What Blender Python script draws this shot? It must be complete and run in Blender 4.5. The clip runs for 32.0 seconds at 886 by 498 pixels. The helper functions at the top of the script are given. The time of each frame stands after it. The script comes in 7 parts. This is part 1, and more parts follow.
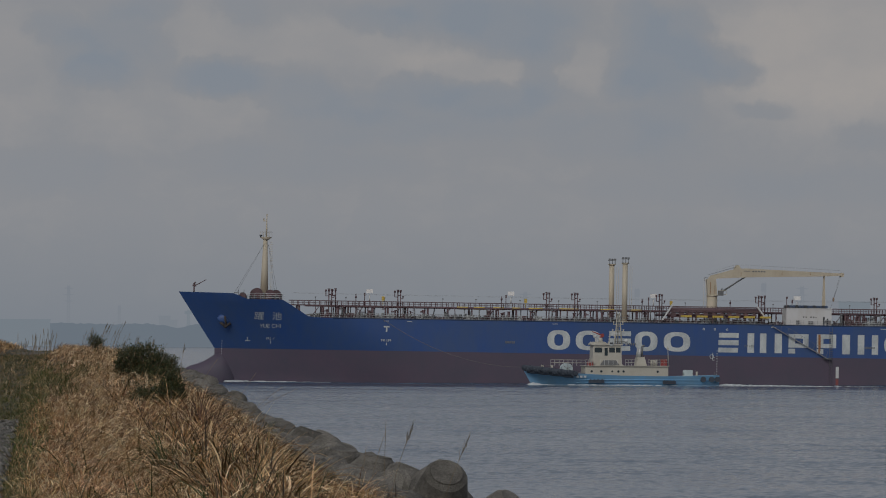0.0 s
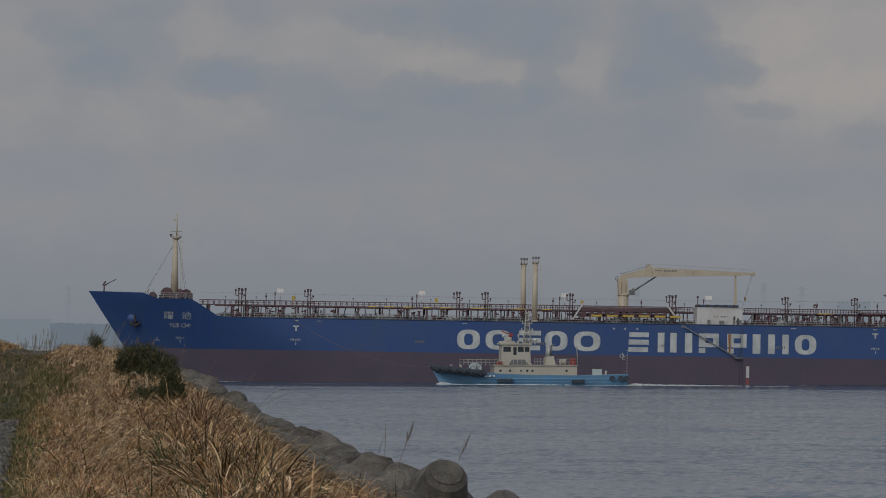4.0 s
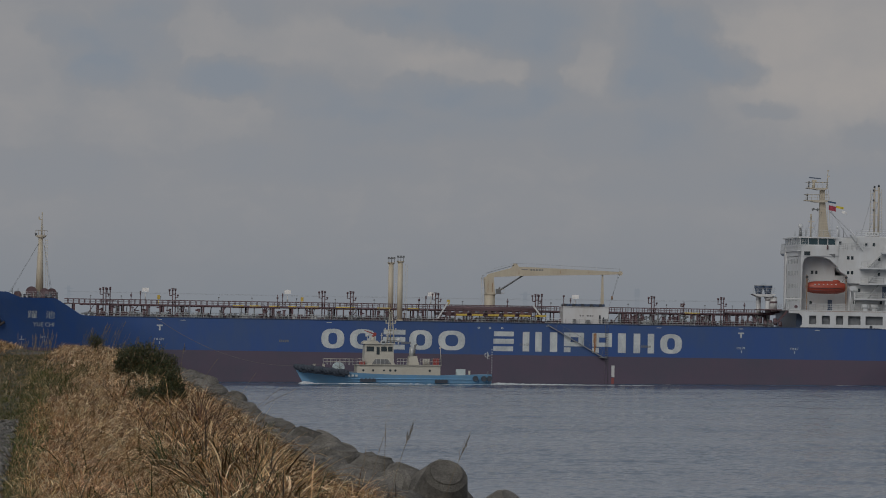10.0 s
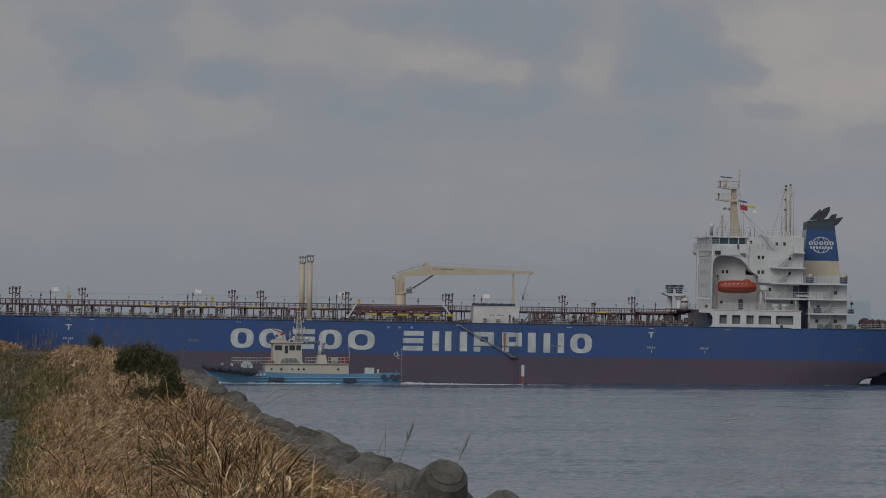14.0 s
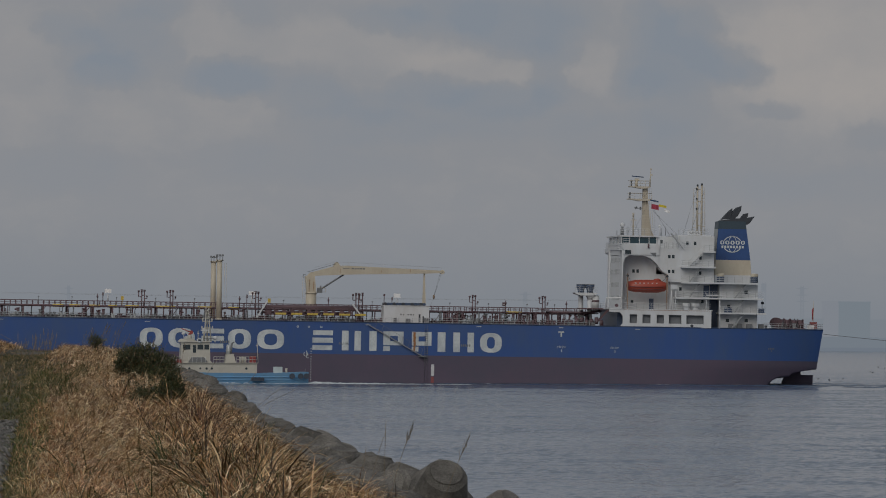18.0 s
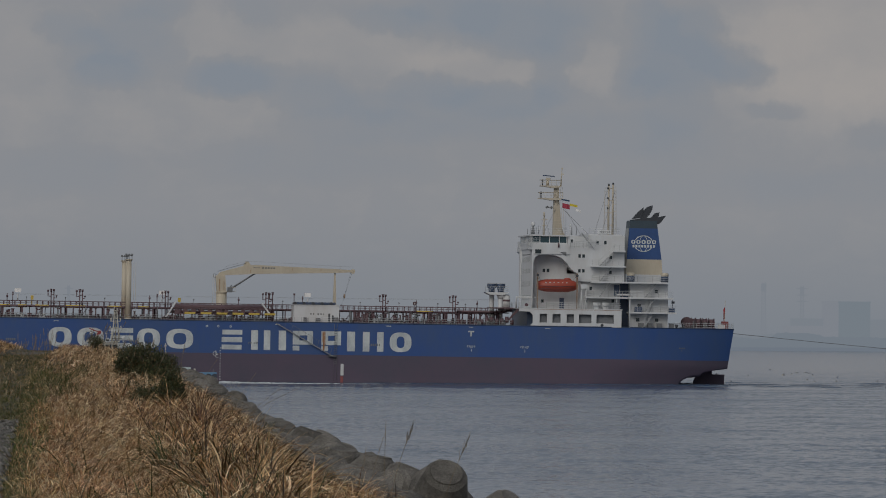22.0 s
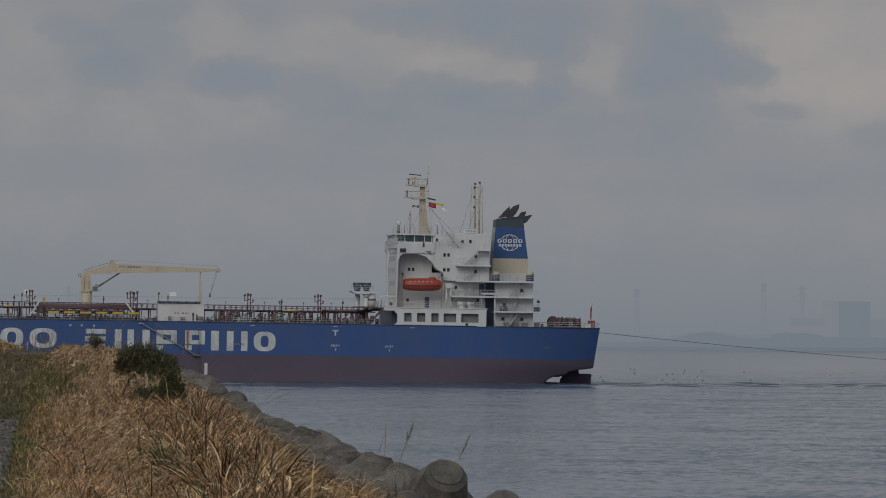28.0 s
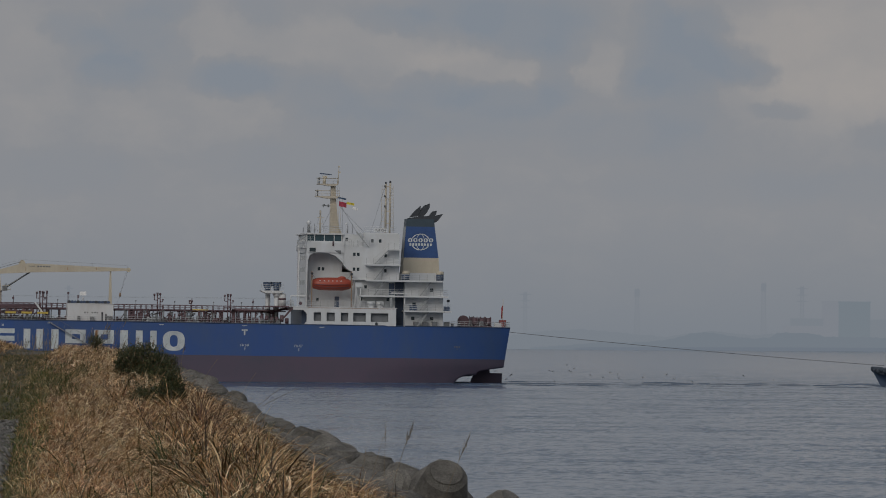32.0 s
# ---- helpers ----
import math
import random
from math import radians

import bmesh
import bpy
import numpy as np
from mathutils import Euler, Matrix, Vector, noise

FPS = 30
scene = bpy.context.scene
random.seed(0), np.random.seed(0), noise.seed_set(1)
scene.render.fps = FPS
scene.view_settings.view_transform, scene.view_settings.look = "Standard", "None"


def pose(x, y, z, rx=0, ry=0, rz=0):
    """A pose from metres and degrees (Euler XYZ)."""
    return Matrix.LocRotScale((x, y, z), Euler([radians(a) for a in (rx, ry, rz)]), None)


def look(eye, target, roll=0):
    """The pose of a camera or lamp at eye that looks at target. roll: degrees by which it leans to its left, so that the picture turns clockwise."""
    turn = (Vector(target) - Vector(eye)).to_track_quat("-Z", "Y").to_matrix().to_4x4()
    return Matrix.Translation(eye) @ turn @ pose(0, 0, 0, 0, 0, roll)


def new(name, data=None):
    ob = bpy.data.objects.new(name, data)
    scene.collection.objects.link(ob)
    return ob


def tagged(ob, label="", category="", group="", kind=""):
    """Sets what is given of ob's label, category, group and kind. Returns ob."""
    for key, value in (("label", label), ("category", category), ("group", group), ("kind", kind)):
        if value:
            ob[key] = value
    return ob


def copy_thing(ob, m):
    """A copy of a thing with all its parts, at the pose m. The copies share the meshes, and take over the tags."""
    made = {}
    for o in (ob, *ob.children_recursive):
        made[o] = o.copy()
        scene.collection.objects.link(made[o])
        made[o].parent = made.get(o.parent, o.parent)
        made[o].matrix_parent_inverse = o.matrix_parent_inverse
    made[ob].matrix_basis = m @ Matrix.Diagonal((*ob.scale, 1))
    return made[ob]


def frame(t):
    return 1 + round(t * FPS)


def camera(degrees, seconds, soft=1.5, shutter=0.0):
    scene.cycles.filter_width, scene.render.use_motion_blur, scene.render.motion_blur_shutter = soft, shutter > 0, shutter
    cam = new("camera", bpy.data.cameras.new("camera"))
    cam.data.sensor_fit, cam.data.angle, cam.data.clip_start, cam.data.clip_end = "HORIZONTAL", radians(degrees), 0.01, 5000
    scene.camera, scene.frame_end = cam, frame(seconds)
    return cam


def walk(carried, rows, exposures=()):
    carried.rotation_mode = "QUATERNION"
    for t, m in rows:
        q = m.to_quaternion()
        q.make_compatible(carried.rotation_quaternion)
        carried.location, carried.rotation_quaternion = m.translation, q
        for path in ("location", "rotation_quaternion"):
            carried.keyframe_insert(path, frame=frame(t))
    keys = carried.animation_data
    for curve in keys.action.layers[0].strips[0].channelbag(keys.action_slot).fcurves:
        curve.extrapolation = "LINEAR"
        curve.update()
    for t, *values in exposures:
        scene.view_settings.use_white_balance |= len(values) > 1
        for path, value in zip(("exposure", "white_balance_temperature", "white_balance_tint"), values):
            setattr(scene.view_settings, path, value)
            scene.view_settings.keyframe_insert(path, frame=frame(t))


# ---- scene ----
EYE = (0.0, 0.0, 8.56)
FOCAL = 12870.0
AIM = (0.0, FOCAL, 8.56 + 152.8)
cam = camera(6.972, 32.0, 1.0)
walk(cam, [(0.0, look(EYE, AIM, 0.36)), (32.0, look(EYE, AIM, 0.36))])
scene.view_settings.exposure = 0.0

# ---------------------------------------------------------------- sky and sun
world = bpy.data.worlds.new("overcast_sky")
scene.world = world
world.use_nodes = True
wn, wl = world.node_tree.nodes, world.node_tree.links
sky = wn.new("ShaderNodeTexSky")
sky.sky_type, sky.sun_disc = "NISHITA", False
sky.sun_elevation, sky.sun_rotation = radians(32), radians(203)
sky.dust_density = 3.0
back = wn["Background"]
tex = wn.new("ShaderNodeTexCoord")
cloud = wn.new("ShaderNodeTexNoise")
cloud.inputs["Scale"].default_value, cloud.inputs["Detail"].default_value = 3.0, 5.0
ramp = wn.new("ShaderNodeValToRGB")
ramp.color_ramp.elements[0].color = (2.9, 3.1, 3.4, 1)
ramp.color_ramp.elements[1].color = (4.4, 4.4, 4.5, 1)
ramp.color_ramp.elements[0].position, ramp.color_ramp.elements[1].position = 0.35, 0.7
mixer = wn.new("ShaderNodeMix")
mixer.data_type = "RGBA"
mixer.inputs[0].default_value = 0.85
wl.new(tex.outputs["Generated"], cloud.inputs["Vector"])
wl.new(cloud.outputs[0], ramp.inputs[0])
wl.new(sky.outputs[0], mixer.inputs[6])
wl.new(ramp.outputs[0], mixer.inputs[7])
wl.new(mixer.outputs[2], back.inputs["Color"])
back.inputs["Strength"].default_value = 0.075

sun = new("sun", bpy.data.lights.new("sun", "SUN"))
sun.data.energy, sun.data.angle, sun.data.color = 0.85, radians(35), (1.0, 0.96, 0.9)
sun.matrix_world = look((-300, -700, 470), (0, 0, 0))


# ---------------------------------------------------------------- materials
def material(name, color, rough=0.6, metal=0.0, dark=None, scale=1.0, amount=0.5, bump=0.0, bump_scale=20.0,
             island=0.0, fine=8.0, stretch=(1, 1, 1), spec=0.5):
    """Base colour, a second colour in stains at two scales, relief, and a shift from piece to piece."""
    m = bpy.data.materials.new(name)
    m.use_nodes = True
    n, l = m.node_tree.nodes, m.node_tree.links
    b = n["Principled BSDF"]
    b.inputs["Roughness"].default_value, b.inputs["Metallic"].default_value = rough, metal
    b.inputs["Specular IOR Level"].default_value = spec
    if dark is None:
        dark = tuple(c * 0.65 for c in color)
    co = n.new("ShaderNodeTexCoord")
    mp = n.new("ShaderNodeMapping")
    mp.inputs["Scale"].default_value = stretch
    l.new(co.outputs["Object"], mp.inputs["Vector"])
    big, small = n.new("ShaderNodeTexNoise"), n.new("ShaderNodeTexNoise")
    big.inputs["Scale"].default_value, big.inputs["Detail"].default_value = scale, 6
    small.inputs["Scale"].default_value, small.inputs["Detail"].default_value = scale * fine, 4
    for t in (big, small):
        l.new(mp.outputs[0], t.inputs["Vector"])
    add = n.new("ShaderNodeMath")
    add.operation = "MULTIPLY_ADD"
    add.inputs[1].default_value = 0.45
    l.new(small.outputs[0], add.inputs[0])
    l.new(big.outputs[0], add.inputs[2])
    rp = n.new("ShaderNodeMapRange")
    rp.inputs[1].default_value, rp.inputs[2].default_value = 0.55, 0.95
    rp.inputs[3].default_value, rp.inputs[4].default_value = 0.0, amount
    l.new(add.outputs[0], rp.inputs[0])
    mix = n.new("ShaderNodeMix")
    mix.data_type = "RGBA"
    mix.inputs[6].default_value, mix.inputs[7].default_value = (*color, 1), (*dark, 1)
    l.new(rp.outputs[0], mix.inputs[0])
    out = mix.outputs[2]
    if island:
        g = n.new("ShaderNodeNewGeometry")
        hv = n.new("ShaderNodeHueSaturation")
        mr = n.new("ShaderNodeMapRange")
        mr.inputs[3].default_value, mr.inputs[4].default_value = 1 - island, 1 + island
        l.new(g.outputs["Random Per Island"], mr.inputs[0])
        l.new(mr.outputs[0], hv.inputs["Value"])
        l.new(out, hv.inputs["Color"])
        out = hv.outputs[0]
    l.new(out, b.inputs["Base Color"])
    if bump:
        bt = n.new("ShaderNodeTexNoise")
        bt.inputs["Scale"].default_value, bt.inputs["Detail"].default_value = bump_scale, 6
        l.new(mp.outputs[0], bt.inputs["Vector"])
        bp = n.new("ShaderNodeBump")
        bp.inputs["Strength"].default_value, bp.inputs["Distance"].default_value = bump, 0.05
        l.new(bt.outputs[0], bp.inputs["Height"])
        l.new(bp.outputs[0], b.inputs["Normal"])
    return m


# flat emission for the far backdrop, its light and haze all in the colour
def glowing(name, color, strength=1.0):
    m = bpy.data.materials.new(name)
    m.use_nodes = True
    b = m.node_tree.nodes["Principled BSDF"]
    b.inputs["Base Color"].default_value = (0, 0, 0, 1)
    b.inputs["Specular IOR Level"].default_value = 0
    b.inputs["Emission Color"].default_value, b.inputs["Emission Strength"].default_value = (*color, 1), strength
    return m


BLUE = material("hull_blue_paint", (0.030, 0.083, 0.265), 0.5, dark=(0.046, 0.092, 0.222), scale=0.2, amount=1.0, stretch=(1, 1, 0.4), fine=6)
RED = material("boot_topping_maroon", (0.098, 0.074, 0.112), 0.6, dark=(0.080, 0.072, 0.106), scale=0.16, amount=1.0, stretch=(1, 1, 0.8), fine=6)
WHITE = material("white_ship_paint", (0.63, 0.655, 0.68), 0.5, dark=(0.52, 0.515, 0.50), scale=0.5, amount=0.6, stretch=(1, 1, 0.35), fine=5)
LETTER = material("worn_white_hull_paint", (0.62, 0.66, 0.66), 0.6, dark=(0.3, 0.34, 0.38), scale=0.6, amount=0.7, stretch=(1, 1, 0.6))
PALE = material("pale_cream_paint", (0.50, 0.455, 0.375), 0.5, dark=(0.36, 0.30, 0.22), scale=0.6, amount=0.5, stretch=(1, 1, 0.3))
BRIGHT = material("bright_white_paint", (0.88, 0.88, 0.88), 0.4, dark=(0.8, 0.8, 0.8))
RUSTY = material("dark_rusty_iron", (0.055, 0.048, 0.048), 0.85, dark=(0.05, 0.04, 0.04), scale=2.0)
CREAM = material("cream_paint", (0.55, 0.50, 0.40), 0.55, dark=(0.42, 0.35, 0.26), scale=0.6, amount=0.5, stretch=(1, 1, 0.3))
PIPE = material("dark_red_deck_paint", (0.13, 0.077, 0.092), 0.55, dark=(0.085, 0.055, 0.06), scale=0.8, amount=0.9)
DECK = material("red_brown_deck", (0.16, 0.08, 0.07), 0.7, scale=0.3)
DULLRED = material("dull_red_paint", (0.26, 0.075, 0.075), 0.6, scale=1.0)
DAVIT = material("rusty_brown_paint", (0.3, 0.22, 0.16), 0.7, dark=(0.2, 0.12, 0.08), scale=1.0)
FUNTOP = material("dark_teal_funnel_top", (0.036, 0.062, 0.085), 0.5, scale=0.5)
LADDER = material("weathered_ladder_alloy", (0.27, 0.285, 0.3), 0.6, scale=0.8)
LGREY = material("light_grey_paint", (0.4, 0.42, 0.43), 0.6, scale=0.8)
YELLOW = material("yellow_safety_paint", (0.6, 0.44, 0.09), 0.5, scale=1.0)
STEEL = material("grey_steel", (0.2, 0.21, 0.22), 0.5, metal=0.3, scale=1.0)
# BLACK and GLASS are lifted towards blue, with distance haze in their colour
BLACK = material("black_paint", (0.045, 0.052, 0.064), 0.5, scale=0.5)
BRIDGEGLASS = material("tinted_bridge_glass", (0.035, 0.075, 0.095), 0.06, scale=0.7, amount=0.6)
GLASS = material("dark_window_glass", (0.03, 0.045, 0.055), 0.08, scale=0.5, amount=0.3)
ORANGE = material("orange_lifeboat_fibreglass", (0.40, 0.07, 0.04), 0.45, dark=(0.26, 0.055, 0.035), scale=0.7)
NAVY = material("dark_blue_paint", (0.055, 0.085, 0.15), 0.45, scale=0.5)
RUST = material("rust_streak", (0.35, 0.16, 0.06), 0.8, scale=2.0)
# lifted from black and tinted blue: haze put into the base colour
RUBBER = material("hazed_black_rubber", (0.055, 0.07, 0.095), 0.8, scale=1.5, bump=0.3, bump_scale=8)


# ---------------------------------------------------------------- mesh helpers
class Geo:
    """Gathers simple shapes into one mesh."""

    def __init__(self):
        self.v, self.f, self.s = [], [], []

    def add(self, verts, faces, smooth=False):
        o = len(self.v)
        self.v.extend([tuple(p) for p in verts])
        self.f.extend([tuple(i + o for i in q) for q in faces])
        self.s.extend([smooth] * len(faces))
        return self

    def box(self, x0, x1, y0, y1, z0, z1):
        v = [(x, y, z) for z in (z0, z1) for y in (y0, y1) for x in (x0, x1)]
        return self.add(v, [(0, 2, 3, 1), (4, 5, 7, 6), (0, 1, 5, 4), (2, 6, 7, 3), (0, 4, 6, 2), (1, 3, 7, 5)])

    def cyl(self, a, b, r0, r1=None, n=10):
        a, b = Vector(a), Vector(b)
        r1 = r0 if r1 is None else r1
        d = (b - a).normalized()
        u = d.orthogonal().normalized()
        w = d.cross(u)
        v = []
        for p, r in ((a, r0), (b, r1)):
            for i in range(n):
                t = 2 * math.pi * i / n
                v.append(p + u * (r * math.cos(t)) + w * (r * math.sin(t)))
        o = len(self.v)
        self.add(v, [(i, (i + 1) % n, n + (i + 1) % n, n + i) for i in range(n)], True)
        self.f += [tuple(o + i for i in reversed(range(n))), tuple(o + n + i for i in range(n))]
        self.s += [False, False]
        return self

    def tube(self, pts, r, n=6):
        """One bent tube along the points."""
        pts = [Vector(p) for p in pts]
        loops = []
        for i, p in enumerate(pts):
            d = (pts[min(i + 1, len(pts) - 1)] - pts[max(i - 1, 0)])
            d = d.normalized() if d.length > 1e-6 else Vector((0, 0, 1))
            u = d.cross(Vector((0.31, 0.92, 0.23))).normalized()
            w = d.cross(u)
            loops.append([p + (u * math.cos(2 * math.pi * k / n) + w * math.sin(2 * math.pi * k / n)) * r for k in range(n)])
        return self.rings(loops)

    def prism(self, poly, y0, y1):
        """A polygon in x, z drawn out along y."""
        n = len(poly)
        v = [(x, y0, z) for x, z in poly] + [(x, y1, z) for x, z in poly]
        f = [tuple(range(n)), tuple(range(2 * n - 1, n - 1, -1))]
        f += [(i, n + i, n + (i + 1) % n, (i + 1) % n) for i in range(n)]
        return self.add(v, f)

    def rings(self, loops, smooth=True, caps=True):
        n = len(loops[0])
        v = [p for q in loops for p in q]
        f = [(a * n + i, a * n + (i + 1) % n, (a + 1) * n + (i + 1) % n, (a + 1) * n + i)
             for a in range(len(loops) - 1) for i in range(n)]
        self.add(v, f, smooth)
        if caps:
            o = len(self.v) - len(v)
            self.f += [tuple(o + i for i in reversed(range(n))), tuple(o + len(v) - n + i for i in range(n))]
            self.s += [False, False]
        return self

    def grid(self, rows, smooth=True, wrap=False):
        n = len(rows[0])
        v = [p for q in rows for p in q]
        f = [(a * n + i, a * n + i + 1, (a + 1) * n + i + 1, (a + 1) * n + i) for a in range(len(rows) - 1) for i in range(n - 1)]
        return self.add(v, f, smooth)

    def ball(self, c, rx, ry, rz, n=14, m=9):
        loops = []
        for j in range(m + 1):
            t = -math.pi / 2 + math.pi * (0.03 + 0.94 * j / m)
            loops.append([(c[0] + rx * math.cos(t) * math.cos(2 * math.pi * i / n),
                           c[1] + ry * math.cos(t) * math.sin(2 * math.pi * i / n), c[2] + rz * math.sin(t)) for i in range(n)])
        return self.rings(loops)

    def mesh(self, name, mat):
        me = bpy.data.meshes.new(name)
        me.from_pydata(self.v, [], self.f)
        me.polygons.foreach_set("use_smooth", self.s)
        me.materials.append(mat)
        me.update()
        return me


def fix(me):
    bm = bmesh.new()
    bm.from_mesh(me)
    bmesh.ops.recalc_face_normals(bm, faces=bm.faces)
    bm.to_mesh(me)
    bm.free()
    return me


def part(name, geo, mat, parent=None, label="", at=None):
    """One mesh object under a thing or a part."""
    ob = new(name, fix(geo.mesh(name, mat)) if isinstance(geo, Geo) else geo)
    ob.parent = parent
    if at is not None:
        ob.matrix_basis = at
    return tagged(ob, label)


def thing(name, label, category, group="", at=None):
    ob = new(name)
    ob.empty_display_size = 0.5
    if at is not None:
        ob.matrix_basis = at
    return tagged(ob, label, category, group)


def array_mesh(name, verts, faces, mat, smooth=False):
    """A large mesh from numpy arrays of quads."""
    me = bpy.data.meshes.new(name)
    k = faces.shape[1]
    me.vertices.add(len(verts))
    me.vertices.foreach_set("co", verts.astype(np.float32).ravel())
    me.loops.add(faces.size)
    me.loops.foreach_set("vertex_index", faces.astype(np.int32).ravel())
    me.polygons.add(len(faces))
    me.polygons.foreach_set("loop_start", np.arange(0, faces.size, k, dtype=np.int32))
    me.update(calc_edges=True)
    if smooth:
        me.polygons.foreach_set("use_smooth", np.ones(len(faces), dtype=bool))
    me.materials.append(mat)
    return me


# ---------------------------------------------------------------- water
def water_material(name="harbour_water", chop=1.0, tilt=-0.05):
    m = bpy.data.materials.new(name)
    m.use_nodes = True
    n, l = m.node_tree.nodes, m.node_tree.links
    b = n["Principled BSDF"]
    b.inputs["Base Color"].default_value = (0.065, 0.105, 0.164, 1)
    b.inputs["Roughness"].default_value = 0.12
    b.inputs["IOR"].default_value = 1.33
    co = n.new("ShaderNodeTexCoord")

    def noise_at(scale, detail):
        mp = n.new("ShaderNodeMapping")
        mp.inputs["Scale"].default_value = scale
        l.new(co.outputs["Object"], mp.inputs["Vector"])
        t = n.new("ShaderNodeTexNoise")
        t.inputs["Scale"].default_value, t.inputs["Detail"].default_value = 1.0, detail
        l.new(mp.outputs[0], t.inputs["Vector"])
        return t

    def vec(op, a, b):
        v = n.new("ShaderNodeVectorMath")
        v.operation = op
        for i, x in enumerate((a, b)):
            if isinstance(x, tuple):
                v.inputs[i].default_value = x
            else:
                l.new(x, v.inputs[i])
        return v.outputs[0]

    # slopes of the wavelets at three sizes, calmer and rougher in patches
    slope = None
    for scale, k in (((1.05, 0.26, 1), 0.46), ((0.16, 0.085, 1), 0.34), ((0.03, 0.045, 1), 0.2), ((1.8, 0.5, 1), 0.5), ((3.5, 2.2, 1), 0.5)):
        c = noise_at(scale, 3)
        s = vec("MULTIPLY", vec("SUBTRACT", c.outputs["Color"], (0.5, 0.5, 0.5)), (chop * (k * 1.5 if scale[0] > 0.4 else k), chop * k, 0.0))
        slope = s if slope is None else vec("ADD", slope, s)
    patch = noise_at((0.006, 0.014, 1), 4)
    mr = n.new("ShaderNodeMapRange")
    for i, v in ((1, 0.35), (2, 0.65), (3, 0.5), (4, 1.25)):
        mr.inputs[i].default_value = v
    l.new(patch.outputs[0], mr.inputs[0])
    sc = n.new("ShaderNodeVectorMath")
    sc.operation = "SCALE"
    l.new(slope, sc.inputs[0])
    l.new(mr.outputs[0], sc.inputs["Scale"])
    nm = n.new("ShaderNodeVectorMath")
    nm.operation = "NORMALIZE"
    # the near faces of the wavelets show, the far ones hide behind them; outside the channel the water is calmer
    lean = vec("ADD", sc.outputs[0], (0.0, tilt, 0.0))
    if name == "harbour_water":
        sep = n.new("ShaderNodeSeparateXYZ")
        l.new(co.outputs["Object"], sep.inputs[0])
        calm = n.new("ShaderNodeMapRange")
        for i, v in ((1, 1250.0), (2, 2000.0), (3, 1.0), (4, 0.3)):
            calm.inputs[i].default_value = v
        l.new(sep.outputs["Y"], calm.inputs[0])
        slow = n.new("ShaderNodeVectorMath")
        slow.operation = "SCALE"
        l.new(lean, slow.inputs[0])
        l.new(calm.outputs[0], slow.inputs["Scale"])
        lean = slow.outputs[0]
    l.new(vec("ADD", lean, (0.0, 0.0, 1.0)), nm.inputs[0])
    l.new(nm.outputs[0], b.inputs["Normal"])
    return m


water = part("water", Geo().add([(-3000, -1500, 0), (3000, -1500, 0), (3000, 4990, 0), (-3000, 4990, 0)], [(0, 1, 2, 3)]), water_material())
tagged(water, "grey-blue harbour water with small ripples", "water", kind="structure")

# ---------------------------------------------------------------- dyke
LEAN = -0.0556


def bow(d):
    """Sideways run of the dyke at d metres: straight at first, then a slow bend."""
    return LEAN * d + 3e-5 * np.maximum(0, d - 400) ** 2


def on_dyke(q, d, z):
    """q metres to the sea side of the path's edge, d metres along the dyke."""
    return Vector((q + bow(d), d, z))


def lift(d):
    """How far the grass verge rises along the dyke."""
    t = min(1.0, max(0.0, (d - 80) / 240.0)) - min(1.0, max(0.0, (d - 400) / 80.0))
    return 0.75 * t * t * (3 - 2 * t)


def brink(d):
    """Where the verge breaks off to the sea wall."""
    return 3.7 + 0.8 * min(1.0, max(0.0, (d - 60) / 80))


def dyke_z(q, d):
    base = 6.85
    if q > 0:
        e = brink(d)
        q = q * 4.5 / e if q < e else 4.5 + q - e
    if q < -3.5:
        z = base + 0.75 * min(1, (-3.5 - q) / 2.5) - max(0, -9 - q) * 0.35
    elif q < 0:
        z = base - 0.05 * min(1, -q * 4, (q + 3.5) * 4)
    elif q < 4.5:
        z = base - 0.35 * min(1, q / 1.0) * (1 - lift(d) / 0.75) + lift(d) * min(1, q / 1.2) - 0.05 * q + 0.14 * min(1, q / 0.9)
    else:
        z = dyke_z(brink(d) - 0.001, d) - (q - 4.5) * 0.62
    return max(z, -1.5) + 0.07 * noise.noise((q * 0.7, d * 0.3, 0)) + 0.03 * noise.noise((q * 3, d * 2, 5))


qs = [-40, -25, -16, -10, -8, -6, -4.5, -3.5, -2.5, -1.5, -0.7, -0.2, 0, 0.3, 0.6, 1, 1.4, 2, 2.6, 3.2, 3.8, 4.5, 5.5, 7, 9, 12, 16, 18]
ds = [-60, -30, -10] + [i * 2.0 for i in range(0, 120)] + [240 + i * 5.0 for i in range(0, 39)] + [440 + i * 10.0 for i in range(0, 27)] + [706, 715, 730]
# soil darkened to add shade between the grass blades
soil = material("dyke_soil", (0.07, 0.052, 0.03), 0.9, dark=(0.03, 0.032, 0.015), scale=0.4, amount=0.9, bump=0.6, bump_scale=6)
ground = part("ground", Geo().grid([[on_dyke(q, d, dyke_z(q, d) if d < 701 else dyke_z(q, d) - (d - 700) * 0.4) for q in qs] for d in ds]), soil)
tagged(ground, "earth dyke of dry and green grass beside the water", "dyke", kind="structure")
gravel = material("gravel_path", (0.15, 0.142, 0.13), 0.95, dark=(0.062, 0.058, 0.05), scale=3.0, amount=1.0, bump=1.0, bump_scale=18, fine=10)
for where in ([i * 1.0 for i in range(0, 136)], [560 + i * 5.0 for i in range(0, 18)]):
    track = part("path", Geo().grid([[on_dyke(q, d, 6.85 + 0.07 * noise.noise((q * 0.7, d * 0.3, 0)) + 0.03 + 0.02 * noise.noise((q * 6, d * 3, 2))) for q in (-3.2, -2.6, -2.0, -1.5, -1.1, -0.85, -0.62, -0.42)] for d in where]), gravel)
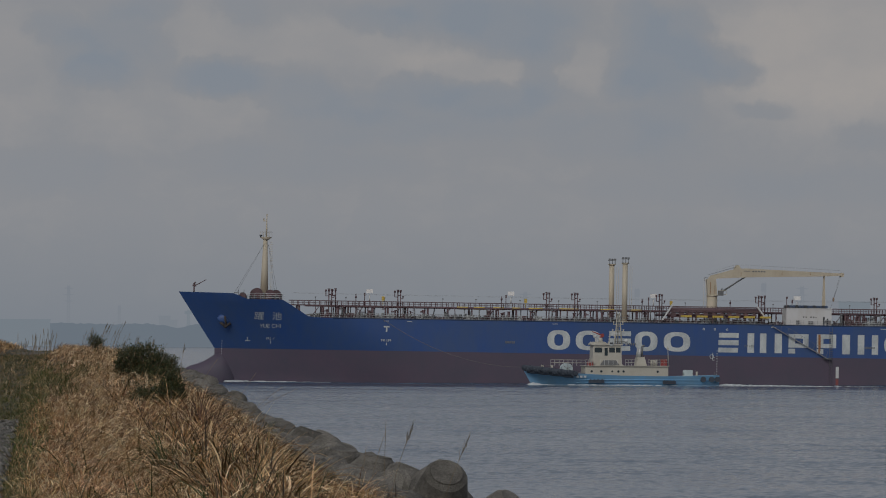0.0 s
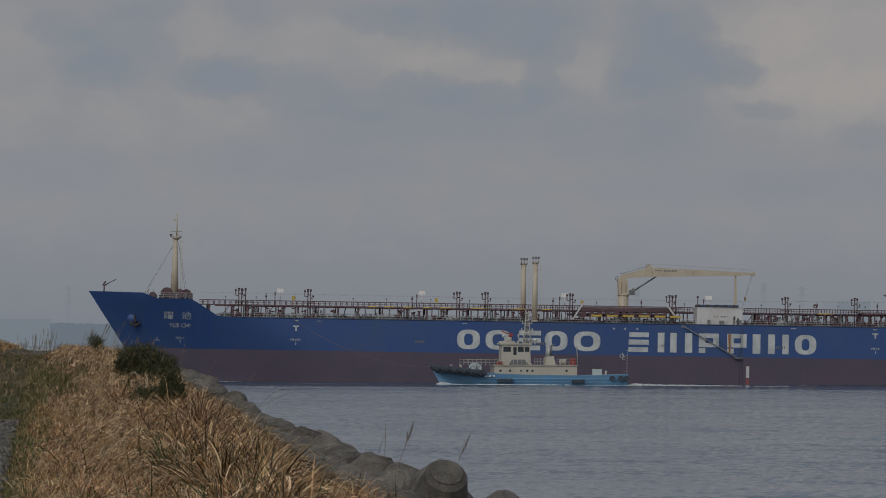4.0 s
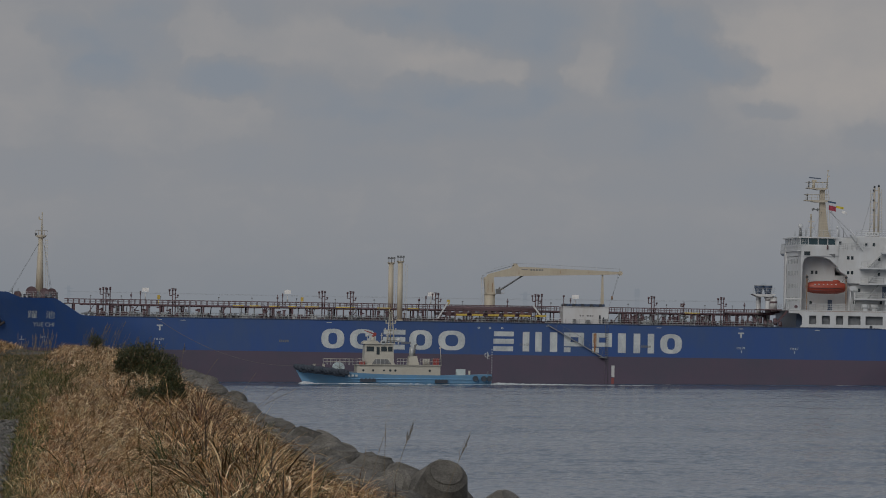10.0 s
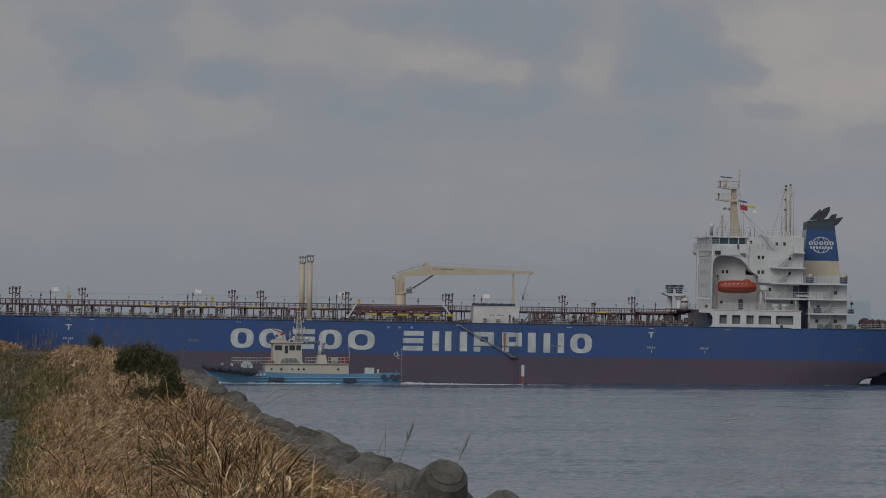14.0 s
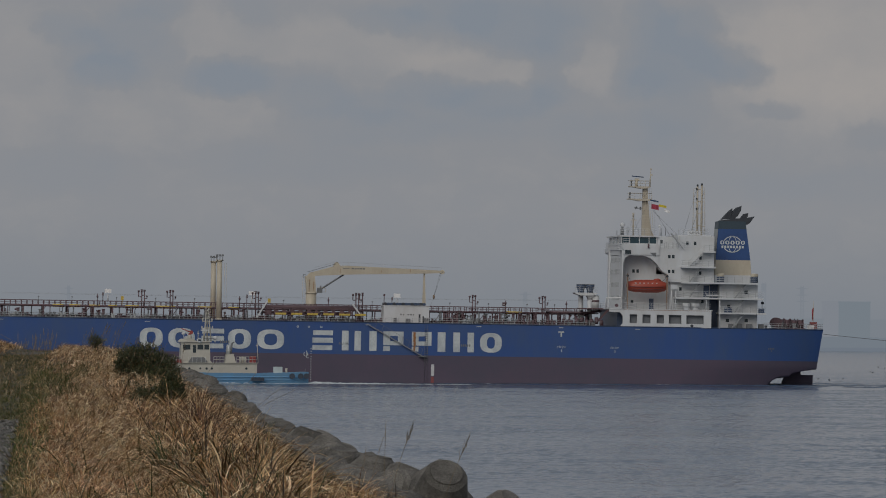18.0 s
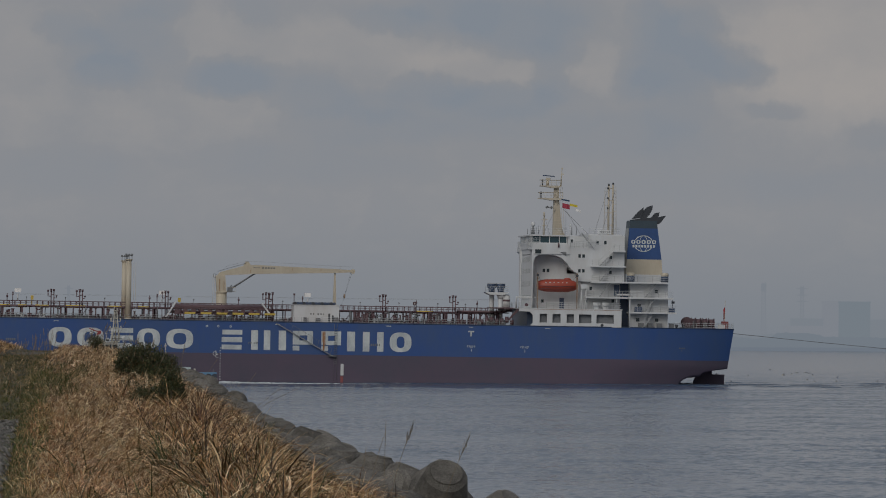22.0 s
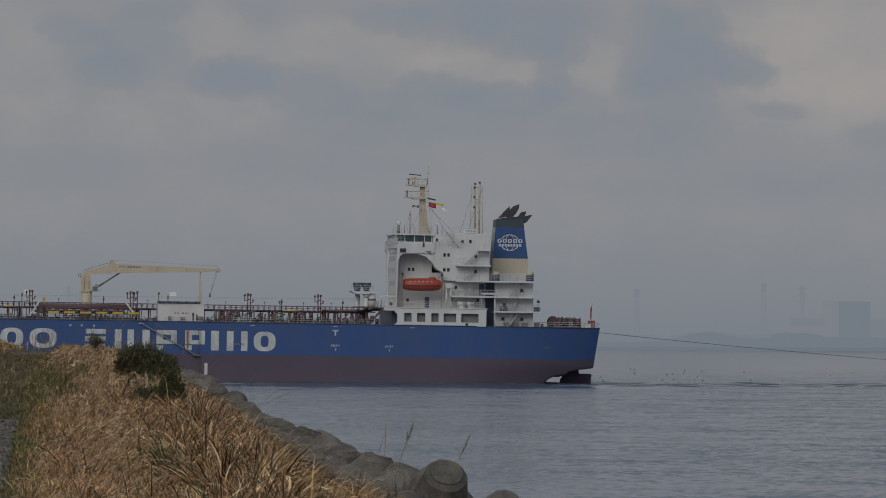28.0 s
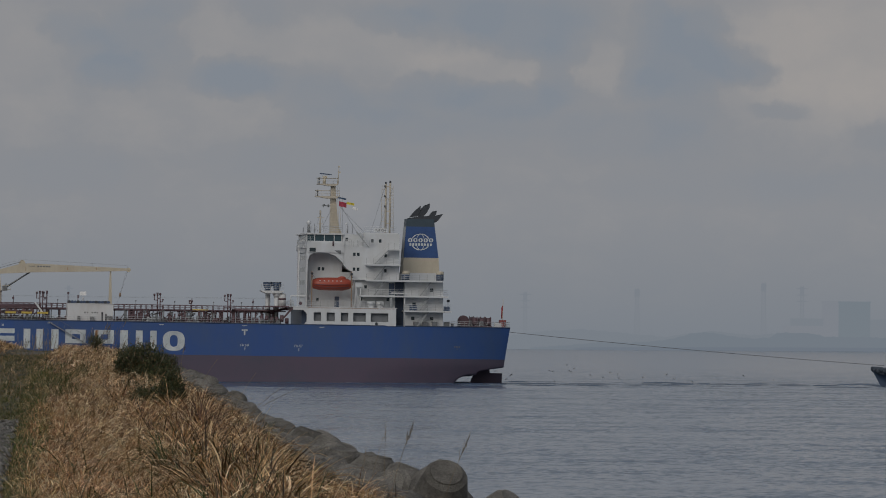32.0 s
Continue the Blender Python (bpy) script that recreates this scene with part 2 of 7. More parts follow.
    tagged(track, "grey gravel path along the dyke", "path", kind="structure")

# ---------------------------------------------------------------- cloudy sky far behind, drifting
FAR = 4900.0


def far_place(px, py, y=FAR):
    """A place on an upright sheet at that distance, from 1568 x 882 parts of the view."""
    k = y / FOCAL
    return ((px - 784) * k, y, EYE[2] + (593.8 + (px - 784) * 0.0063 - py) * k)


UPPER_BANKS = ((175, 125, 75, 32, -.75), (200, 62, 70, 60, -.5), (140, 85, 45, 40, -.4), (95, 48, 55, 32, -.4), (260, 14, 60, 28, -.5), (425, 14, 45, 24, -.35), (275, 88, 35, 35, -.25), (392, 135, 92, 34, -1.0),
               (665, 34, 75, 30, -.5), (770, 24, 110, 52, -.7), (890, 48, 115, 55, -.8), (965, 88, 45, 34, -.4), (1135, 40, 45, 50, -.7), (1205, 55, 65, 45, -.7), (1180, 118, 105, 50, -.9), (1265, 108, 65, 36, -.7),
               (1318, 132, 38, 26, -.6), (1110, 148, 50, 30, -.5), (990, 18, 70, 40, -.3))
LOWER_BANKS = ((535, 175, 75, 36, -.6), (640, 190, 80, 32, -.5), (750, 162, 85, 32, -.55), (870, 176, 115, 34, -.6), (952, 148, 36, 42, -.5), (650, 222, 190, 34, -.45), (900, 214, 140, 34, -.3), (1165, 200, 70, 45, -.38),
               (1085, 240, 130, 48, -.3), (1180, 262, 75, 45, -.3), (1352, 196, 60, 18, -.45), (1540, 240, 80, 26, -.3), (1500, 330, 200, 36, -.25), (1250, 330, 210, 36, -.2), (520, 285, 210, 45, -.25), (80, 305, 160, 45, -.2))
GAPS = ((600, 80, 260, 50, .28), (830, 122, 170, 32, .36), (1045, 122, 75, 46, .34), (1470, 100, 250, 150, .60), (1490, 150, 150, 40, .18), (350, 205, 320, 60, .18), (15, 130, 80, 140, .22), (1350, 70, 90, 60, .10), (330, 60, 70, 70, .15))


def sky_sheet_material():
    m = bpy.data.materials.new("drifting_cloud")
    m.use_nodes = True
    n, l = m.node_tree.nodes, m.node_tree.links
    co = n.new("ShaderNodeTexCoord")
    warp = n.new("ShaderNodeTexNoise")
    warp.inputs["Scale"].default_value, warp.inputs["Detail"].default_value = 0.028, 8
    l.new(co.outputs["Object"], warp.inputs["Vector"])
    sub = n.new("ShaderNodeVectorMath")
    sub.operation = "SUBTRACT"
    sub.inputs[1].default_value = (0.5, 0.5, 0.5)
    l.new(warp.outputs["Color"], sub.inputs[0])
    sc = n.new("ShaderNodeVectorMath")
    sc.operation = "MULTIPLY"
    sc.inputs[1].default_value = (26, 0, 18)
    l.new(sub.outputs[0], sc.inputs[0])
    warp2 = n.new("ShaderNodeTexNoise")
    warp2.inputs["Scale"].default_value, warp2.inputs["Detail"].default_value = 0.11, 6
    l.new(co.outputs["Object"], warp2.inputs["Vector"])
    sub2 = n.new("ShaderNodeVectorMath")
    sub2.operation = "SUBTRACT"
    sub2.inputs[1].default_value = (0.5, 0.5, 0.5)
    l.new(warp2.outputs["Color"], sub2.inputs[0])
    sc2 = n.new("ShaderNodeVectorMath")
    sc2.operation = "MULTIPLY"
    sc2.inputs[1].default_value = (13, 0, 9)
    l.new(sub2.outputs[0], sc2.inputs[0])
    rough = n.new("ShaderNodeVectorMath")
    l.new(co.outputs["Object"], rough.inputs[0])
    l.new(sc2.outputs[0], rough.inputs[1])
    moved = n.new("ShaderNodeVectorMath")
    l.new(rough.outputs[0], moved.inputs[0])
    l.new(sc.outputs[0], moved.inputs[1])
    total = None
    # dark cloud banks (negative) and thin bright gaps (positive): centre, half width, half height, weight
    for px, py, rx, rz, a in UPPER_BANKS + LOWER_BANKS + GAPS:
        x, _, z = far_place(px, py)
        k = FAR / FOCAL
        d = n.new("ShaderNodeVectorMath")
        d.operation = "SUBTRACT"
        d.inputs[1].default_value = (x, FAR, z)
        l.new(moved.outputs[0], d.inputs[0])
        e = n.new("ShaderNodeVectorMath")
        e.operation = "MULTIPLY"
        e.inputs[1].default_value = (1 / (rx * k), 0, 1 / (rz * k))
        l.new(d.outputs[0], e.inputs[0])
        ln = n.new("ShaderNodeVectorMath")
        ln.operation = "LENGTH"
        l.new(e.outputs[0], ln.inputs[0])
        mr = n.new("ShaderNodeMapRange")
        mr.interpolation_type = "SMOOTHSTEP"
        for i, v in ((1, 1.3), (2, 0.45), (3, 0.0), (4, a)):
            mr.inputs[i].default_value = v
        l.new(ln.outputs["Value"], mr.inputs[0])
        if total is None:
            total = mr.outputs[0]
        else:
            s = n.new("ShaderNodeMath")
            l.new(total, s.inputs[0])
            l.new(mr.outputs[0], s.inputs[1])
            total = s.outputs[0]
    soft = n.new("ShaderNodeTexNoise")
    soft.inputs["Scale"].default_value, soft.inputs["Detail"].default_value = 0.02, 8
    l.new(moved.outputs[0], soft.inputs["Vector"])
    s2 = n.new("ShaderNodeMath")
    s2.operation = "MULTIPLY_ADD"
    s2.inputs[1].default_value = 0.5
    l.new(soft.outputs[0], s2.inputs[0])
    l.new(total, s2.inputs[2])
    flat_map = n.new("ShaderNodeMapping")
    flat_map.inputs["Scale"].default_value = (0.5, 1, 1)
    l.new(moved.outputs[0], flat_map.inputs["Vector"])
    wisp = n.new("ShaderNodeTexNoise")
    wisp.inputs["Scale"].default_value, wisp.inputs["Detail"].default_value = 0.07, 7
    l.new(flat_map.outputs[0], wisp.inputs["Vector"])
    s3 = n.new("ShaderNodeMath")
    s3.operation = "MULTIPLY_ADD"
    s3.inputs[1].default_value = 0.36
    l.new(wisp.outputs[0], s3.inputs[0])
    l.new(s2.outputs[0], s3.inputs[2])
    rp = n.new("ShaderNodeValToRGB")
    rg = n.new("ShaderNodeMapRange")
    rg.inputs[1].default_value, rg.inputs[2].default_value = -0.66, 1.3
    l.new(s3.outputs[0], rg.inputs[0])
    l.new(rg.outputs[0], rp.inputs[0])
    els = rp.color_ramp.elements
    els[0].position, els[0].color = 0.0, (0.212, 0.240, 0.279, 1)
    els[1].position, els[1].color = 1.0, (0.338, 0.320, 0.310, 1)
    mid = els.new(0.55)
    mid.color = (0.246, 0.255, 0.274, 1)
    # thicker haze towards the water
    sep = n.new("ShaderNodeSeparateXYZ")
    l.new(co.outputs["Object"], sep.inputs[0])
    hz = n.new("ShaderNodeMapRange")
    for i, v in ((1, 5), (2, 90), (3, 1), (4, 0)):
        hz.inputs[i].default_value = v
    l.new(sep.outputs["Z"], hz.inputs[0])
    mx = n.new("ShaderNodeMix")
    mx.data_type = "RGBA"
    mx.inputs[7].default_value = (0.192, 0.215, 0.246, 1)
    l.new(hz.outputs[0], mx.inputs[0])
    l.new(rp.outputs[0], mx.inputs[6])
    em = n.new("ShaderNodeEmission")
    l.new(mx.outputs[2], em.inputs["Color"])
    l.new(em.outputs[0], n["Material Output"].inputs["Surface"])
    n.remove(n["Principled BSDF"])
    return m


sky_sheet = part("backdrop", Geo().add([(-1500, FAR, -30), (1500, FAR, -30), (1500, FAR, 700), (-1500, FAR, 700)], [(0, 1, 2, 3)]), sky_sheet_material())
tagged(sky_sheet, "grey overcast sky with soft drifting cloud banks", "sky", kind="structure")

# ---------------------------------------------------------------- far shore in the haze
# haze is mixed into each glow colour; none of these is a lamp
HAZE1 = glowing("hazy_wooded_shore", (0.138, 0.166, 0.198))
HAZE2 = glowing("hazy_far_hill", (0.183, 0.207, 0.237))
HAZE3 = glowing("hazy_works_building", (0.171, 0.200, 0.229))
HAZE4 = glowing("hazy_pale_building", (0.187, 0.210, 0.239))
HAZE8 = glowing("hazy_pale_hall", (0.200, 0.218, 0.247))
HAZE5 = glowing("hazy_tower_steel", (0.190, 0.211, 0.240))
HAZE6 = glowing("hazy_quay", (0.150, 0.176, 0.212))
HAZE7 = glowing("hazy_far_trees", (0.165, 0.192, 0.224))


def ridge(name, pts, y, depth, mat, label, rough=2.0, seed=1):
    """A wooded ridge along the shore: its crest as parts of the view, with a ragged top."""
    rows = []
    r = random.Random(seed)
    for (ax, ay), (bx, by) in zip(pts, pts[1:]):
        n = max(2, int((bx - ax) / 5))
        for i in range(n):
            px = ax + (bx - ax) * i / n
            py = ay + (by - ay) * i / n + r.uniform(-rough, rough) * 0.5 + 1.2 * noise.noise((px * 0.05, seed, 0)) * rough * 0.5
            x, _, z = far_place(px, py, y)
            rows.append([(x, y, -1), (x, y + depth * 0.2, z * 0.8), (x, y + depth * 0.5, z), (x, y + depth, -1)])
    ob = part(name, Geo().grid(rows), mat)
    return tagged(ob, label, "shore", kind="structure")


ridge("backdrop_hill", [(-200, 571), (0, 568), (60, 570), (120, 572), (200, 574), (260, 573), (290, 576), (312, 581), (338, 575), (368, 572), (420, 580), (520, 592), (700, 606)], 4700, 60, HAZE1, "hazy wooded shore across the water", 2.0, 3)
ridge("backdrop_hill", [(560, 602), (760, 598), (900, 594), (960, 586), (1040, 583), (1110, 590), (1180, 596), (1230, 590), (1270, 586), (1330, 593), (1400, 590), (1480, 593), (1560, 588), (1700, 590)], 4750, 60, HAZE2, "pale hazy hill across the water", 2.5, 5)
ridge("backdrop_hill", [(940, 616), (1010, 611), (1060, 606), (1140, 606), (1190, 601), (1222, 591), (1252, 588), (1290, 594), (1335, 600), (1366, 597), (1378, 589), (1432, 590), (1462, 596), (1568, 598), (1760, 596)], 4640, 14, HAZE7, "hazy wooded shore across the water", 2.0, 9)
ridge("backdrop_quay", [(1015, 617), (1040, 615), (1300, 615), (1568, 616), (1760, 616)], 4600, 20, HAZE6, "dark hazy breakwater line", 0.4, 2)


def far_block(name, label, x0, x1, top, y, mat, roof=0):
    a, b = far_place(x0, top, y), far_place(x1, top, y)
    g = Geo().box(a[0], b[0], y, y + 25, 0, a[2])
    ob = thing(name, label, "building", "works on the far shore")
    w = part("wall", g, mat, ob)
    part("roof", Geo().box(a[0] - 0.4, b[0] + 0.4, y - 0.4, y + 25.4, a[2], a[2] + 0.8), mat, ob)
    return ob


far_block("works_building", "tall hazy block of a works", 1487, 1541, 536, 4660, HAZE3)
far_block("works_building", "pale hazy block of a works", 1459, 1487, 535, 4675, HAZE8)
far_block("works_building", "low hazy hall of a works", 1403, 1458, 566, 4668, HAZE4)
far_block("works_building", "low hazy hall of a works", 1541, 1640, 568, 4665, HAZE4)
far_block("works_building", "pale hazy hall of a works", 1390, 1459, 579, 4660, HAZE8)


def far_tower(px, top, w, y, mat, water_tower=False, arms=False):
    ob = thing("pylon", "hazy lattice tower on the far shore", "tower", "far towers")
    x, _, z = far_place(px, top, y)
    k = w * y / FOCAL
    for sx in (-1, 1):
        for sy in (-1, 1):
            part("leg", Geo().cyl((x + sx * k, y + sy * k, 0), (x + sx * k * 0.55, y + sy * k * 0.55, z), 0.35, 0.25, 4), mat, ob)
    for j in range(22):
        zz = z * (0.12 + 0.86 * j / 21)
        kk = k * (1 - 0.45 * zz / z)
        part("brace", Geo().box(x - kk, x + kk, y - kk, y - kk + 0.3, zz - 0.18, zz + 0.18).cyl((x - kk, y - kk, zz - 0.04 * z), (x + kk, y - kk, zz), 0.22, None, 4), mat, ob)
    if arms:
        for j in range(3):
            part("arm", Geo().prism([(x - k * 3.2, z - 2 - j * 4.2), (x, z - 1.4 - j * 4.2), (x + k * 3.2, z - 2 - j * 4.2), (x, z - 2.6 - j * 4.2)], y - 0.4, y + 0.4), mat, ob)
    part("head", Geo().box(x - k * (0.9 if not water_tower else 2.2), x + k * (0.9 if not water_tower else 2.2), y - k, y + k, z - (6 if not water_tower else 3), z - 1), mat, ob)
    return ob


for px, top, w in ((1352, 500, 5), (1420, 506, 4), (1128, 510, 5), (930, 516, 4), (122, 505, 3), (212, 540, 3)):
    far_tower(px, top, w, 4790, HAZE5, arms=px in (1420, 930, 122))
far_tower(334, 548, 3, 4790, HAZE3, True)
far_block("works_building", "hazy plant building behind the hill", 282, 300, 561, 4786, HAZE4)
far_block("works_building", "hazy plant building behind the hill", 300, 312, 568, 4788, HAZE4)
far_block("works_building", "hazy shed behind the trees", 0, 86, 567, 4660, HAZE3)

# ---------------------------------------------------------------- tanker
# x runs aft from the stem, y to starboard (away from the shore), z up from the waterline
REDLINE, MAINDECK = 6.08, 11.8


def stem(z):
    return 0.655 * (16.17 - z) - 0.55 if z > 6.3 else 6.07 + 0.15 * max(0.0, 3.0 - z)


def lerp(a, b, t):
    return a + (b - a) * min(1.0, max(0.0, t))


def half(s, z):
    """Half breadth of the hull at s, z."""
    c = max(0.0, s - stem(z))
    le = 44 - 15 * min(1.25, max(0.0, z / 12))
    b = 16 * (1 - (1 - min(1.0, c / le)) ** 2.15)
    e = max(0.0, 187.7 - s)
    if e < 60:
        m = lerp(6.6, 8.4, z / 5.0) if z < 5 else lerp(8.4, 10.2, (z - 5) / 7)
        lt = lerp(30, 26, z / 5.0) if z < 5 else lerp(26, 30, (z - 5) / 7)
        b = min(b, m + (16 - m) * (1 - (1 - min(1.0, e / lt)) ** 2.0))
    return b


def sheer(s):
    for (a, za), (b, zb) in zip(SHEER, SHEER[1:]):
        if s <= b:
            return lerp(za, zb, (s - a) / (b - a))
    return SHEER[-1][1]


SHEER = [(-1, 16.17), (9.3, 15.95), (11.0, 14.95), (17.2, 14.9), (20.8, 11.95), (24, 11.8), (190, 11.8)]
KEEL = [(0, -2), (172, -2), (177.3, -0.8), (177.9, 1.4), (178.7, 2.2), (180.0, 2.8), (180.8, 2.9), (182.1, 2.95), (182.6, 3.65), (184.9, 4.1), (188.0, 4.5)]


def keel(s):
    for (a, za), (b, zb) in zip(KEEL, KEEL[1:]):
        if s <= b:
            return lerp(za, zb, (s - a) / (b - a))
    return 4.5


def hull_point(c, z, side, low=False):
    s = c + stem(z) * max(0.0, 1 - c / 46)
    if c > 176:
        s -= max(0.0, MAINDECK - z) * 0.13 * (c - 176) / 11.7
    b = half(s, z)
    if c > 168:
        b *= min(1.0, max(0.0, (z - keel(c)) / (0.2 if c > 177.6 else 1.2))) ** 0.5
    return (s, side * b, z)


COLS = [0, 0.15, 0.4, 0.8, 1.3, 2, 3, 4, 5, 6, 7, 8, 9, 9.4, 10, 11, 12, 13, 14, 15, 16, 17, 17.7, 18.5, 19.5, 20.5, 21.4, 23, 25, 27, 29, 31, 34, 37, 41, 46, 52, 60, 70, 80, 90,
        100, 110, 120, 128, 134, 140, 145, 150, 154, 158, 162, 165, 168, 170, 172, 174, 176, 176.8, 177.3, 177.9, 178.3, 178.7, 179.3, 180.0, 180.8, 181.4, 182.1, 182.6, 183.2, 184, 184.9, 186.0, 187.0, 187.7]


def hull_skin(z0, z1, rows):
    g = Geo()
    edges = []
    for side in (-1, 1):
        grid = []
        for c in COLS:
            a, b = z0(c), z1(c)
            grid.append([hull_point(c, a + (b - a) * k / rows, side) for k in range(rows + 1)])
        g.grid(grid)
        edges.append(grid[-1])
    g.grid(edges, smooth=False)
    return g


ship = thing("tanker_ship", "blue and maroon oil tanker with white aft house, under way", "ship")
top = part("topside", hull_skin(lambda c: REDLINE, lambda c: max(sheer(c + stem(15) * max(0, 1 - c / 46)), REDLINE + 0.1), 10), BLUE, ship, "blue painted steel topside")
boot = part("boot_topping", hull_skin(lambda c: min(keel(c), REDLINE - 0.3), lambda c: REDLINE, 9), RED, ship, "maroon boot topping")


def bulb():
    g = Geo()
    loops = []
    for x, cz, ry, rz in ((0.75, 1.3, 0.25, 0.4), (1.0, 1.3, 0.9, 1.2), (1.8, 1.15, 1.5, 1.75), (3.0, 0.95, 1.9, 2.3), (4.3, 0.9, 2.1, 2.9), (5.6, 1.0, 2.2, 3.6), (7.0, 1.3, 2.1, 4.4), (9.5, 1.0, 2.4, 3.6)):
        loops.append([(x, ry * math.cos(2 * math.pi * i / 20), cz + rz * math.sin(2 * math.pi * i / 20)) for i in range(20)])
    return g.rings(loops)


part("bulbous_bow", bulb(), RED, ship, "rounded maroon bulbous bow")
part("rudder", Geo().prism([(181.7, -2), (187.2, -2), (187.4, 3.6), (184.4, 3.62), (182.3, 3.4), (181.75, 2.3)], -0.35, 0.35).prism([(182.6, 3.4), (185.2, 3.4), (185.0, 4.6), (182.6, 4.6)], -0.5, 0.5), RED, ship, "maroon rudder blade")


def deck_sheet(s0, s1, z, n, inset=0.05):
    g = Geo()
    rows = []
    for i in range(n + 1):
        s = s0 + (s1 - s0) * i / n
        b = max(0.02, half(s, z) - inset)
        rows.append([(s, -b, z), (s, b, z)])
    return g.grid(rows, smooth=False)


part("main_deck", deck_sheet(19, 187.6, 11.65, 60), DECK, ship, "red-brown main deck")
part("forecastle_deck", deck_sheet(1.2, 17.4, 14.75, 16), DECK, ship)
part("forecastle_bulkhead", Geo().box(17.2, 17.4, -12.2, 12.2, 11.65, 14.75), WHITE, ship)
for side in (-1, 1):
    rim = Geo()
    pts = [hull_point(c, sheer(c), side) for c in COLS if c > 24]
    rim.tube([(x, y + side * 0.02, z) for x, y, z in pts], 0.09, 5)
    part("gunwale", rim, NAVY, ship)


def on_hull(geo, s0, z0, name, mat, label="", proud=0.04, parent=None):
    """Lays a flat shape (x, z) over the port side, following its curve."""
    geo.v = [(s0 + x, -(half(s0 + x, z0 + z) + proud + y), z0 + z) for x, y, z in geo.v]
    return part(name, geo, mat, parent or top, label)


def flat(poly_rows, y=0.0):
    g = Geo()
    for rows in poly_rows:
        g.grid([[(x, y, z) for x, z in r] for r in rows], smooth=False)
    return g


def bar(x0, x1, z0, z1, n=1):
    return [[(x0 + (x1 - x0) * i / n, z0), (x0 + (x1 - x0) * i / n, z1)] for i in range(n + 1)]


def oval(w, h, stroke, n=32, power=2.6):
    rows = []
    for i in range(n + 1):
        t = 2 * math.pi * i / n
        ct, st = math.cos(t), math.sin(t)
        e = 2 / power
        x, z = math.copysign(abs(ct) ** e, ct), math.copysign(abs(st) ** e, st)
        rows.append([(w / 2 + x * w / 2, h / 2 + z * h / 2), (w / 2 + x * (w / 2 - stroke * 1.25), h / 2 + z * (h / 2 - stroke * 0.72))])
    return rows


# the owner's mark along the side, as plain white shapes
H = 3.5
MARKS = [("oval", 64.5, 68.6), ("oval", 69.6, 74.3), ("bars", 75.5, 79.5), ("oval", 80.2, 84.3), ("oval", 85.4, 90.2), ("bars", 95.25, 98.9),
         ("uprights", 100.5, 103.9), ("slab", 105.4, 106.7), ("flag", 107.9, 111.5), ("flag", 113.0, 116.5), ("slab", 117.6, 119.0),
         ("uprights", 120.4, 124.1), ("oval", 125.2, 129.1)]
for kind, a, b in MARKS:
    w = b - a
    if kind == "oval":
        shape = flat([oval(w, H, 1.0)])
    elif kind == "bars":
        shape = flat([bar(0.1, w, H - 0.85, H), bar(0, w, 1.3, 2.2), bar(0, w - 0.1, 0, 0.85)])
    elif kind == "uprights":
        shape = flat([bar(0, 1.2, 0, H), bar(w - 1.15, w, 0, H)])
    elif kind == "slab":
        shape = flat([bar(0, w, 0, H)])
    else:
        shape = flat([bar(0, 1.2, 1.05, H), bar(1.2, w, 1.05, 1.8), bar(1.2, w, H - 0.8, H), bar(w - 1.0, w, 1.8, H - 0.8), bar(0, 1.2, 0, 0.85)])
    on_hull(shape, a, 6.76, "painted_mark", LETTER, "worn white painted shape")


def text_geo(words, height, width=None):
    cu = bpy.data.curves.new("words", "FONT")
    cu.body, cu.size = words, height * 1.38
    ob = bpy.data.objects.new("words", cu)
    scene.collection.objects.link(ob)
    bpy.context.view_layer.update()
    me = bpy.data.meshes.new_from_object(ob.evaluated_get(bpy.context.evaluated_depsgraph_get()))
    bpy.data.objects.remove(ob)
    g = Geo()
    xs = [v.co.x for v in me.vertices]
    x0, x1 = min(xs), max(xs)
    k = (width / (x1 - x0)) if width else 1.0
    g.add([((v.co.x - x0) * k, 0, v.co.y) for v in me.vertices], [tuple(p.vertices) for p in me.polygons])
    bpy.data.meshes.remove(me)
    return g


on_hull(text_geo("YUE CHI", 0.75, 3.65), 13.5, 9.85, "ship_name", LETTER, "white ship name lettering", 0.08)
for x, sign in ((12.5, "\u8e8d"), (15.6, "\u6c60")):
    on_hull(text_geo(sign, 1.08, 1.62), x, 11.4, "name_character", LETTER, "white brushed name character", 0.08)
for words, s, w in (("FR214", 14.8, 1.4), ("FR189", 34.8, 1.75), ("FR108", 100.0, 1.7), ("FR59", 139.0, 1.5), ("FR47", 148.6, 1.5)):
    inlet = words == "FR108"
    on_hull(text_geo(words, 0.42, w), s, 7.75, "frame_number", STEEL if inlet else LETTER, "painted frame number", 0.07)
    on_hull(flat([bar(0, 0.12, 0, 0.5)]), s + w / 2, 7.05, "frame_tick", LETTER, "", 0.07)
for s in (57.0, 78.8, 121.8):
    on_hull(flat([bar(k * 0.36, k * 0.36 + 0.22, 0, 0.42) for k in range(5)]), s, 7.75, "frame_number", STEEL, "illegible frame number", 0.07)
for s, zt in ((35.2, 9.5), (139.2, 9.75)):
    on_hull(flat([bar(0, 1.05, 0.75, 1.0), bar(0.39, 0.66, 0, 0.75)]), s, zt, "tug_mark", LETTER, "white tug push mark", 0.05)
    on_hull(flat([bar(0, 0.8, 0, 0.1)]), s + 0.1, 11.35, "fairlead_tick", LETTER, "", 0.05)
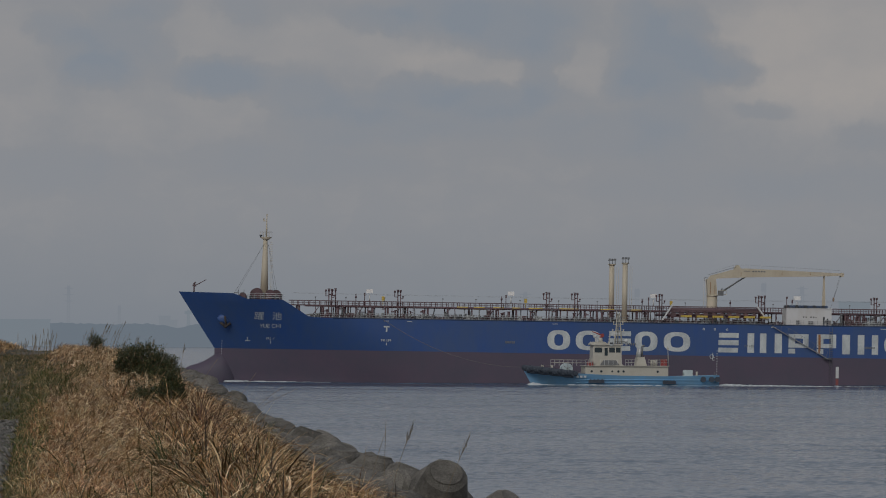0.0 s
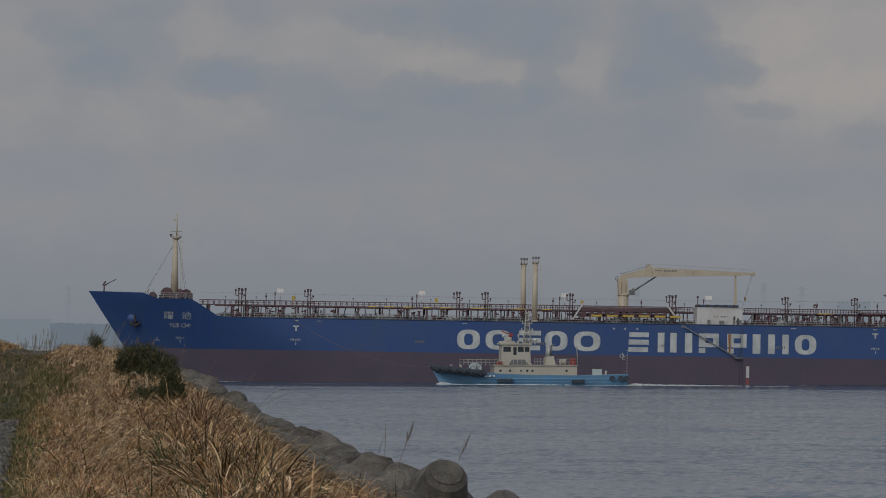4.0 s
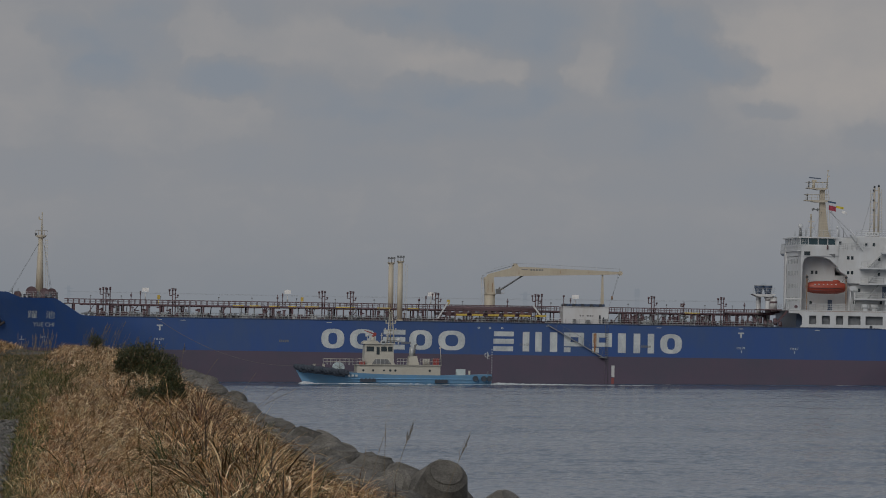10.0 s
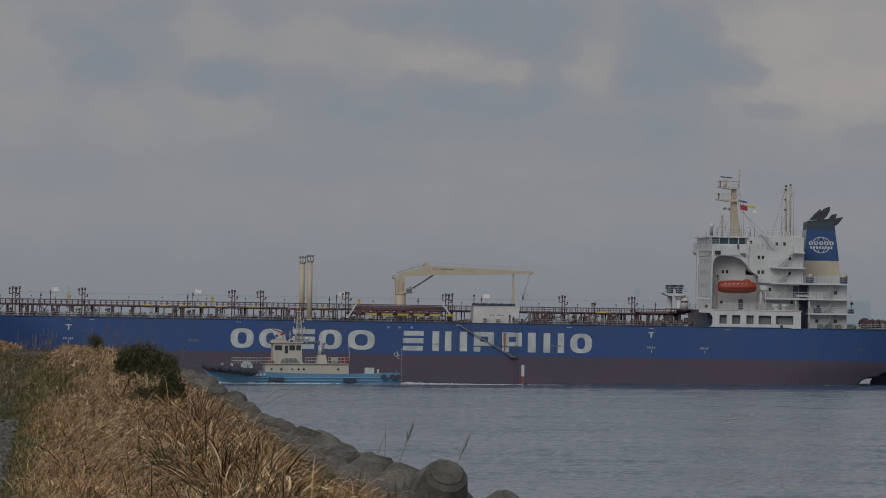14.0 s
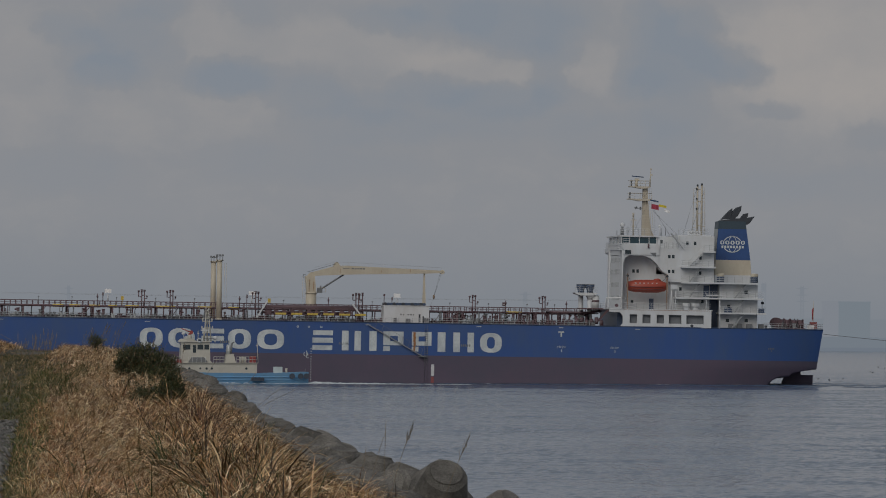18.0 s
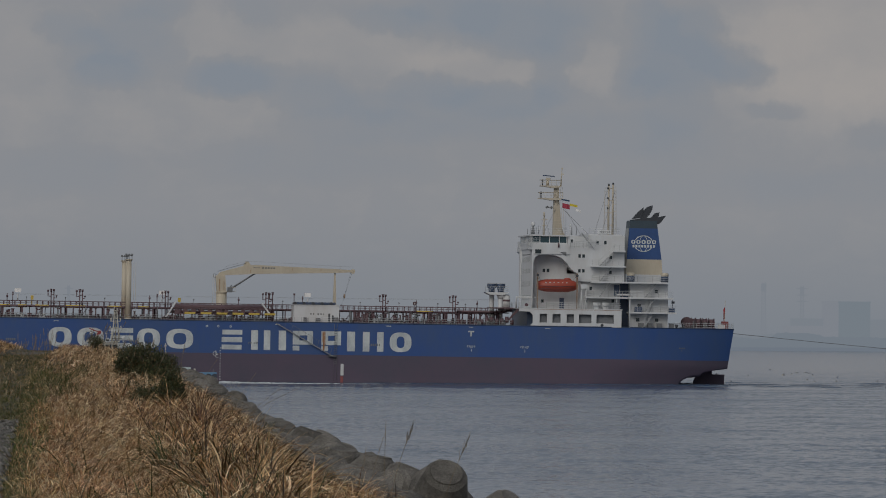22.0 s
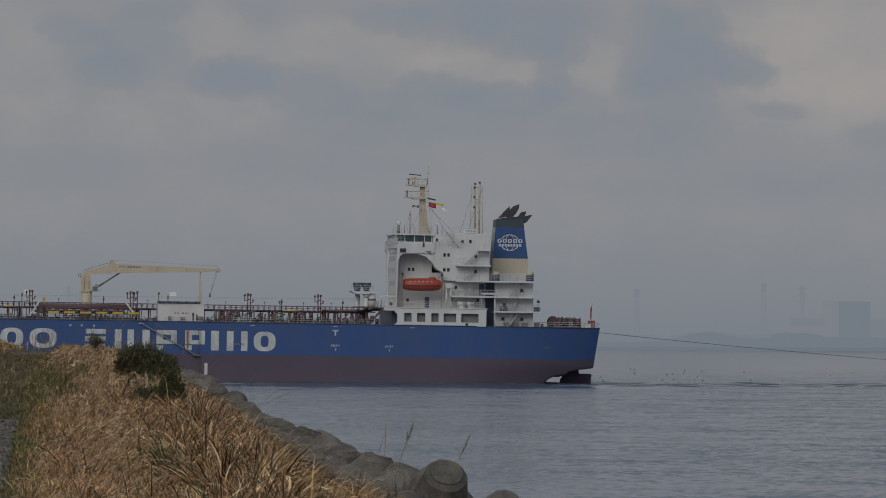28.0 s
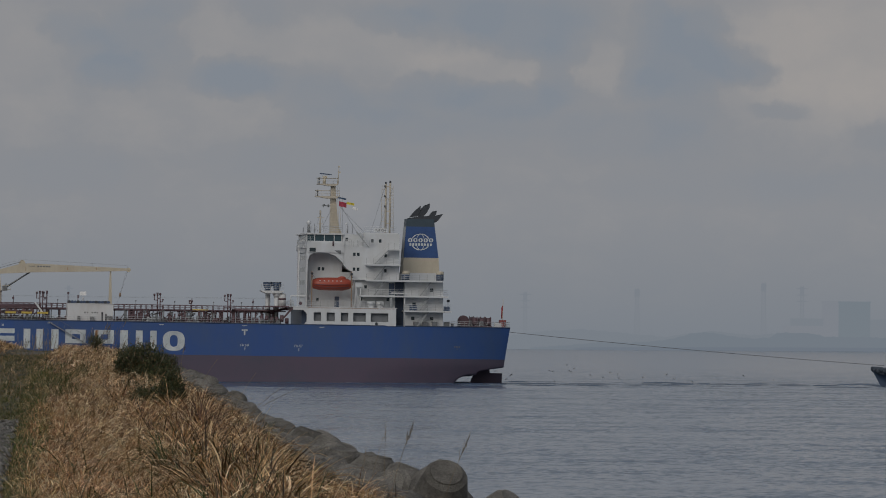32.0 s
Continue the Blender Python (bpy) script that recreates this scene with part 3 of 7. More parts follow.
for s in (39.4, 65.4, 104.7, 124.5, 153.0):
    on_hull(flat([bar(0, 0.9, 0, 0.1)]), s, 11.3 if s > 20 else 8.6, "side_tick", LETTER, "", 0.05)
for s in (92.4, 94.4, 96.6):
    on_hull(flat([oval(0.4, 0.4, 0.1, 14, 2)]), s, 10.65, "side_ring", LETTER, "", 0.05)
on_hull(flat([bar(0, 0.55, 0, 2.05)]), 116.5, 2.45, "white_draught_board", WHITE, "white upright board mark", 0.05)
on_hull(flat([bar(0, 0.5, 0, 1.2)]), 116.5, 1.1, "red_draught_board", DULLRED, "", 0.05)
for s, z, h in ((113.3, 6.8, 3.4),):
    on_hull(flat([bar(0, 0.28, 0, h), bar(0.32, 0.42, 0.9, h), bar(-0.12, -0.04, 1.6, h)]), s, z, "rust_streak", RUST, "rust streak down the side", 0.06)
for s0, zs in ((7.2, 7.3), (94.95, 6.9)):
    for k in range(15):
        on_hull(flat([bar(0, 0.16, 0, 0.16)]), s0, zs - k * 0.46, "draught_mark", LETTER, "", 0.09)
ring = flat([oval(0.8, 0.8, 0.09, 16, 2)])
on_hull(ring, 93.7, 5.6, "load_line_mark", LETTER, "", 0.06)
on_hull(flat([bar(0, 0.09, 0, 1.3), bar(0, 0.5, 0, 0.08), bar(0, 0.5, 0.5, 0.58)]), 94.2, 5.3, "load_line_mark", LETTER, "", 0.06)
on_hull(flat([bar(0, 0.9, 0, 0.12), bar(0.3, 0.42, 0.1, 0.7)]), 11.2, 7.45, "bow_mark", LETTER, "", 0.08)
on_hull(flat([bar(0.3 * k, 0.3 * k + 0.18, 0, 0.25) for k in range(4)] + [bar(0.5, 0.6, -0.45, -0.15)]), 177.4, 8.1, "tug_mark", STEEL, "faded tug mark", 0.05)

# anchor in its recess
anchor = part("anchor_bolster", Geo().ball((0, 0.15, 0.4), 1.45, 0.55, 0.95, 18, 10), BLUE, ship, "bulged anchor bolster", pose(7.6, -half(7.6, 11.0) - 0.2, 10.95, 0, 0, 0))
g = Geo().cyl((-0.1, -0.5, 0.7), (0.1, -0.6, -0.5), 0.16).cyl((-0.8, -0.55, -0.2), (0.0, -0.62, -0.75), 0.2, 0.16).cyl((0.8, -0.55, -0.3), (0.0, -0.62, -0.75), 0.2, 0.16).ball((0, -0.6, -0.7), 0.35, 0.2, 0.25, 8, 6)
part("anchor", g, RUSTY, anchor, "dark rusty stockless anchor", Matrix.Diagonal((1.15, 1, 1.3, 1)))

def sag_line(a, b, drop, n=14):
    a, b = Vector(a), Vector(b)
    return [a.lerp(b, i / n) - Vector((0, 0, drop * 4 * (i / n) * (1 - i / n))) for i in range(n + 1)]


# ---- railings
stanchion_mesh = Geo().box(-0.03, 0.03, -0.03, 0.03, 0, 1.05).mesh("stanchion", LGREY)


def railing(name, pts, parent, mat=None, step=2.0, h=1.05, bars=(1.05, 0.7, 0.35), r=0.028):
    g = Geo()
    for z in bars:
        g.tube([(x, y, zz + z) for x, y, zz in pts], r, 4)
    ob = part(name, g, mat or WHITE, parent)
    for a, b in zip(pts, pts[1:]):
        a, b = Vector(a), Vector(b)
        n = max(1, round((b - a).length / step))
        for i in range(n):
            st = new("stanchion", stanchion_mesh)
            st.parent = ob
            st.location = a.lerp(b, i / n)
    return ob


for s0, s1 in ((24, 50), (50, 78), (78, 104), (118, 147)):
    for side in (-1, 1):
        railing("deck_railing", [(s0, side * (half(s0, 11.8) - 0.25), 11.65), (s1, side * (half(s1, 11.8) - 0.25), 11.65)], ship, LGREY, 2.2)
for side in (-1, 1):
    railing("deck_railing", [(11.2, side * (half(11.2, 14.9) - 0.2), 14.9), (14.5, side * (half(14.5, 14.9) - 0.2), 14.9), (17.6, side * (half(17.6, 14.9) - 0.2), 14.9)], ship, step=1.5)
    railing("deck_railing", [(176.5, side * (half(176.5, 11.8) - 0.2), 11.7), (182, side * (half(182, 11.8) - 0.2), 11.7), (187.7, side * (half(187.7, 11.8) - 0.2), 11.7)], ship, step=1.6)
railing("deck_railing", [(187.5, -half(187.5, 11.8) + 0.2, 11.7), (187.5, half(187.5, 11.8) - 0.2, 11.7)], ship)

# ---- forecastle
fm = part("foremast", Geo().cyl((14.85, 0, 14.75), (14.95, 0, 26.0), 0.78, 0.38, 16), CREAM, ship, "cream tapered foremast")
part("mast_platform", Geo().cyl((15.05, 0, 25.6), (15.05, 0, 26.1), 0.4, 1.05, 14).cyl((15.05, 0, 26.1), (15.05, 0, 26.2), 1.05, 1.05, 14), CREAM, fm)
part("mast_rail", Geo().tube([(15.05 + 1.05 * math.cos(t * 0.5236), 1.05 * math.sin(t * 0.5236), 27.1) for t in range(13)], 0.04, 4), CREAM, fm)
for t in range(6):
    part("rail_post", Geo().cyl((15.05 + 1.05 * math.cos(t * 1.047), 1.05 * math.sin(t * 1.047), 26.2), (15.05 + 1.05 * math.cos(t * 1.047), 1.05 * math.sin(t * 1.047), 27.1), 0.03, 0.03, 4), CREAM, fm)
part("pole", Geo().cyl((15.1, 0, 26.2), (15.15, 0, 30.3), 0.16, 0.07, 8).box(14.55, 15.2, -0.1, 0.1, 29.0, 29.15).box(14.5, 14.75, -0.12, 0.12, 29.1, 29.55).box(15.05, 15.25, -0.1, 0.1, 29.9, 30.35).box(15.1, 15.4, -0.1, 0.1, 27.6, 27.8), CREAM, fm, "mast pole with lamps")
part("horn", Geo().cyl((13.9, -0.3, 26.35), (14.3, -0.3, 26.5), 0.25, 0.1, 8), BLACK, fm)
lad = Geo()
for k in range(2):
    lad.cyl((15.95 + k * 0.35, -0.2, 15.2), (15.75 + k * 0.35, -0.2, 25.6), 0.03, 0.03, 4)
for k in range(24):
    lad.box(15.78, 16.3, -0.22, -0.18, 15.6 + k * 0.42, 15.64 + k * 0.42)
part("ladder", lad, CREAM, fm)
for y in (-3.5, 3.5):
    part("stay", Geo().cyl((14.7, y * 0.1, 24.9), (9.6, y, 15.9), 0.025, 0.025, 4), STEEL, fm)
    part("stay", Geo().cyl((15.5, y * 0.1, 24.9), (17.2, y, 15.0), 0.025, 0.025, 4), STEEL, fm)
mon = part("fire_monitor", Geo().cyl((2.2, 0, 15.6), (2.25, 0, 17.2), 0.13).box(1.95, 2.6, -0.2, 0.2, 17.1, 17.45).cyl((2.3, 0, 17.2), (4.4, 0, 18.35), 0.1, 0.06).cyl((2.1, 0, 17.45), (2.5, 0, 17.9), 0.14), PIPE, ship, "small bow davit")


def winch(x, y, z, r, w, name="windlass"):
    body = part(name, Geo().box(x - w * 0.5, x + w * 0.5, y - 1.2, y + 1.2, z, z + 0.35), PIPE, ship, "dark red mooring winch")
    for k, f in ((-0.33, 1.0), (0.0, 0.8), (0.33, 0.95)):
        part("drum", Geo().cyl((x + (k - 0.13) * w, y, z + r + 0.15), (x + (k + 0.13) * w, y, z + r + 0.15), r * f * 0.8, None, 14).cyl((x + (k - 0.14) * w, y, z + r + 0.15), (x + (k - 0.11) * w, y, z + r + 0.15), r * f, None, 14)
             .cyl((x + (k + 0.11) * w, y, z + r + 0.15), (x + (k + 0.14) * w, y, z + r + 0.15), r * f, None, 14), PIPE, body)
    part("gearbox", Geo().box(x - 0.3, x + 0.3, y - 1.0, y - 0.3, z + 0.2, z + r * 1.3), STEEL, body)
    return body


def wheel_winch(x, y, z, r):
    """A winch whose drums turn across the ship, so that their cheeks show from the side."""
    body = part("windlass", Geo().box(x - r, x + r, y - 1.6, y + 1.6, z, z + 0.3), PIPE, ship, "dark red anchor windlass")
    for k in (-1, 0, 1):
        part("drum", Geo().cyl((x, y + k * 1.1 - 0.4, z + r + 0.2), (x, y + k * 1.1 + 0.4, z + r + 0.2), r * 0.72, None, 18), PIPE, body)
        for e in (-0.45, 0.45):
            part("cheek", Geo().cyl((x, y + k * 1.1 + e - 0.06, z + r + 0.2), (x, y + k * 1.1 + e + 0.06, z + r + 0.2), r * (1 - 0.1 * abs(k)), None, 20), PIPE, body)
    part("brake", Geo().box(x + r * 0.7, x + r * 1.2, y - 1.2, y - 0.6, z, z + r * 1.4), STEEL, body)


wheel_winch(13.3, -4.2, 14.75, 1.02)
wheel_winch(15.6, -4.8, 14.75, 0.88)
wheel_winch(13.6, 4.0, 14.75, 1.0)
wheel_winch(10.9, -1.4, 14.75, 0.62)
wheel_winch(17.2, 3.0, 14.75, 0.9)
for x, y in ((9.4, -4.0), (12.0, -6.6), (15.8, -9.0), (8.0, 2.5)):
    part("bollard", Geo().cyl((x, y, 14.75), (x, y, 15.6), 0.22).cyl((x + 0.8, y, 14.75), (x + 0.8, y, 15.6), 0.22).box(x - 0.4, x + 1.2, y - 0.35, y + 0.35, 14.75, 14.85), BLACK, ship)
part("light_post", Geo().cyl((17.3, -3, 14.75), (17.3, -3, 16.0), 0.04).box(17.2, 17.4, -3.1, -2.9, 15.9, 16.2), BLACK, ship)
for s in (9.8, 10.8):
    part("bulwark_gate", Geo().box(s, s + 0.1, -5.9, -5.8, 14.9, 16.6).box(s - 0.6, s + 0.1, -5.9, -5.8, 16.0, 16.1), STEEL, ship)

# ---- pipe rack and catwalk along the centreline
rack = part("catwalk", Geo().box(19.4, 148, -1.7, -1.5, 14.0, 14.18).box(19.4, 148, 1.5, 1.7, 14.0, 14.18).box(19.4, 148, -1.5, 1.5, 14.08, 14.14), PIPE, ship, "dark red catwalk over the deck")
for y in (-1.65, 1.65):
    part("handrail", Geo().box(19.4, 148, y - 0.05, y + 0.05, 14.84, 14.98), PIPE, rack)
    part("mid_rail", Geo().box(19.4, 148, y - 0.025, y + 0.025, 14.5, 14.56), PIPE, rack)
post_m = fix(Geo().box(-0.06, 0.06, -0.06, 0.06, 0, 0.8).mesh("rail_post", PIPE))
for k in range(128):
    for y in (-1.65, 1.65):
        ob = new("rail_post", post_m)
        ob.parent, ob.location = rack, (20 + k * 1.0, y, 14.1)
rng = random.Random(4)
for k, (y, z, r) in enumerate(((-2.6, 13.98, 0.16), (-3.1, 13.95, 0.12), (2.4, 13.95, 0.16), (3.0, 13.98, 0.12), (1.2, 12.0, 0.22), (-0.6, 12.0, 0.24), (-1.6, 11.95, 0.18))):
    part("cargo_pipe", Geo().cyl((22 + 3 * k, y, z), (146 - 2 * k, y, z), r, None, 8), PIPE, ship, "long dark red cargo pipe")
for a, b, y in ((49.5, 51.5, -2.6), (52.5, 54.5, -2.6), (56, 58, -2.6), (59.5, 61, -2.6), (62.5, 65, -2.6), (68, 71.5, -2.6), (75.5, 78, -2.6), (81, 83, -2.6), (131, 134, -2.6)):
    part("yellow_pipe_sleeve", Geo().cyl((a, y, 13.98), (b, y, 13.98), 0.26, None, 8), YELLOW, ship, "yellow marked pipe stretch")
post_a = fix(Geo().box(-0.1, 0.1, -0.1, 0.1, 0, 2.4).box(-0.25, 0.25, -0.25, 0.25, 0, 0.12).mesh("rack_post", PIPE))
post_b = fix(Geo().box(-0.17, 0.17, -0.17, 0.17, 0, 2.4).box(-0.35, 0.35, -0.35, 0.35, 0, 0.5).mesh("rack_post", PIPE))
s = 21.0
while s < 147:
    for y in (-2.9, 2.9):
        ob = new("rack_post", post_b if rng.random() < 0.3 else post_a)
        ob.parent, ob.location = ship, (s, y, 11.65)
    part("rack_beam", Geo().box(s - 0.12, s + 0.12, -3.3, 3.3, 13.85, 14.05), PIPE, ship)
    s += rng.choice((2.2, 2.9, 3.6, 4.4))

# valves, small pumps and pipes low on the deck, in untidy groups
kinds = []
for k in range(5):
    r2 = random.Random(20 + k)
    paint = (PIPE, STEEL, PIPE, LGREY, STEEL)[k]
    pieces = []
    for j in range(3 + k):
        x, y, h = r2.uniform(-0.75, 0.75), r2.uniform(-0.3, 0.3), r2.uniform(0.4, 1.15)
        g = Geo().cyl((x, y, 0.2), (x, y, h), r2.uniform(0.08, 0.2), None, 6)
        if r2.random() < 0.6:
            g.cyl((x - 0.25, y, h - 0.08), (x + 0.25, y, h - 0.08), 0.14, None, 6)
        pieces.append(("valve", fix(g.mesh("valve", paint))))
    pieces.append(("pipe_loop", fix(Geo().tube([(-1.2, -0.2, 0.02), (-1.2, -0.2, 0.7), (1.2, -0.2, 0.7), (1.2, -0.2, 0.02)], 0.09).mesh("pipe_loop", paint))))
    kinds.append((fix(Geo().box(-0.9, 0.9, -0.4, 0.4, 0, 0.28).mesh("pump_skid", paint)), pieces))
s = 23.5
while s < 147:
    for y in (-13.0, -9.5, -6.0, 5.5):
        if rng.random() < 0.72 and not (104 < s < 119 and y < -6):
            base, pieces = kinds[rng.randrange(5)]
            ob = new("pump_skid", base)
            ob.parent, ob.location = ship, (s + rng.uniform(-1.3, 1.3), y + rng.uniform(-1.5, 1.5), 11.65)
            ob.rotation_euler.z = rng.choice((0, 0, 1.57, 3.14))
            for name, me in pieces:
                new(name, me).parent = ob
    s += 3.0
# thick drop pipes and valve columns, closest together near the house
for k in range(120):
    x = rng.uniform(118, 147) if k < 62 else rng.uniform(22, 118)
    y, r0 = rng.uniform(-8.5, -3.2), rng.choice((0.09, 0.12, 0.16, 0.24))
    if 103 < x < 119:
        continue
    h = rng.uniform(13.2, 14.1) if r0 > 0.1 else rng.uniform(12.6, 14.1)
    col = part("drop_pipe", Geo().cyl((x, y, 11.65), (x, y, h), r0, None, 8).cyl((x, y, 12.3), (x, y, 12.45), r0 + 0.12, None, 8).cyl((x, y, h - 0.12), (x, y, h), r0 + 0.1, None, 8).tube([(x, y, h - 0.3), (x + rng.uniform(-0.9, 0.9), y, h - 0.3)], r0 * 0.7, 6), rng.choice((PIPE, PIPE, PIPE, STEEL)), ship)
for x in (119.6, 122.2, 126.5, 129.8, 131.4, 133.4, 137.8, 140.6):
    part("pump_casing", Geo().box(x, x + 1.6, -7.5, -6.2, 11.65, 12.2).cyl((x + 0.5, -6.9, 12.2), (x + 0.5, -6.9, 13.1), 0.32, 0.26, 10).cyl((x + 1.15, -6.9, 12.2), (x + 1.15, -6.9, 12.9), 0.2, None, 10), STEEL if x in (129.8, 131.4) else PIPE, ship)
# thin pipes that rise from the deck to the rack
for k in range(80):
    x, y = rng.uniform(22, 146), rng.choice((-5.2, -4.4, 4.2))
    part("riser_pipe", Geo().tube([(x, y, 11.65), (x, y, 13.9 + rng.uniform(-0.8, 0.4)), (x + 0.05, y * 0.7, 13.9)], rng.uniform(0.05, 0.1), 6), rng.choice((PIPE, PIPE, STEEL)), ship)


def vent(x, y, top, two=True):
    v = part("vent_riser", Geo().cyl((x, y, 11.65), (x, y, top), 0.1, None, 8).cyl((x, y, top - 0.4), (x, y, top + 0.05), 0.17, None, 8).cyl((x, y, top + 0.03), (x, y, top + 0.12), 0.24, None, 8).tube([(x, y, top - 1.2), (x - 0.55, y, top - 1.2), (x - 0.55, y, top - 0.2)], 0.09, 8)
             .cyl((x - 0.55, y, top - 0.4), (x - 0.55, y, top - 0.05), 0.18, None, 8), PIPE, ship, "tall dark red tank vent")
    if two:
        part("vent_pipe", Geo().cyl((x + 0.5, y + 0.2, 11.65), (x + 0.5, y + 0.2, top + 0.05), 0.09, None, 8).tube([(x + 0.5, y + 0.2, top - 0.95), (x + 0.05, y + 0.2, top - 0.95)], 0.08, 8).tube([(x + 0.5, y + 0.2, top - 1.5), (x + 0.95, y + 0.2, top - 1.5), (x + 0.95, y + 0.2, top - 1.1)], 0.08, 8)
             .cyl((x + 0.5, y + 0.2, top - 0.3), (x + 0.5, y + 0.2, top + 0.08), 0.19, None, 8).cyl((x + 0.95, y + 0.2, top - 1.25), (x + 0.95, y + 0.2, top - 1.0), 0.16, None, 8), PIPE, v)
    part("vent_step", Geo().box(x - 0.7, x + 1.1, y - 0.5, y + 0.5, top - 2.35, top - 2.27), PIPE, v)
    return v


for x in (26.0, 38.4, 65.2, 70.3, 85.6, 103.6, 124.6, 137.2):
    vent(x, -7.2, 16.95)
    if x in (26.0, 103.6):
        vent(x + 1.3, -5.8, 17.0, False)
for x in (31.2, 57.5, 83.0, 99.0, 131.0, 142.0):
    part("vent_riser", Geo().cyl((x, -3, 14), (x, -3, 16.2), 0.07).cyl((x, -3, 15.5), (x, -3, 15.85), 0.18), PIPE, ship)
for x in (24, 29.5, 36.5, 47, 53, 61, 68, 75, 91, 107, 121, 128, 135, 140):
    part("walkway_lamp", Geo().cyl((x, -1.7, 14.1), (x, -1.7, 15.6), 0.035, None, 5).box(x - 0.12, x + 0.12, -1.85, -1.6, 15.45, 15.65), STEEL, rack)
for k in range(16):
    x = 23 + k * 7.9
    part("brace", Geo().cyl((x, -2.9, 11.7), (x + 1.6, -2.9, 13.9), 0.07, None, 5), PIPE, ship)
for x in (33.9, 59.5, 85.4, 111.6):
    lp = part("light_mast", Geo().cyl((x - 0.9, 0, 14), (x - 0.9, 0, 16.5), 0.07).box(x - 1.0, x - 0.75, -0.1, 0.1, 15.9, 16.45), PIPE, ship, "deck light post")
    part("white_box", Geo().box(x - 0.58, x + 0.58, -0.35, 0.35, 16.4, 17.1), BRIGHT, lp, "white equipment box")
    part("box_support", Geo().cyl((x, 0, 14.9), (x, 0, 16.1), 0.12, None, 8), WHITE, lp)
for x in (36.2, 62.0, 88.4):
    part("yellow_cabinet", Geo().box(x - 0.25, x + 0.25, -1.9, -1.6, 15.1, 15.85).cyl((x, -1.7, 14), (x, -1.7, 15.2), 0.05), YELLOW, ship, "small yellow cabinet on a post")

sign = part("warning_sign", Geo().box(130.5, 131.1, -1.95, -1.9, 15.2, 15.85).cyl((130.8, -1.88, 14.1), (130.8, -1.88, 15.3), 0.03, None, 5), PIPE, ship, "small dark red sign")
part("sign_triangle", Geo().prism([(130.64, 15.36), (130.96, 15.36), (130.8, 15.66)], -1.97, -1.95), WHITE, sign)

# ---- the pair of posts amidships
for y, x in ((-12, 78.75), (12, 79.15)):
    p = part("derrick_post", Geo().cyl((x, y, 11.65), (x, y, 22.3), 0.5, 0.46, 16).cyl((x, y, 11.65), (x, y, 12.1), 0.75, 0.6, 16), CREAM, ship, "tall cream post with a lamp head")
    part("post_head", Geo().cyl((x, y, 22.2), (x, y, 22.45), 0.45, 0.75, 12).box(x - 0.6, x + 0.6, y - 0.7, y + 0.7, 22.45, 22.55), CREAM, p)
    part("head_rail", Geo().tube([(x - 0.6, y - 0.7, 23.2), (x + 0.6, y - 0.7, 23.2), (x + 0.6, y + 0.7, 23.2), (x - 0.6, y + 0.7, 23.2), (x - 0.6, y - 0.7, 23.2)], 0.05, 4), STEEL, p)
    for dx in (-0.5, 0, 0.5):
        part("flood_lamp", Geo().cyl((x + dx, y - 0.75, 22.5), (x + dx, y - 0.75, 23.4), 0.05, None, 5).box(x + dx - 0.18, x + dx + 0.18, y - 0.95, y - 0.65, 23.15, 23.5), STEEL, p)
    part("ladder", Geo().cyl((x + 0.9, y, 12), (x + 0.9, y, 22), 0.03, None, 4).cyl((x + 1.25, y, 12), (x + 1.25, y, 22), 0.03, None, 4), CREAM, p)

for y, z in ((-1.4, 16.3), (1.4, 16.2)):
    part("stay_wire", Geo().tube(sag_line((20, y, z), (148, y, z + 0.2), 0.25), 0.011, 4), LGREY, ship)

# ---- hose crane
crane = part("crane_pedestal", Geo().cyl((96.35, 0, 11.65), (96.35, 0, 17.0), 0.98, 0.96, 20).cyl((96.35, 0, 16.85), (96.35, 0, 17.05), 1.06, None, 20), CREAM, ship, "cream hose handling crane")
part("crane_house", Geo().prism([(95.5, 17.05), (97.25, 17.05), (96.95, 20.0), (95.25, 20.0)], -0.8, 0.8), CREAM, crane)
part("jib", Geo().prism([(95.4, 19.85), (97.5, 20.1), (103.0, 20.4), (116.9, 20.8), (119.95, 20.95), (120.15, 21.35), (116.7, 21.5), (102.5, 22.0), (100.6, 21.9), (96.0, 20.6)], -0.55, 0.55), CREAM, crane, "long cream box jib")
part("apex_sheave", Geo().cyl((100.9, -0.4, 22.1), (100.9, 0.4, 22.1), 0.5, None, 12).box(100.3, 101.5, -0.5, 0.5, 21.7, 22.1), CREAM, crane)
part("jib_strut", Geo().cyl((97.5, 0, 17.3), (102.4, 0, 20.5), 0.17, 0.13, 8), STEEL, crane, "jib ram")
part("jib_tip", Geo().cyl((120.0, -0.5, 21.12), (120.0, 0.5, 21.12), 0.4, None, 12), CREAM, crane)
for dx in (-0.12, 0.12):
    part("hoist_wire", Geo().cyl((119.8 + dx, 0, 21.1), (118.6 + dx * 0.3, 0, 16.8), 0.025, None, 4), STEEL, crane)
part("hook_block", Geo().ball((118.55, 0, 16.6), 0.2, 0.16, 0.36, 8, 6).box(118.4, 118.7, -0.12, 0.12, 16.6, 17.0), DAVIT, crane)
part("hook_pendant", Geo().cyl((118.5, 0, 16.3), (117.9, 0, 14.8), 0.03, None, 4), STEEL, crane)
part("jib_rail", Geo().tube([(97.0, -0.5, 21.6), (100.5, -0.5, 22.6), (103, -0.5, 22.6), (119.6, -0.5, 21.9)], 0.018, 4), LGREY, crane)
part("luffing_wire", Geo().cyl((95.6, -0.5, 20.75), (100.6, -0.5, 22.25), 0.04, None, 5).cyl((97.6, -0.58, 17.6), (99.2, -0.58, 18.4), 0.12, None, 6), STEEL, crane)
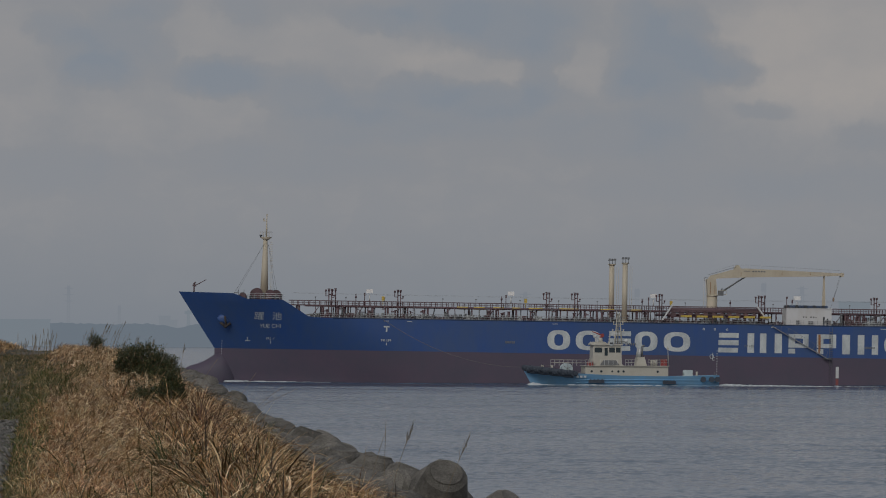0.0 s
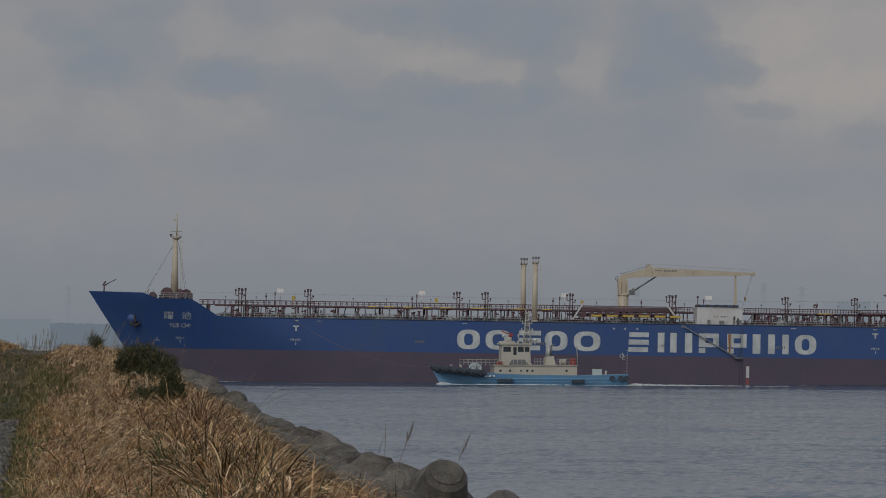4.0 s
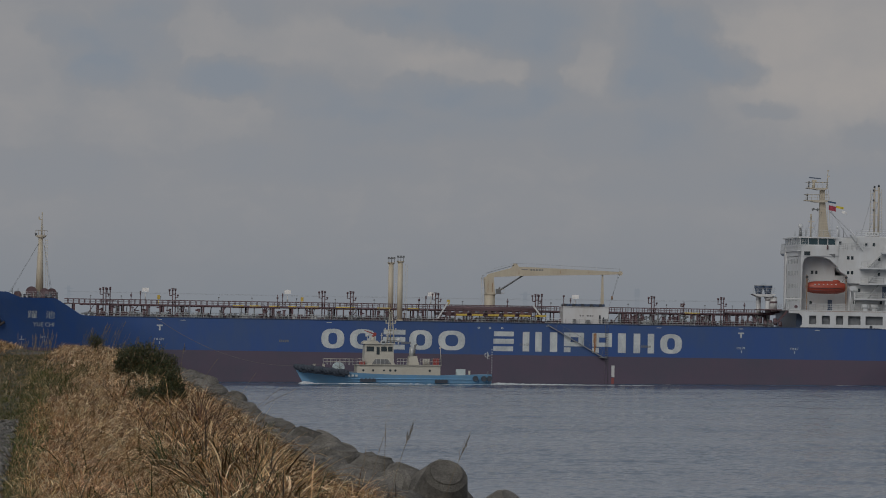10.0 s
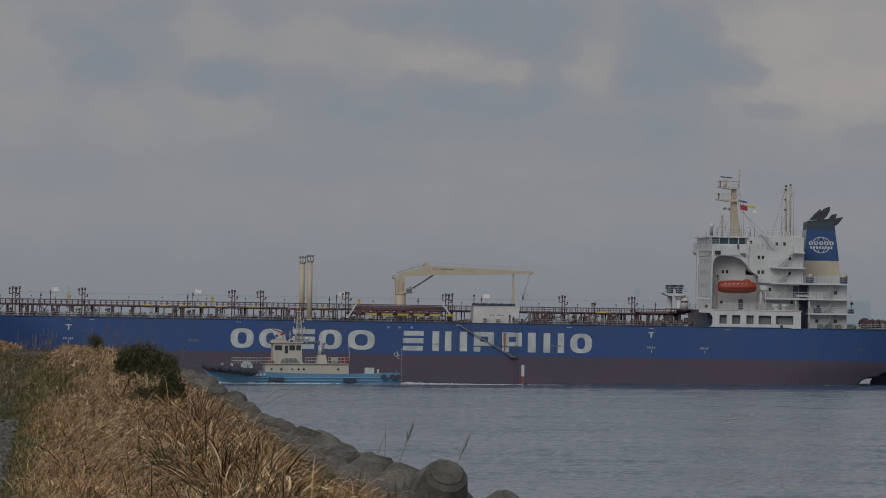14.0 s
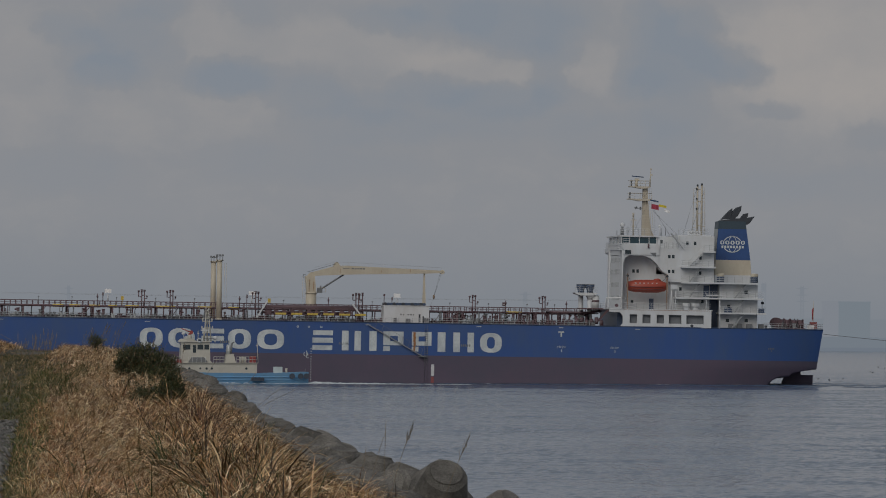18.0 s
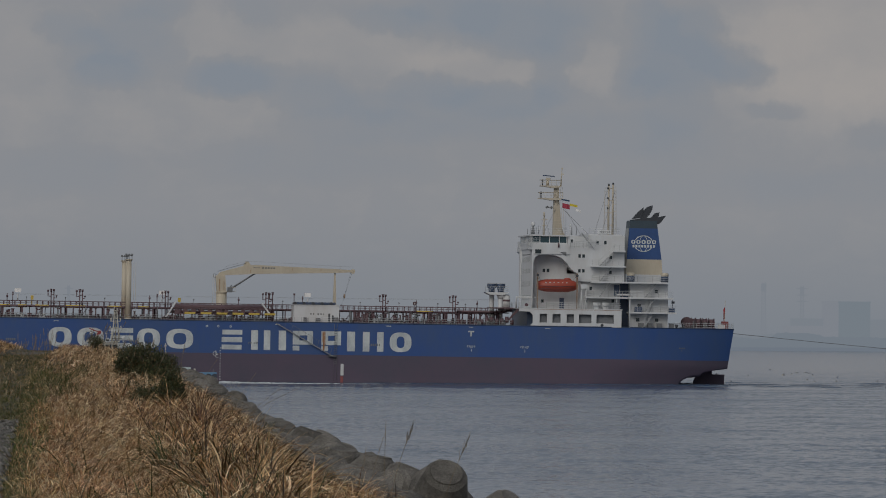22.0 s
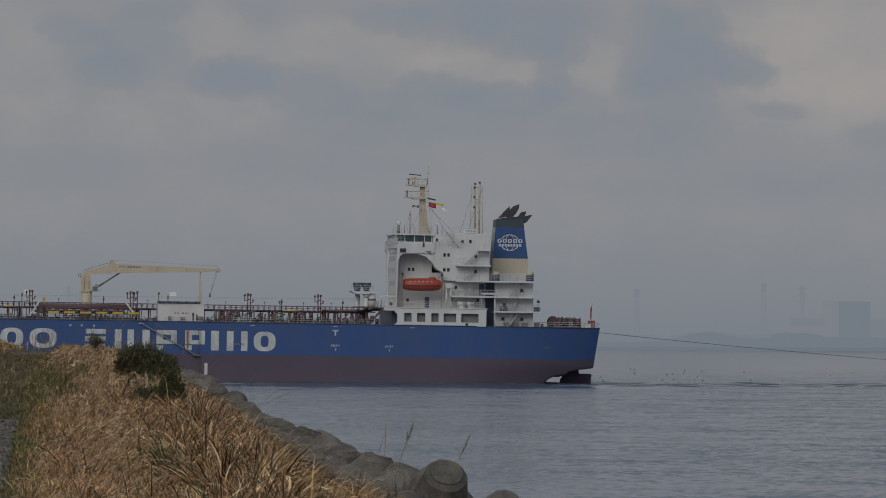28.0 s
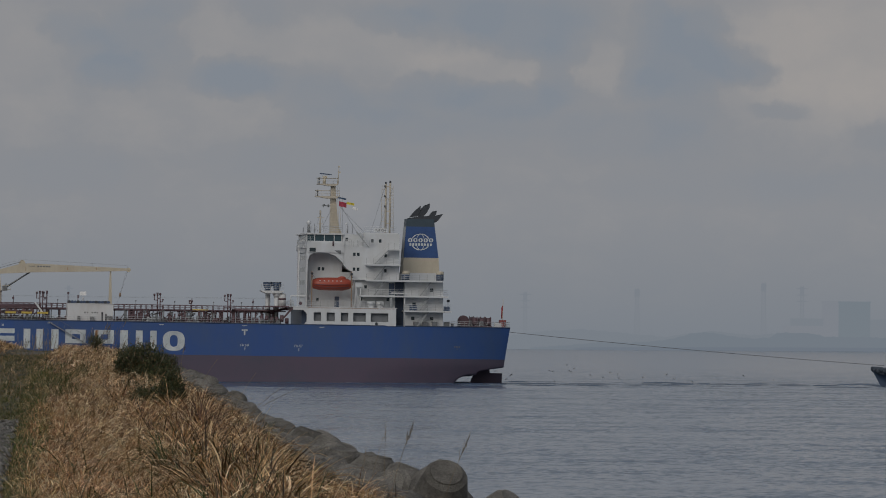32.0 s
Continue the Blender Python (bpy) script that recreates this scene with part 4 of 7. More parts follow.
for k in range(9):
    x = 103 + k * 2.1
    z = 22.0 - (x - 102.5) * 0.0345
    part("rail_post", Geo().cyl((x, -0.5, z), (x, -0.5, z + 0.7), 0.02, None, 4), LGREY, crane)
part("crane_ladder", Geo().cyl((95.05, -0.7, 12), (95.05, -0.7, 20), 0.03, None, 4).cyl((94.75, -0.7, 12), (94.75, -0.7, 20), 0.03, None, 4), CREAM, crane)
part("tail_guard", Geo().tube([(95.4, -0.6, 20.2), (94.9, -0.6, 20.3), (94.8, -0.6, 19.7), (95.3, -0.6, 19.6)], 0.05, 5), STEEL, crane)
part("control_stand", Geo().box(97.4, 98.3, -1.2, -0.4, 17.0, 17.9).cyl((97.9, -0.8, 17.9), (98.1, -0.8, 18.3), 0.12, None, 6), STEEL, crane)
for k in range(5):
    part("jib_stencil", Geo().box(103.6 + k * 0.5, 103.95 + k * 0.5, -0.57, -0.55, 21.35, 21.6), STEEL, crane)
part("jib_stripe", Geo().box(102.0, 103.2, -0.57, -0.55, 21.45, 21.55), STEEL, crane)
for x, z0, z1 in ((95.9, 17.2, 19.4), (96.7, 17.4, 19.0), (101.5, 20.6, 21.4), (109.0, 20.9, 21.5), (114.2, 21.0, 21.5)):
    part("rust_run", Geo().box(x, x + 0.06, -0.92 if x < 98 else -0.565, -0.9 if x < 98 else -0.55, z0, z1), RUST, crane)
crane.location.x = -0.3
part("side_platform", Geo().tube([(97.3, -0.9, 17.9), (98.9, -0.9, 17.9), (98.9, -0.9, 17.2), (97.3, -0.9, 17.2)], 0.05, 4), CREAM, crane)
part("jib_rest", Geo().prism([(116.15, 14.6), (116.8, 14.6), (116.6, 20.8), (116.35, 20.8)], -0.2, 0.2), CREAM, ship, "cream jib rest post")

# ---- manifold
man = part("manifold_frame", Geo().box(86.8, 103.5, -13.5, -13.3, 12.9, 13.1).box(86.8, 103.5, -13.5, -13.3, 14.1, 14.25), PIPE, ship, "dark red cargo manifold")
for k in range(11):
    part("manifold_pipe", Geo().cyl((87.5 + k * 1.45, -13.0, 13.4), (87.5 + k * 1.45, 13.0, 13.4), 0.26, None, 10).cyl((87.5 + k * 1.45, -13.6, 13.4), (87.5 + k * 1.45, -13.3, 13.4), 0.42, None, 10), PIPE, man)
for k in range(12):
    part("manifold_leg", Geo().box(87 + k * 1.48, 87.2 + k * 1.48, -13.4, -13.1, 11.65, 14.1), PIPE, man)
for k in range(6):
    part("drip_tray", Geo().box(88.7 + k * 2.85, 90.6 + k * 2.85, -14.5, -13.5, 12.95, 13.3), YELLOW, man, "yellow saddle")
for k in range(3):
    part("header_pipe", Geo().cyl((87.2, -11.0 + k * 1.2, 14.3 + 0.1 * k), (103.2, -11.0 + k * 1.2, 14.3 + 0.1 * k), 0.22, None, 8), PIPE, man)
part("gangway_plank", Geo().prism([(85.3, 12.4), (87.2, 15.4), (87.4, 15.3), (85.6, 12.4)], -13.8, -13.2), WHITE, ship)
part("gangway_plank", Geo().prism([(102.4, 14.9), (104.2, 12.6), (104.5, 12.6), (102.6, 15.1)], -13.8, -13.2), WHITE, ship)

# ---- deck house amidships
dh = part("deck_house", Geo().box(108.5, 116.7, -8.5, -3.0, 11.65, 14.85), WHITE, ship, "white deck house with equipment")
part("roof_edge", Geo().box(108.4, 116.8, -8.6, -2.9, 14.85, 14.95), WHITE, dh)
for k in range(14):
    part("roof_roll", Geo().cyl((108.85 + k * 0.54, -8.0, 15.2), (108.85 + k * 0.54, -4.0, 15.2), 0.27 - 0.02 * (k % 3), None, 10), NAVY if k % 3 else BLACK, dh)
for x, w, z, h in ((110.3, 0.5, 11.7, 1.0), (112.5, 0.8, 11.7, 0.9), (115.5, 1.0, 12.3, 0.5)):
    part("locker", Geo().box(x, x + w, -9.1, -8.5, z, z + h), STEEL, dh)
for x, w in ((111.5, 0.25), (112.0, 0.2), (112.8, 0.3), (113.3, 0.3), (113.8, 0.15)):
    part("stencil_bar", Geo().box(x, x + w, -8.53, -8.5, 13.2, 13.45), STEEL, dh)
part("aerial", Geo().cyl((108.6, -8, 11.65), (108.6, -8, 16.9), 0.07).box(108.45, 108.8, -8.1, -7.9, 16.6, 16.95), PIPE, ship)
part("tall_locker", Geo().box(114.3, 114.6, -14.5, -14.2, 11.7, 13.4).box(115.0, 115.25, -14.3, -14.1, 11.7, 13.1), BLACK, ship)
railing("deck_railing", [(104.5, -15.7, 11.65), (118, -15.7, 11.65)], ship, step=1.2)

# ---- accommodation ladder down the side
al = part("accommodation_ladder", Geo().prism([(104.75, 11.55), (104.9, 11.6), (114.9, 5.98), (114.75, 5.92)], -16.75, -16.7).prism([(104.75, 11.55), (104.9, 11.6), (114.9, 5.98), (114.75, 5.92)], -16.15, -16.1), LADDER, ship, "grey gangway ladder let down the side")
for k in range(22):
    t = k / 21
    part("tread", Geo().box(104.9 + t * 9.9, 105.15 + t * 9.9, -16.7, -16.1, 11.55 - t * 5.6, 11.6 - t * 5.6), LADDER, al)
for k in range(9):
    t = k / 8
    part("rope_post", Geo().cyl((105.2 + t * 9.4, -16.7, 11.6 - t * 5.4), (105.5 + t * 9.4, -16.7, 12.6 - t * 5.4), 0.03, None, 4), STEEL, al)
part("hand_rope", Geo().cyl((105.5, -16.7, 12.6), (114.9, -16.7, 7.2), 0.03, None, 4), STEEL, al)
part("foot_platform", Geo().box(114.2, 115.6, -16.8, -16.05, 5.8, 5.95), STEEL, al)
pl = Geo()
for k in range(17):
    pl.box(115.3, 115.8, -16.16, -16.08, 5.6 - k * 0.38 + 5.0, 5.66 - k * 0.38 + 5.0)
part("pilot_ladder", pl.cyl((115.3, -16.12, 11.6), (115.3, -16.12, 1.2), 0.025, None, 4).cyl((115.8, -16.12, 11.6), (115.8, -16.12, 1.2), 0.025, None, 4), STEEL, ship, "rope pilot ladder")

# shade behind the side openings, put into one flat grey
BAY = material("opening_shade_grey", (0.21, 0.225, 0.245), 0.7)
# ---- aft house
def prism_y(poly_xy, z0, z1):
    n = len(poly_xy)
    v = [(x, y, z0) for x, y in poly_xy] + [(x, y, z1) for x, y in poly_xy]
    return Geo().add(v, [tuple(range(n))[::-1], tuple(range(n, 2 * n))] + [(i, (i + 1) % n, n + (i + 1) % n, n + i) for i in range(n)])


def windows(parent, x0, w, z0, h, y, name="window"):
    ob = part(name, Geo().box(x0, x0 + w, y - 0.03, y + 0.05, z0, z0 + h), GLASS, parent, "dark glass window")
    part("window_frame", Geo().box(x0 - 0.08, x0 + w + 0.08, y - 0.015, y + 0.04, z0 - 0.08, z0 + h + 0.08), WHITE, parent)
    return ob


# lower side screens with large openings
for side in (-1, 1):
    scr = Geo()
    y0, y1 = side * 15.75, side * 15.55
    zb, zt = 11.75, 14.85
    scr.box(150.9, 166.7, y0, y1, 14.0, zt)
    scr.box(150.9, 166.7, y0, y1, zb, 12.45)
    cuts = [(152.0, 153.3), (154.3, 155.75), (156.85, 158.15), (159.05, 161.3), (162.2, 165.3)]
    edge = 150.9
    for a, b in cuts + [(166.7, 166.7)]:
        scr.box(edge, a, y0, y1, 12.45, 14.0)
        edge = b
    screen = part("side_screen", scr, WHITE, ship, "white side plating with large openings")
    part("screen_arch", Geo().prism([(148.3, 14.85), (150.9, 14.85), (150.9, 11.75), (150.2, 11.75), (150.75, 12.4), (150.75, 13.7), (150.2, 14.35), (148.3, 14.4)], y0, y1), WHITE, screen)
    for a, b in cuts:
        part("opening_shade", Geo().box(a - 0.02, b + 0.02, side * 14.9, side * 14.85, 12.4, 14.05), BAY, screen, "grey panel for the shade in the opening")
    part("port_hole", Geo().cyl((163.2, side * 15.5, 12.1), (163.2, side * 15.8, 12.1), 0.28, None, 12), BLACK, screen)
# dark blue carries the shade seen inside the arch
part("screen_bulkhead", Geo().box(150.0, 166.6, -13.5, 13.5, 11.65, 14.8), NAVY, ship)
part("white_pipe", Geo().tube([(148.1, -12.5, 15.0), (148.1, -12.5, 16.9), (151.5, -12.5, 16.95), (151.6, -12.5, 16.6)], 0.14, 8), WHITE, ship)
part("screen_stain", Geo().box(151.0, 166.5, -15.78, -15.76, 14.78, 14.83), RUST, ship)
part("boat_deck", Geo().box(148.3, 166.9, -15.8, 15.8, 14.85, 15.0), WHITE, ship, "white boat deck")
railing("deck_railing", [(150.5, -15.6, 15.0), (166.6, -15.6, 15.0)], ship, step=1.4)
railing("deck_railing", [(148.4, -15.6, 15.0), (148.4, 15.6, 15.0)], ship, step=2.4)

house = part("accommodation_block", Geo().prism([(157.3, 25.8), (157.3, 22.6), (157.9, 21.9), (158.95, 21.3), (158.95, 19.9), (160.8, 19.9), (160.8, 25.8)], -13.6, 13.6).box(160.8, 167.3, -13.6, 13.6, 19.9, 28.2), WHITE, ship, "white accommodation block with small windows")
part("front_block", Geo().box(151.0, 157.3, -10.2, 7.4, 15.0, 24.6), WHITE, house, "white front of the accommodation")
part("lower_block", Geo().box(159.5, 166.7, -12.6, 12.6, 15.0, 19.9).box(157.3, 159.5, -10.2, 10.2, 15.0, 21.3), WHITE, house)
# flank that curves over the lifeboat
for side in (-1, 1):
    arc = [(150.7, 26.6), (150.7, 15.0), (150.85, 15.0), (150.95, 23.2), (151.3, 24.2), (152.0, 24.55), (154.6, 24.55), (155.9, 24.1), (157.0, 23.1), (157.4, 22.6), (157.4, 26.0), (157.3, 26.6)]
    part("curved_flank", Geo().prism(arc, side * (13.6 if side < 0 else 8.6), side * (10.2 if side < 0 else 7.0)), WHITE, house)
bridge = part("bridge", Geo().box(150.95, 157.4, -13.8, 8.0, 24.7, 26.45), WHITE, ship, "white navigation bridge with wide windows")
part("bridge_wing_front", prism_y([(150.75, -13.8), (150.95, -13.8), (150.95, 8.0), (150.75, 8.0)], 25.6, 26.5), WHITE, bridge)
part("wheelhouse", Geo().box(150.75, 157.1, -12.0, 8.0, 26.45, 27.9), BRIDGEGLASS, bridge, "band of dark bridge windows")
part("wheelhouse_roof", Geo().box(150.4, 157.4, -12.4, 8.4, 27.9, 28.15), WHITE, bridge)
part("window_apron", Geo().box(150.7, 157.12, -12.05, -12.0, 26.45, 26.76).box(150.68, 150.75, -12.0, 8.0, 26.45, 26.76), WHITE, bridge)
part("chart_room", Geo().prism([(157.2, 25.8), (161.7, 25.8), (161.7, 26.65), (160.2, 27.95), (157.2, 28.15)], -11.9, -5.0), WHITE, bridge)
part("chart_room_window", Geo().box(157.75, 158.2, -11.95, -11.9, 26.8, 27.4), GLASS, bridge)
part("far_wing", Geo().prism([(150.9, 26.05), (153.5, 26.05), (153.5, 24.95), (151.3, 24.95), (150.9, 25.3)], 8.0, 15.2), WHITE, bridge, "white far bridge wing")
railing("wing_railing", [(151.0, 8.2, 26.05), (151.0, 15.1, 26.05)], bridge, step=1.0)
for x in (150.75, 152.15, 153.9, 155.65, 156.98):
    part("window_mullion", Geo().box(x, x + 0.12, -12.06, -12.0, 26.45, 27.9), WHITE, bridge)
for k in range(9):
    part("window_mullion", Geo().box(150.69, 150.75, -11.9 + k * 2.15, -11.7 + k * 2.15, 26.45, 27.9), WHITE, bridge)
part("wing_window", Geo().box(151.2, 152.3, -13.85, -13.8, 24.8, 25.5), GLASS, bridge)
part("wing_recess", Geo().prism([(155.65, 25.1), (156.8, 25.1), (156.8, 24.4)], -13.85, -13.8), STEEL, bridge)
part("wing_light", Geo().cyl((155.4, -13.9, 25.9), (155.4, -13.9, 26.7), 0.15), PIPE, bridge)
for z in (16.6, 19.0, 21.3, 23.4):
    for k in range(8):
        part("front_window", Geo().box(150.94, 151.0, -9.2 + k * 1.9, -8.6 + k * 1.9, z, z + 0.8), LGREY, house)
for x, z, y in ((152.98, 21.5, -10.2), (153.73, 21.5, -10.2), (152.8, 16.0, -10.2), (159.0, 24.15, -13.6), (159.72, 24.15, -13.6), (159.0, 21.5, -13.6), (159.72, 21.5, -13.6), (164.6, 24.0, -13.6), (164.6, 21.3, -13.6), (162.2, 26.6, -13.6), (163.6, 26.6, -13.6), (161.2, 18.4, -12.6), (165.2, 16.2, -12.6), (160.4, 16.2, -12.6)):
    windows(house, x, 0.45, z, 0.6, y)
part("house_door", Geo().box(156.1, 156.9, -10.28, -10.2, 15.0, 16.9), NAVY, house, "dark weathertight door")
# no hollow here: a dark plate on the wall paints the recess's shade
part("open_bay", Geo().box(165.6, 166.6, -12.68, -12.6, 17.35, 19.4), NAVY, house, "dark blue plate in place of a shaded recess")

# side decks, stairs and rails aft of the boat
def side_deck(x0, x1, z, y=-15.6):
    d = part("side_deck", Geo().box(x0, x1, y, y + 4.4, z - 0.28, z), WHITE, ship, "white side gallery")
    railing("gallery_railing", [(x0 + 0.1, y + 0.1, z), (x1 - 0.1, y + 0.1, z)], d, step=1.3)
    part("side_deck", Geo().box(x0, x1, -y - 4.4, -y, z - 0.28, z), WHITE, ship)
    return d


def stair(x0, z0, x1, z1, y=-15.0):
    st = part("stair", Geo().prism([(x0, z0), (x0 + 0.2, z0), (x1 + 0.2, z1), (x1, z1)], y, y + 0.08).prism([(x0, z0), (x0 + 0.2, z0), (x1 + 0.2, z1), (x1, z1)], y + 0.8, y + 0.88), LGREY, ship, "white outside stair")
    n = 10
    for k in range(n):
        t = (k + 0.5) / n
        x, z = x0 + (x1 - x0) * t, z0 + (z1 - z0) * t
        part("step", Geo().box(x, x + 0.28, y + 0.08, y + 0.8, z, z + 0.05), WHITE, st)
    part("hand_rail", Geo().cyl((x0, y, z0 + 1.0), (x1, y, z1 + 1.0), 0.04, None, 4), WHITE, st)


for a, b, z in ((160.3, 176.0, 17.2), (161.2, 175.0, 19.95), (161.2, 167.4, 22.75), (165.1, 167.3, 25.5), (168.1, 176.6, 14.6)):
    side_deck(a, b, z)
stair(162.7, 17.2, 164.6, 19.8)
stair(162.7, 19.95, 164.8, 22.6)
stair(162.7, 22.75, 165.2, 25.3)
stair(159.4, 28.6, 161.6, 25.8, -14.0)
railing("roof_railing", [(157.5, -13.5, 25.8), (160.7, -13.5, 25.8)], house, step=0.8)
railing("wing_railing", [(150.85, -13.7, 26.5), (151.9, -13.7, 26.5)], bridge, step=0.5)
part("wing_platform", Geo().box(149.9, 150.75, -13.6, -9.0, 25.5, 25.62), WHITE, bridge)
railing("wing_railing", [(149.95, -13.5, 25.62), (150.7, -13.5, 25.62)], bridge, step=0.35)
stair(170.9, 17.2, 172.9, 19.8)
stair(170.9, 14.6, 172.5, 17.0)
stair(170.4, 11.7, 172.5, 14.4)

casing = part("engine_casing", Geo().box(168.4, 175.3, -13.3, 13.3, 11.65, 19.7).box(167.0, 168.4, -11.0, 11.0, 11.65, 19.7).box(168.6, 175.5, -5.0, 5.0, 19.7, 21.4), WHITE, ship, "white engine casing")
# navy floor and back panel put in for the shade of the passage
part("open_passage", Geo().box(166.75, 168.2, -15.3, -11.05, 11.65, 11.75).box(166.75, 168.38, -11.12, -11.02, 11.75, 19.6), NAVY, casing)
part("gallery_post", Geo().cyl((168.2, -15.3, 11.7), (168.2, -15.3, 17.0), 0.12).cyl((165.8, -15.3, 15.0), (165.8, -15.3, 17.0), 0.1), WHITE, casing)
part("white_pipe", Geo().tube([(165.8, -15.2, 17.6), (168.6, -15.2, 17.6), (168.6, -15.2, 17.2)], 0.16, 8), WHITE, casing)
for x, z, y in ((169.6, 12.9, -13.3), (173.0, 12.9, -13.3), (169.8, 15.4, -13.3), (172.9, 18.0, -13.3)):
    windows(casing, x, 0.6, z, 0.6, y)
for x, y in ((170.0, -14.2), (171.6, -14.2), (173.3, -14.1), (175.6, -13.2)):
    part("deck_locker", Geo().box(x, x + 0.9, y, y + 0.75, 11.7, 12.55).box(x - 0.04, x + 0.94, y - 0.04, y + 0.79, 12.55, 12.62), STEEL, ship)
for x in (161.6, 163.2):
    part("liferaft", Geo().cyl((x, -14.9, 15.75), (x + 1.35, -14.9, 15.75), 0.42, None, 14).box(x + 0.2, x + 1.1, -15.3, -14.5, 15.0, 15.4), WHITE, ship, "white liferaft canister on a cradle")
for x, z in ((167.9, 20.0), (174.0, 20.0)):
    fan = part("vent_fan", Geo().cyl((x + 0.6, -13.6, z), (x + 0.6, -13.6, z + 1.05), 0.68, None, 18), NAVY, ship, "dark blue fan drum with a white hood")
    part("fan_hood", Geo().cyl((x + 0.6, -13.6, z + 1.05), (x + 0.6, -13.6, z + 1.5), 0.7, 0.7, 18).cyl((x + 0.6, -13.6, z + 1.5), (x + 0.6, -13.6, z + 1.65), 0.7, 0.5, 18), CREAM, fan)
    for k in range(4):
        part("fan_band", Geo().cyl((x + 0.6, -13.6, z + 0.12 + 0.2 * k), (x + 0.6, -13.6, z + 0.16 + 0.2 * k), 0.705, None, 18), STEEL, fan)
part("lifebuoy", Geo().cyl((149.6, -15.75, 15.55), (149.6, -15.68, 15.55), 0.3, None, 14), PIPE, ship)
part("store_box", Geo().box(169.2, 170.5, -14.8, -13.8, 14.6, 15.5), NAVY, ship)
part("store_box", Geo().box(175.3, 176.3, -15.2, -14.2, 14.6, 15.4), NAVY, ship)

# funnel
def taper(x0, x1, y, z0, a0, a1, y2, z1):
    return Geo().add([(x0, -y, z0), (x1, -y, z0), (x1, y, z0), (x0, y, z0), (a0, -y2, z1), (a1, -y2, z1), (a1, y2, z1), (a0, y2, z1)],
                     [(0, 3, 2, 1), (4, 5, 6, 7), (0, 1, 5, 4), (1, 2, 6, 5), (2, 3, 7, 6), (3, 0, 4, 7)])


fun = part("funnel", taper(169.0, 175.3, 2.9, 24.15, 169.4, 174.55, 2.65, 29.75), material("funnel_blue_paint", (0.026, 0.078, 0.235), 0.5, scale=0.3, amount=0.6), ship, "blue funnel with a black top")
part("funnel_front", Geo().add([(168.97, -2.88, 24.15), (168.97, 2.88, 24.15), (169.37, 2.62, 29.75), (169.37, -2.62, 29.75)], [(0, 1, 2, 3)]), LGREY, fun, "grey funnel front")
part("funnel_base", taper(168.85, 175.5, 3.0, 21.3, 169.0, 175.3, 2.9, 24.15), CREAM, fun, "cream funnel base")
part("funnel_top", taper(169.4, 174.55, 2.65, 29.75, 169.5, 174.4, 2.55, 31.15), FUNTOP, fun, "black funnel top")
for outline in (((170.05, 31.42), (171.17, 32.71), (172.13, 33.55), (171.99, 32.62), (171.7, 31.65)), ((171.65, 31.55), (172.19, 32.98), (172.85, 33.66), (173.77, 33.98), (173.68, 33.16), (173.13, 32.18), (172.62, 31.66)), ((173.55, 31.68), (174.26, 32.56), (175.03, 32.73), (174.88, 32.01), (174.48, 31.59))):
    for y in (-1.1, -0.2):
        part("exhaust_fin", Geo().prism(list(outline), y - 0.25, y + 0.25), BLACK, fun, "slanted black exhaust fin")
part("exhaust_plate", Geo().prism([(169.95, 31.31), (172.11, 31.66), (174.68, 31.8), (176.12, 32.13), (175.21, 30.89), (174.8, 30.58), (170.06, 31.21)], -2.0, 2.0), BLACK, fun)


def funnel_y(z):
    return -(lerp(2.9, 2.65, (z - 24.15) / 5.6) + 0.03)


EMB = Geo()
for a, b, cx in ((1.75, 1.5, 172.0), (0.75, 1.5, 172.0)):
    for i in range(28):
        t0, t1 = 2 * math.pi * i / 28, 2 * math.pi * (i + 1) / 28
        q = []
        for t, k in ((t0, 1.0), (t1, 1.0), (t1, 0.9), (t0, 0.9)):
            x, z = cx + a * k * math.cos(t), 27.0 + b * k * math.sin(t)
            q.append((x, funnel_y(z), z))
        if min(abs(p[2] - 27.0) for p in q) > 0.55:
            EMB.add(q, [(0, 1, 2, 3)])
part("emblem_globe", EMB, LETTER, fun, "white globe outline")
for k in range(5):
    w = Geo()
    x = 169.75 + k * 0.94
    for r in (oval(0.78, 0.72, 0.2, 16),):
        w.grid([[(x + a, funnel_y(26.95 + b), 26.95 + b) for a, b in q] for q in r], False)
    part("emblem_shape", w, LETTER, fun)
for k in range(8):
    x = 170.0 + k * 0.53
    part("emblem_shape", Geo().add([(x, funnel_y(26.3), 26.3), (x + 0.36, funnel_y(26.3), 26.3), (x + 0.36, funnel_y(26.75), 26.75), (x, funnel_y(26.75), 26.75)], [(0, 1, 2, 3)]), LETTER, fun)

# radar mast
mast = part("radar_mast", Geo().prism([(155.75, 28.2), (158.0, 28.2), (157.45, 29.4), (157.2, 31.0), (156.8, 35.0), (156.72, 37.1), (155.9, 37.1), (155.86, 35.0)], -0.55, 0.55), PALE, ship, "cream radar mast with platforms")
for x0, x1, z in ((153.1, 157.4, 34.97), (153.35, 157.15, 37.22)):
    part("mast_platform", Geo().prism([(x0, z), (x1, z), (x1, z - 0.14), (x1 - 0.5, z - 0.36), (x0 + 2.2, z - 0.42), (x0 + 0.9, z - 0.2), (x0, z - 0.14)], -1.4, 1.4), PALE, mast)
    part("platform_rail", Geo().tube([(x0, -1.4, z + 1.0), (x1, -1.4, z + 1.0), (x1, 1.4, z + 1.0), (x0, 1.4, z + 1.0), (x0, -1.4, z + 1.0)], 0.035, 4).tube([(x0, -1.4, z + 0.5), (x1, -1.4, z + 0.5)], 0.025, 4), CREAM, mast)
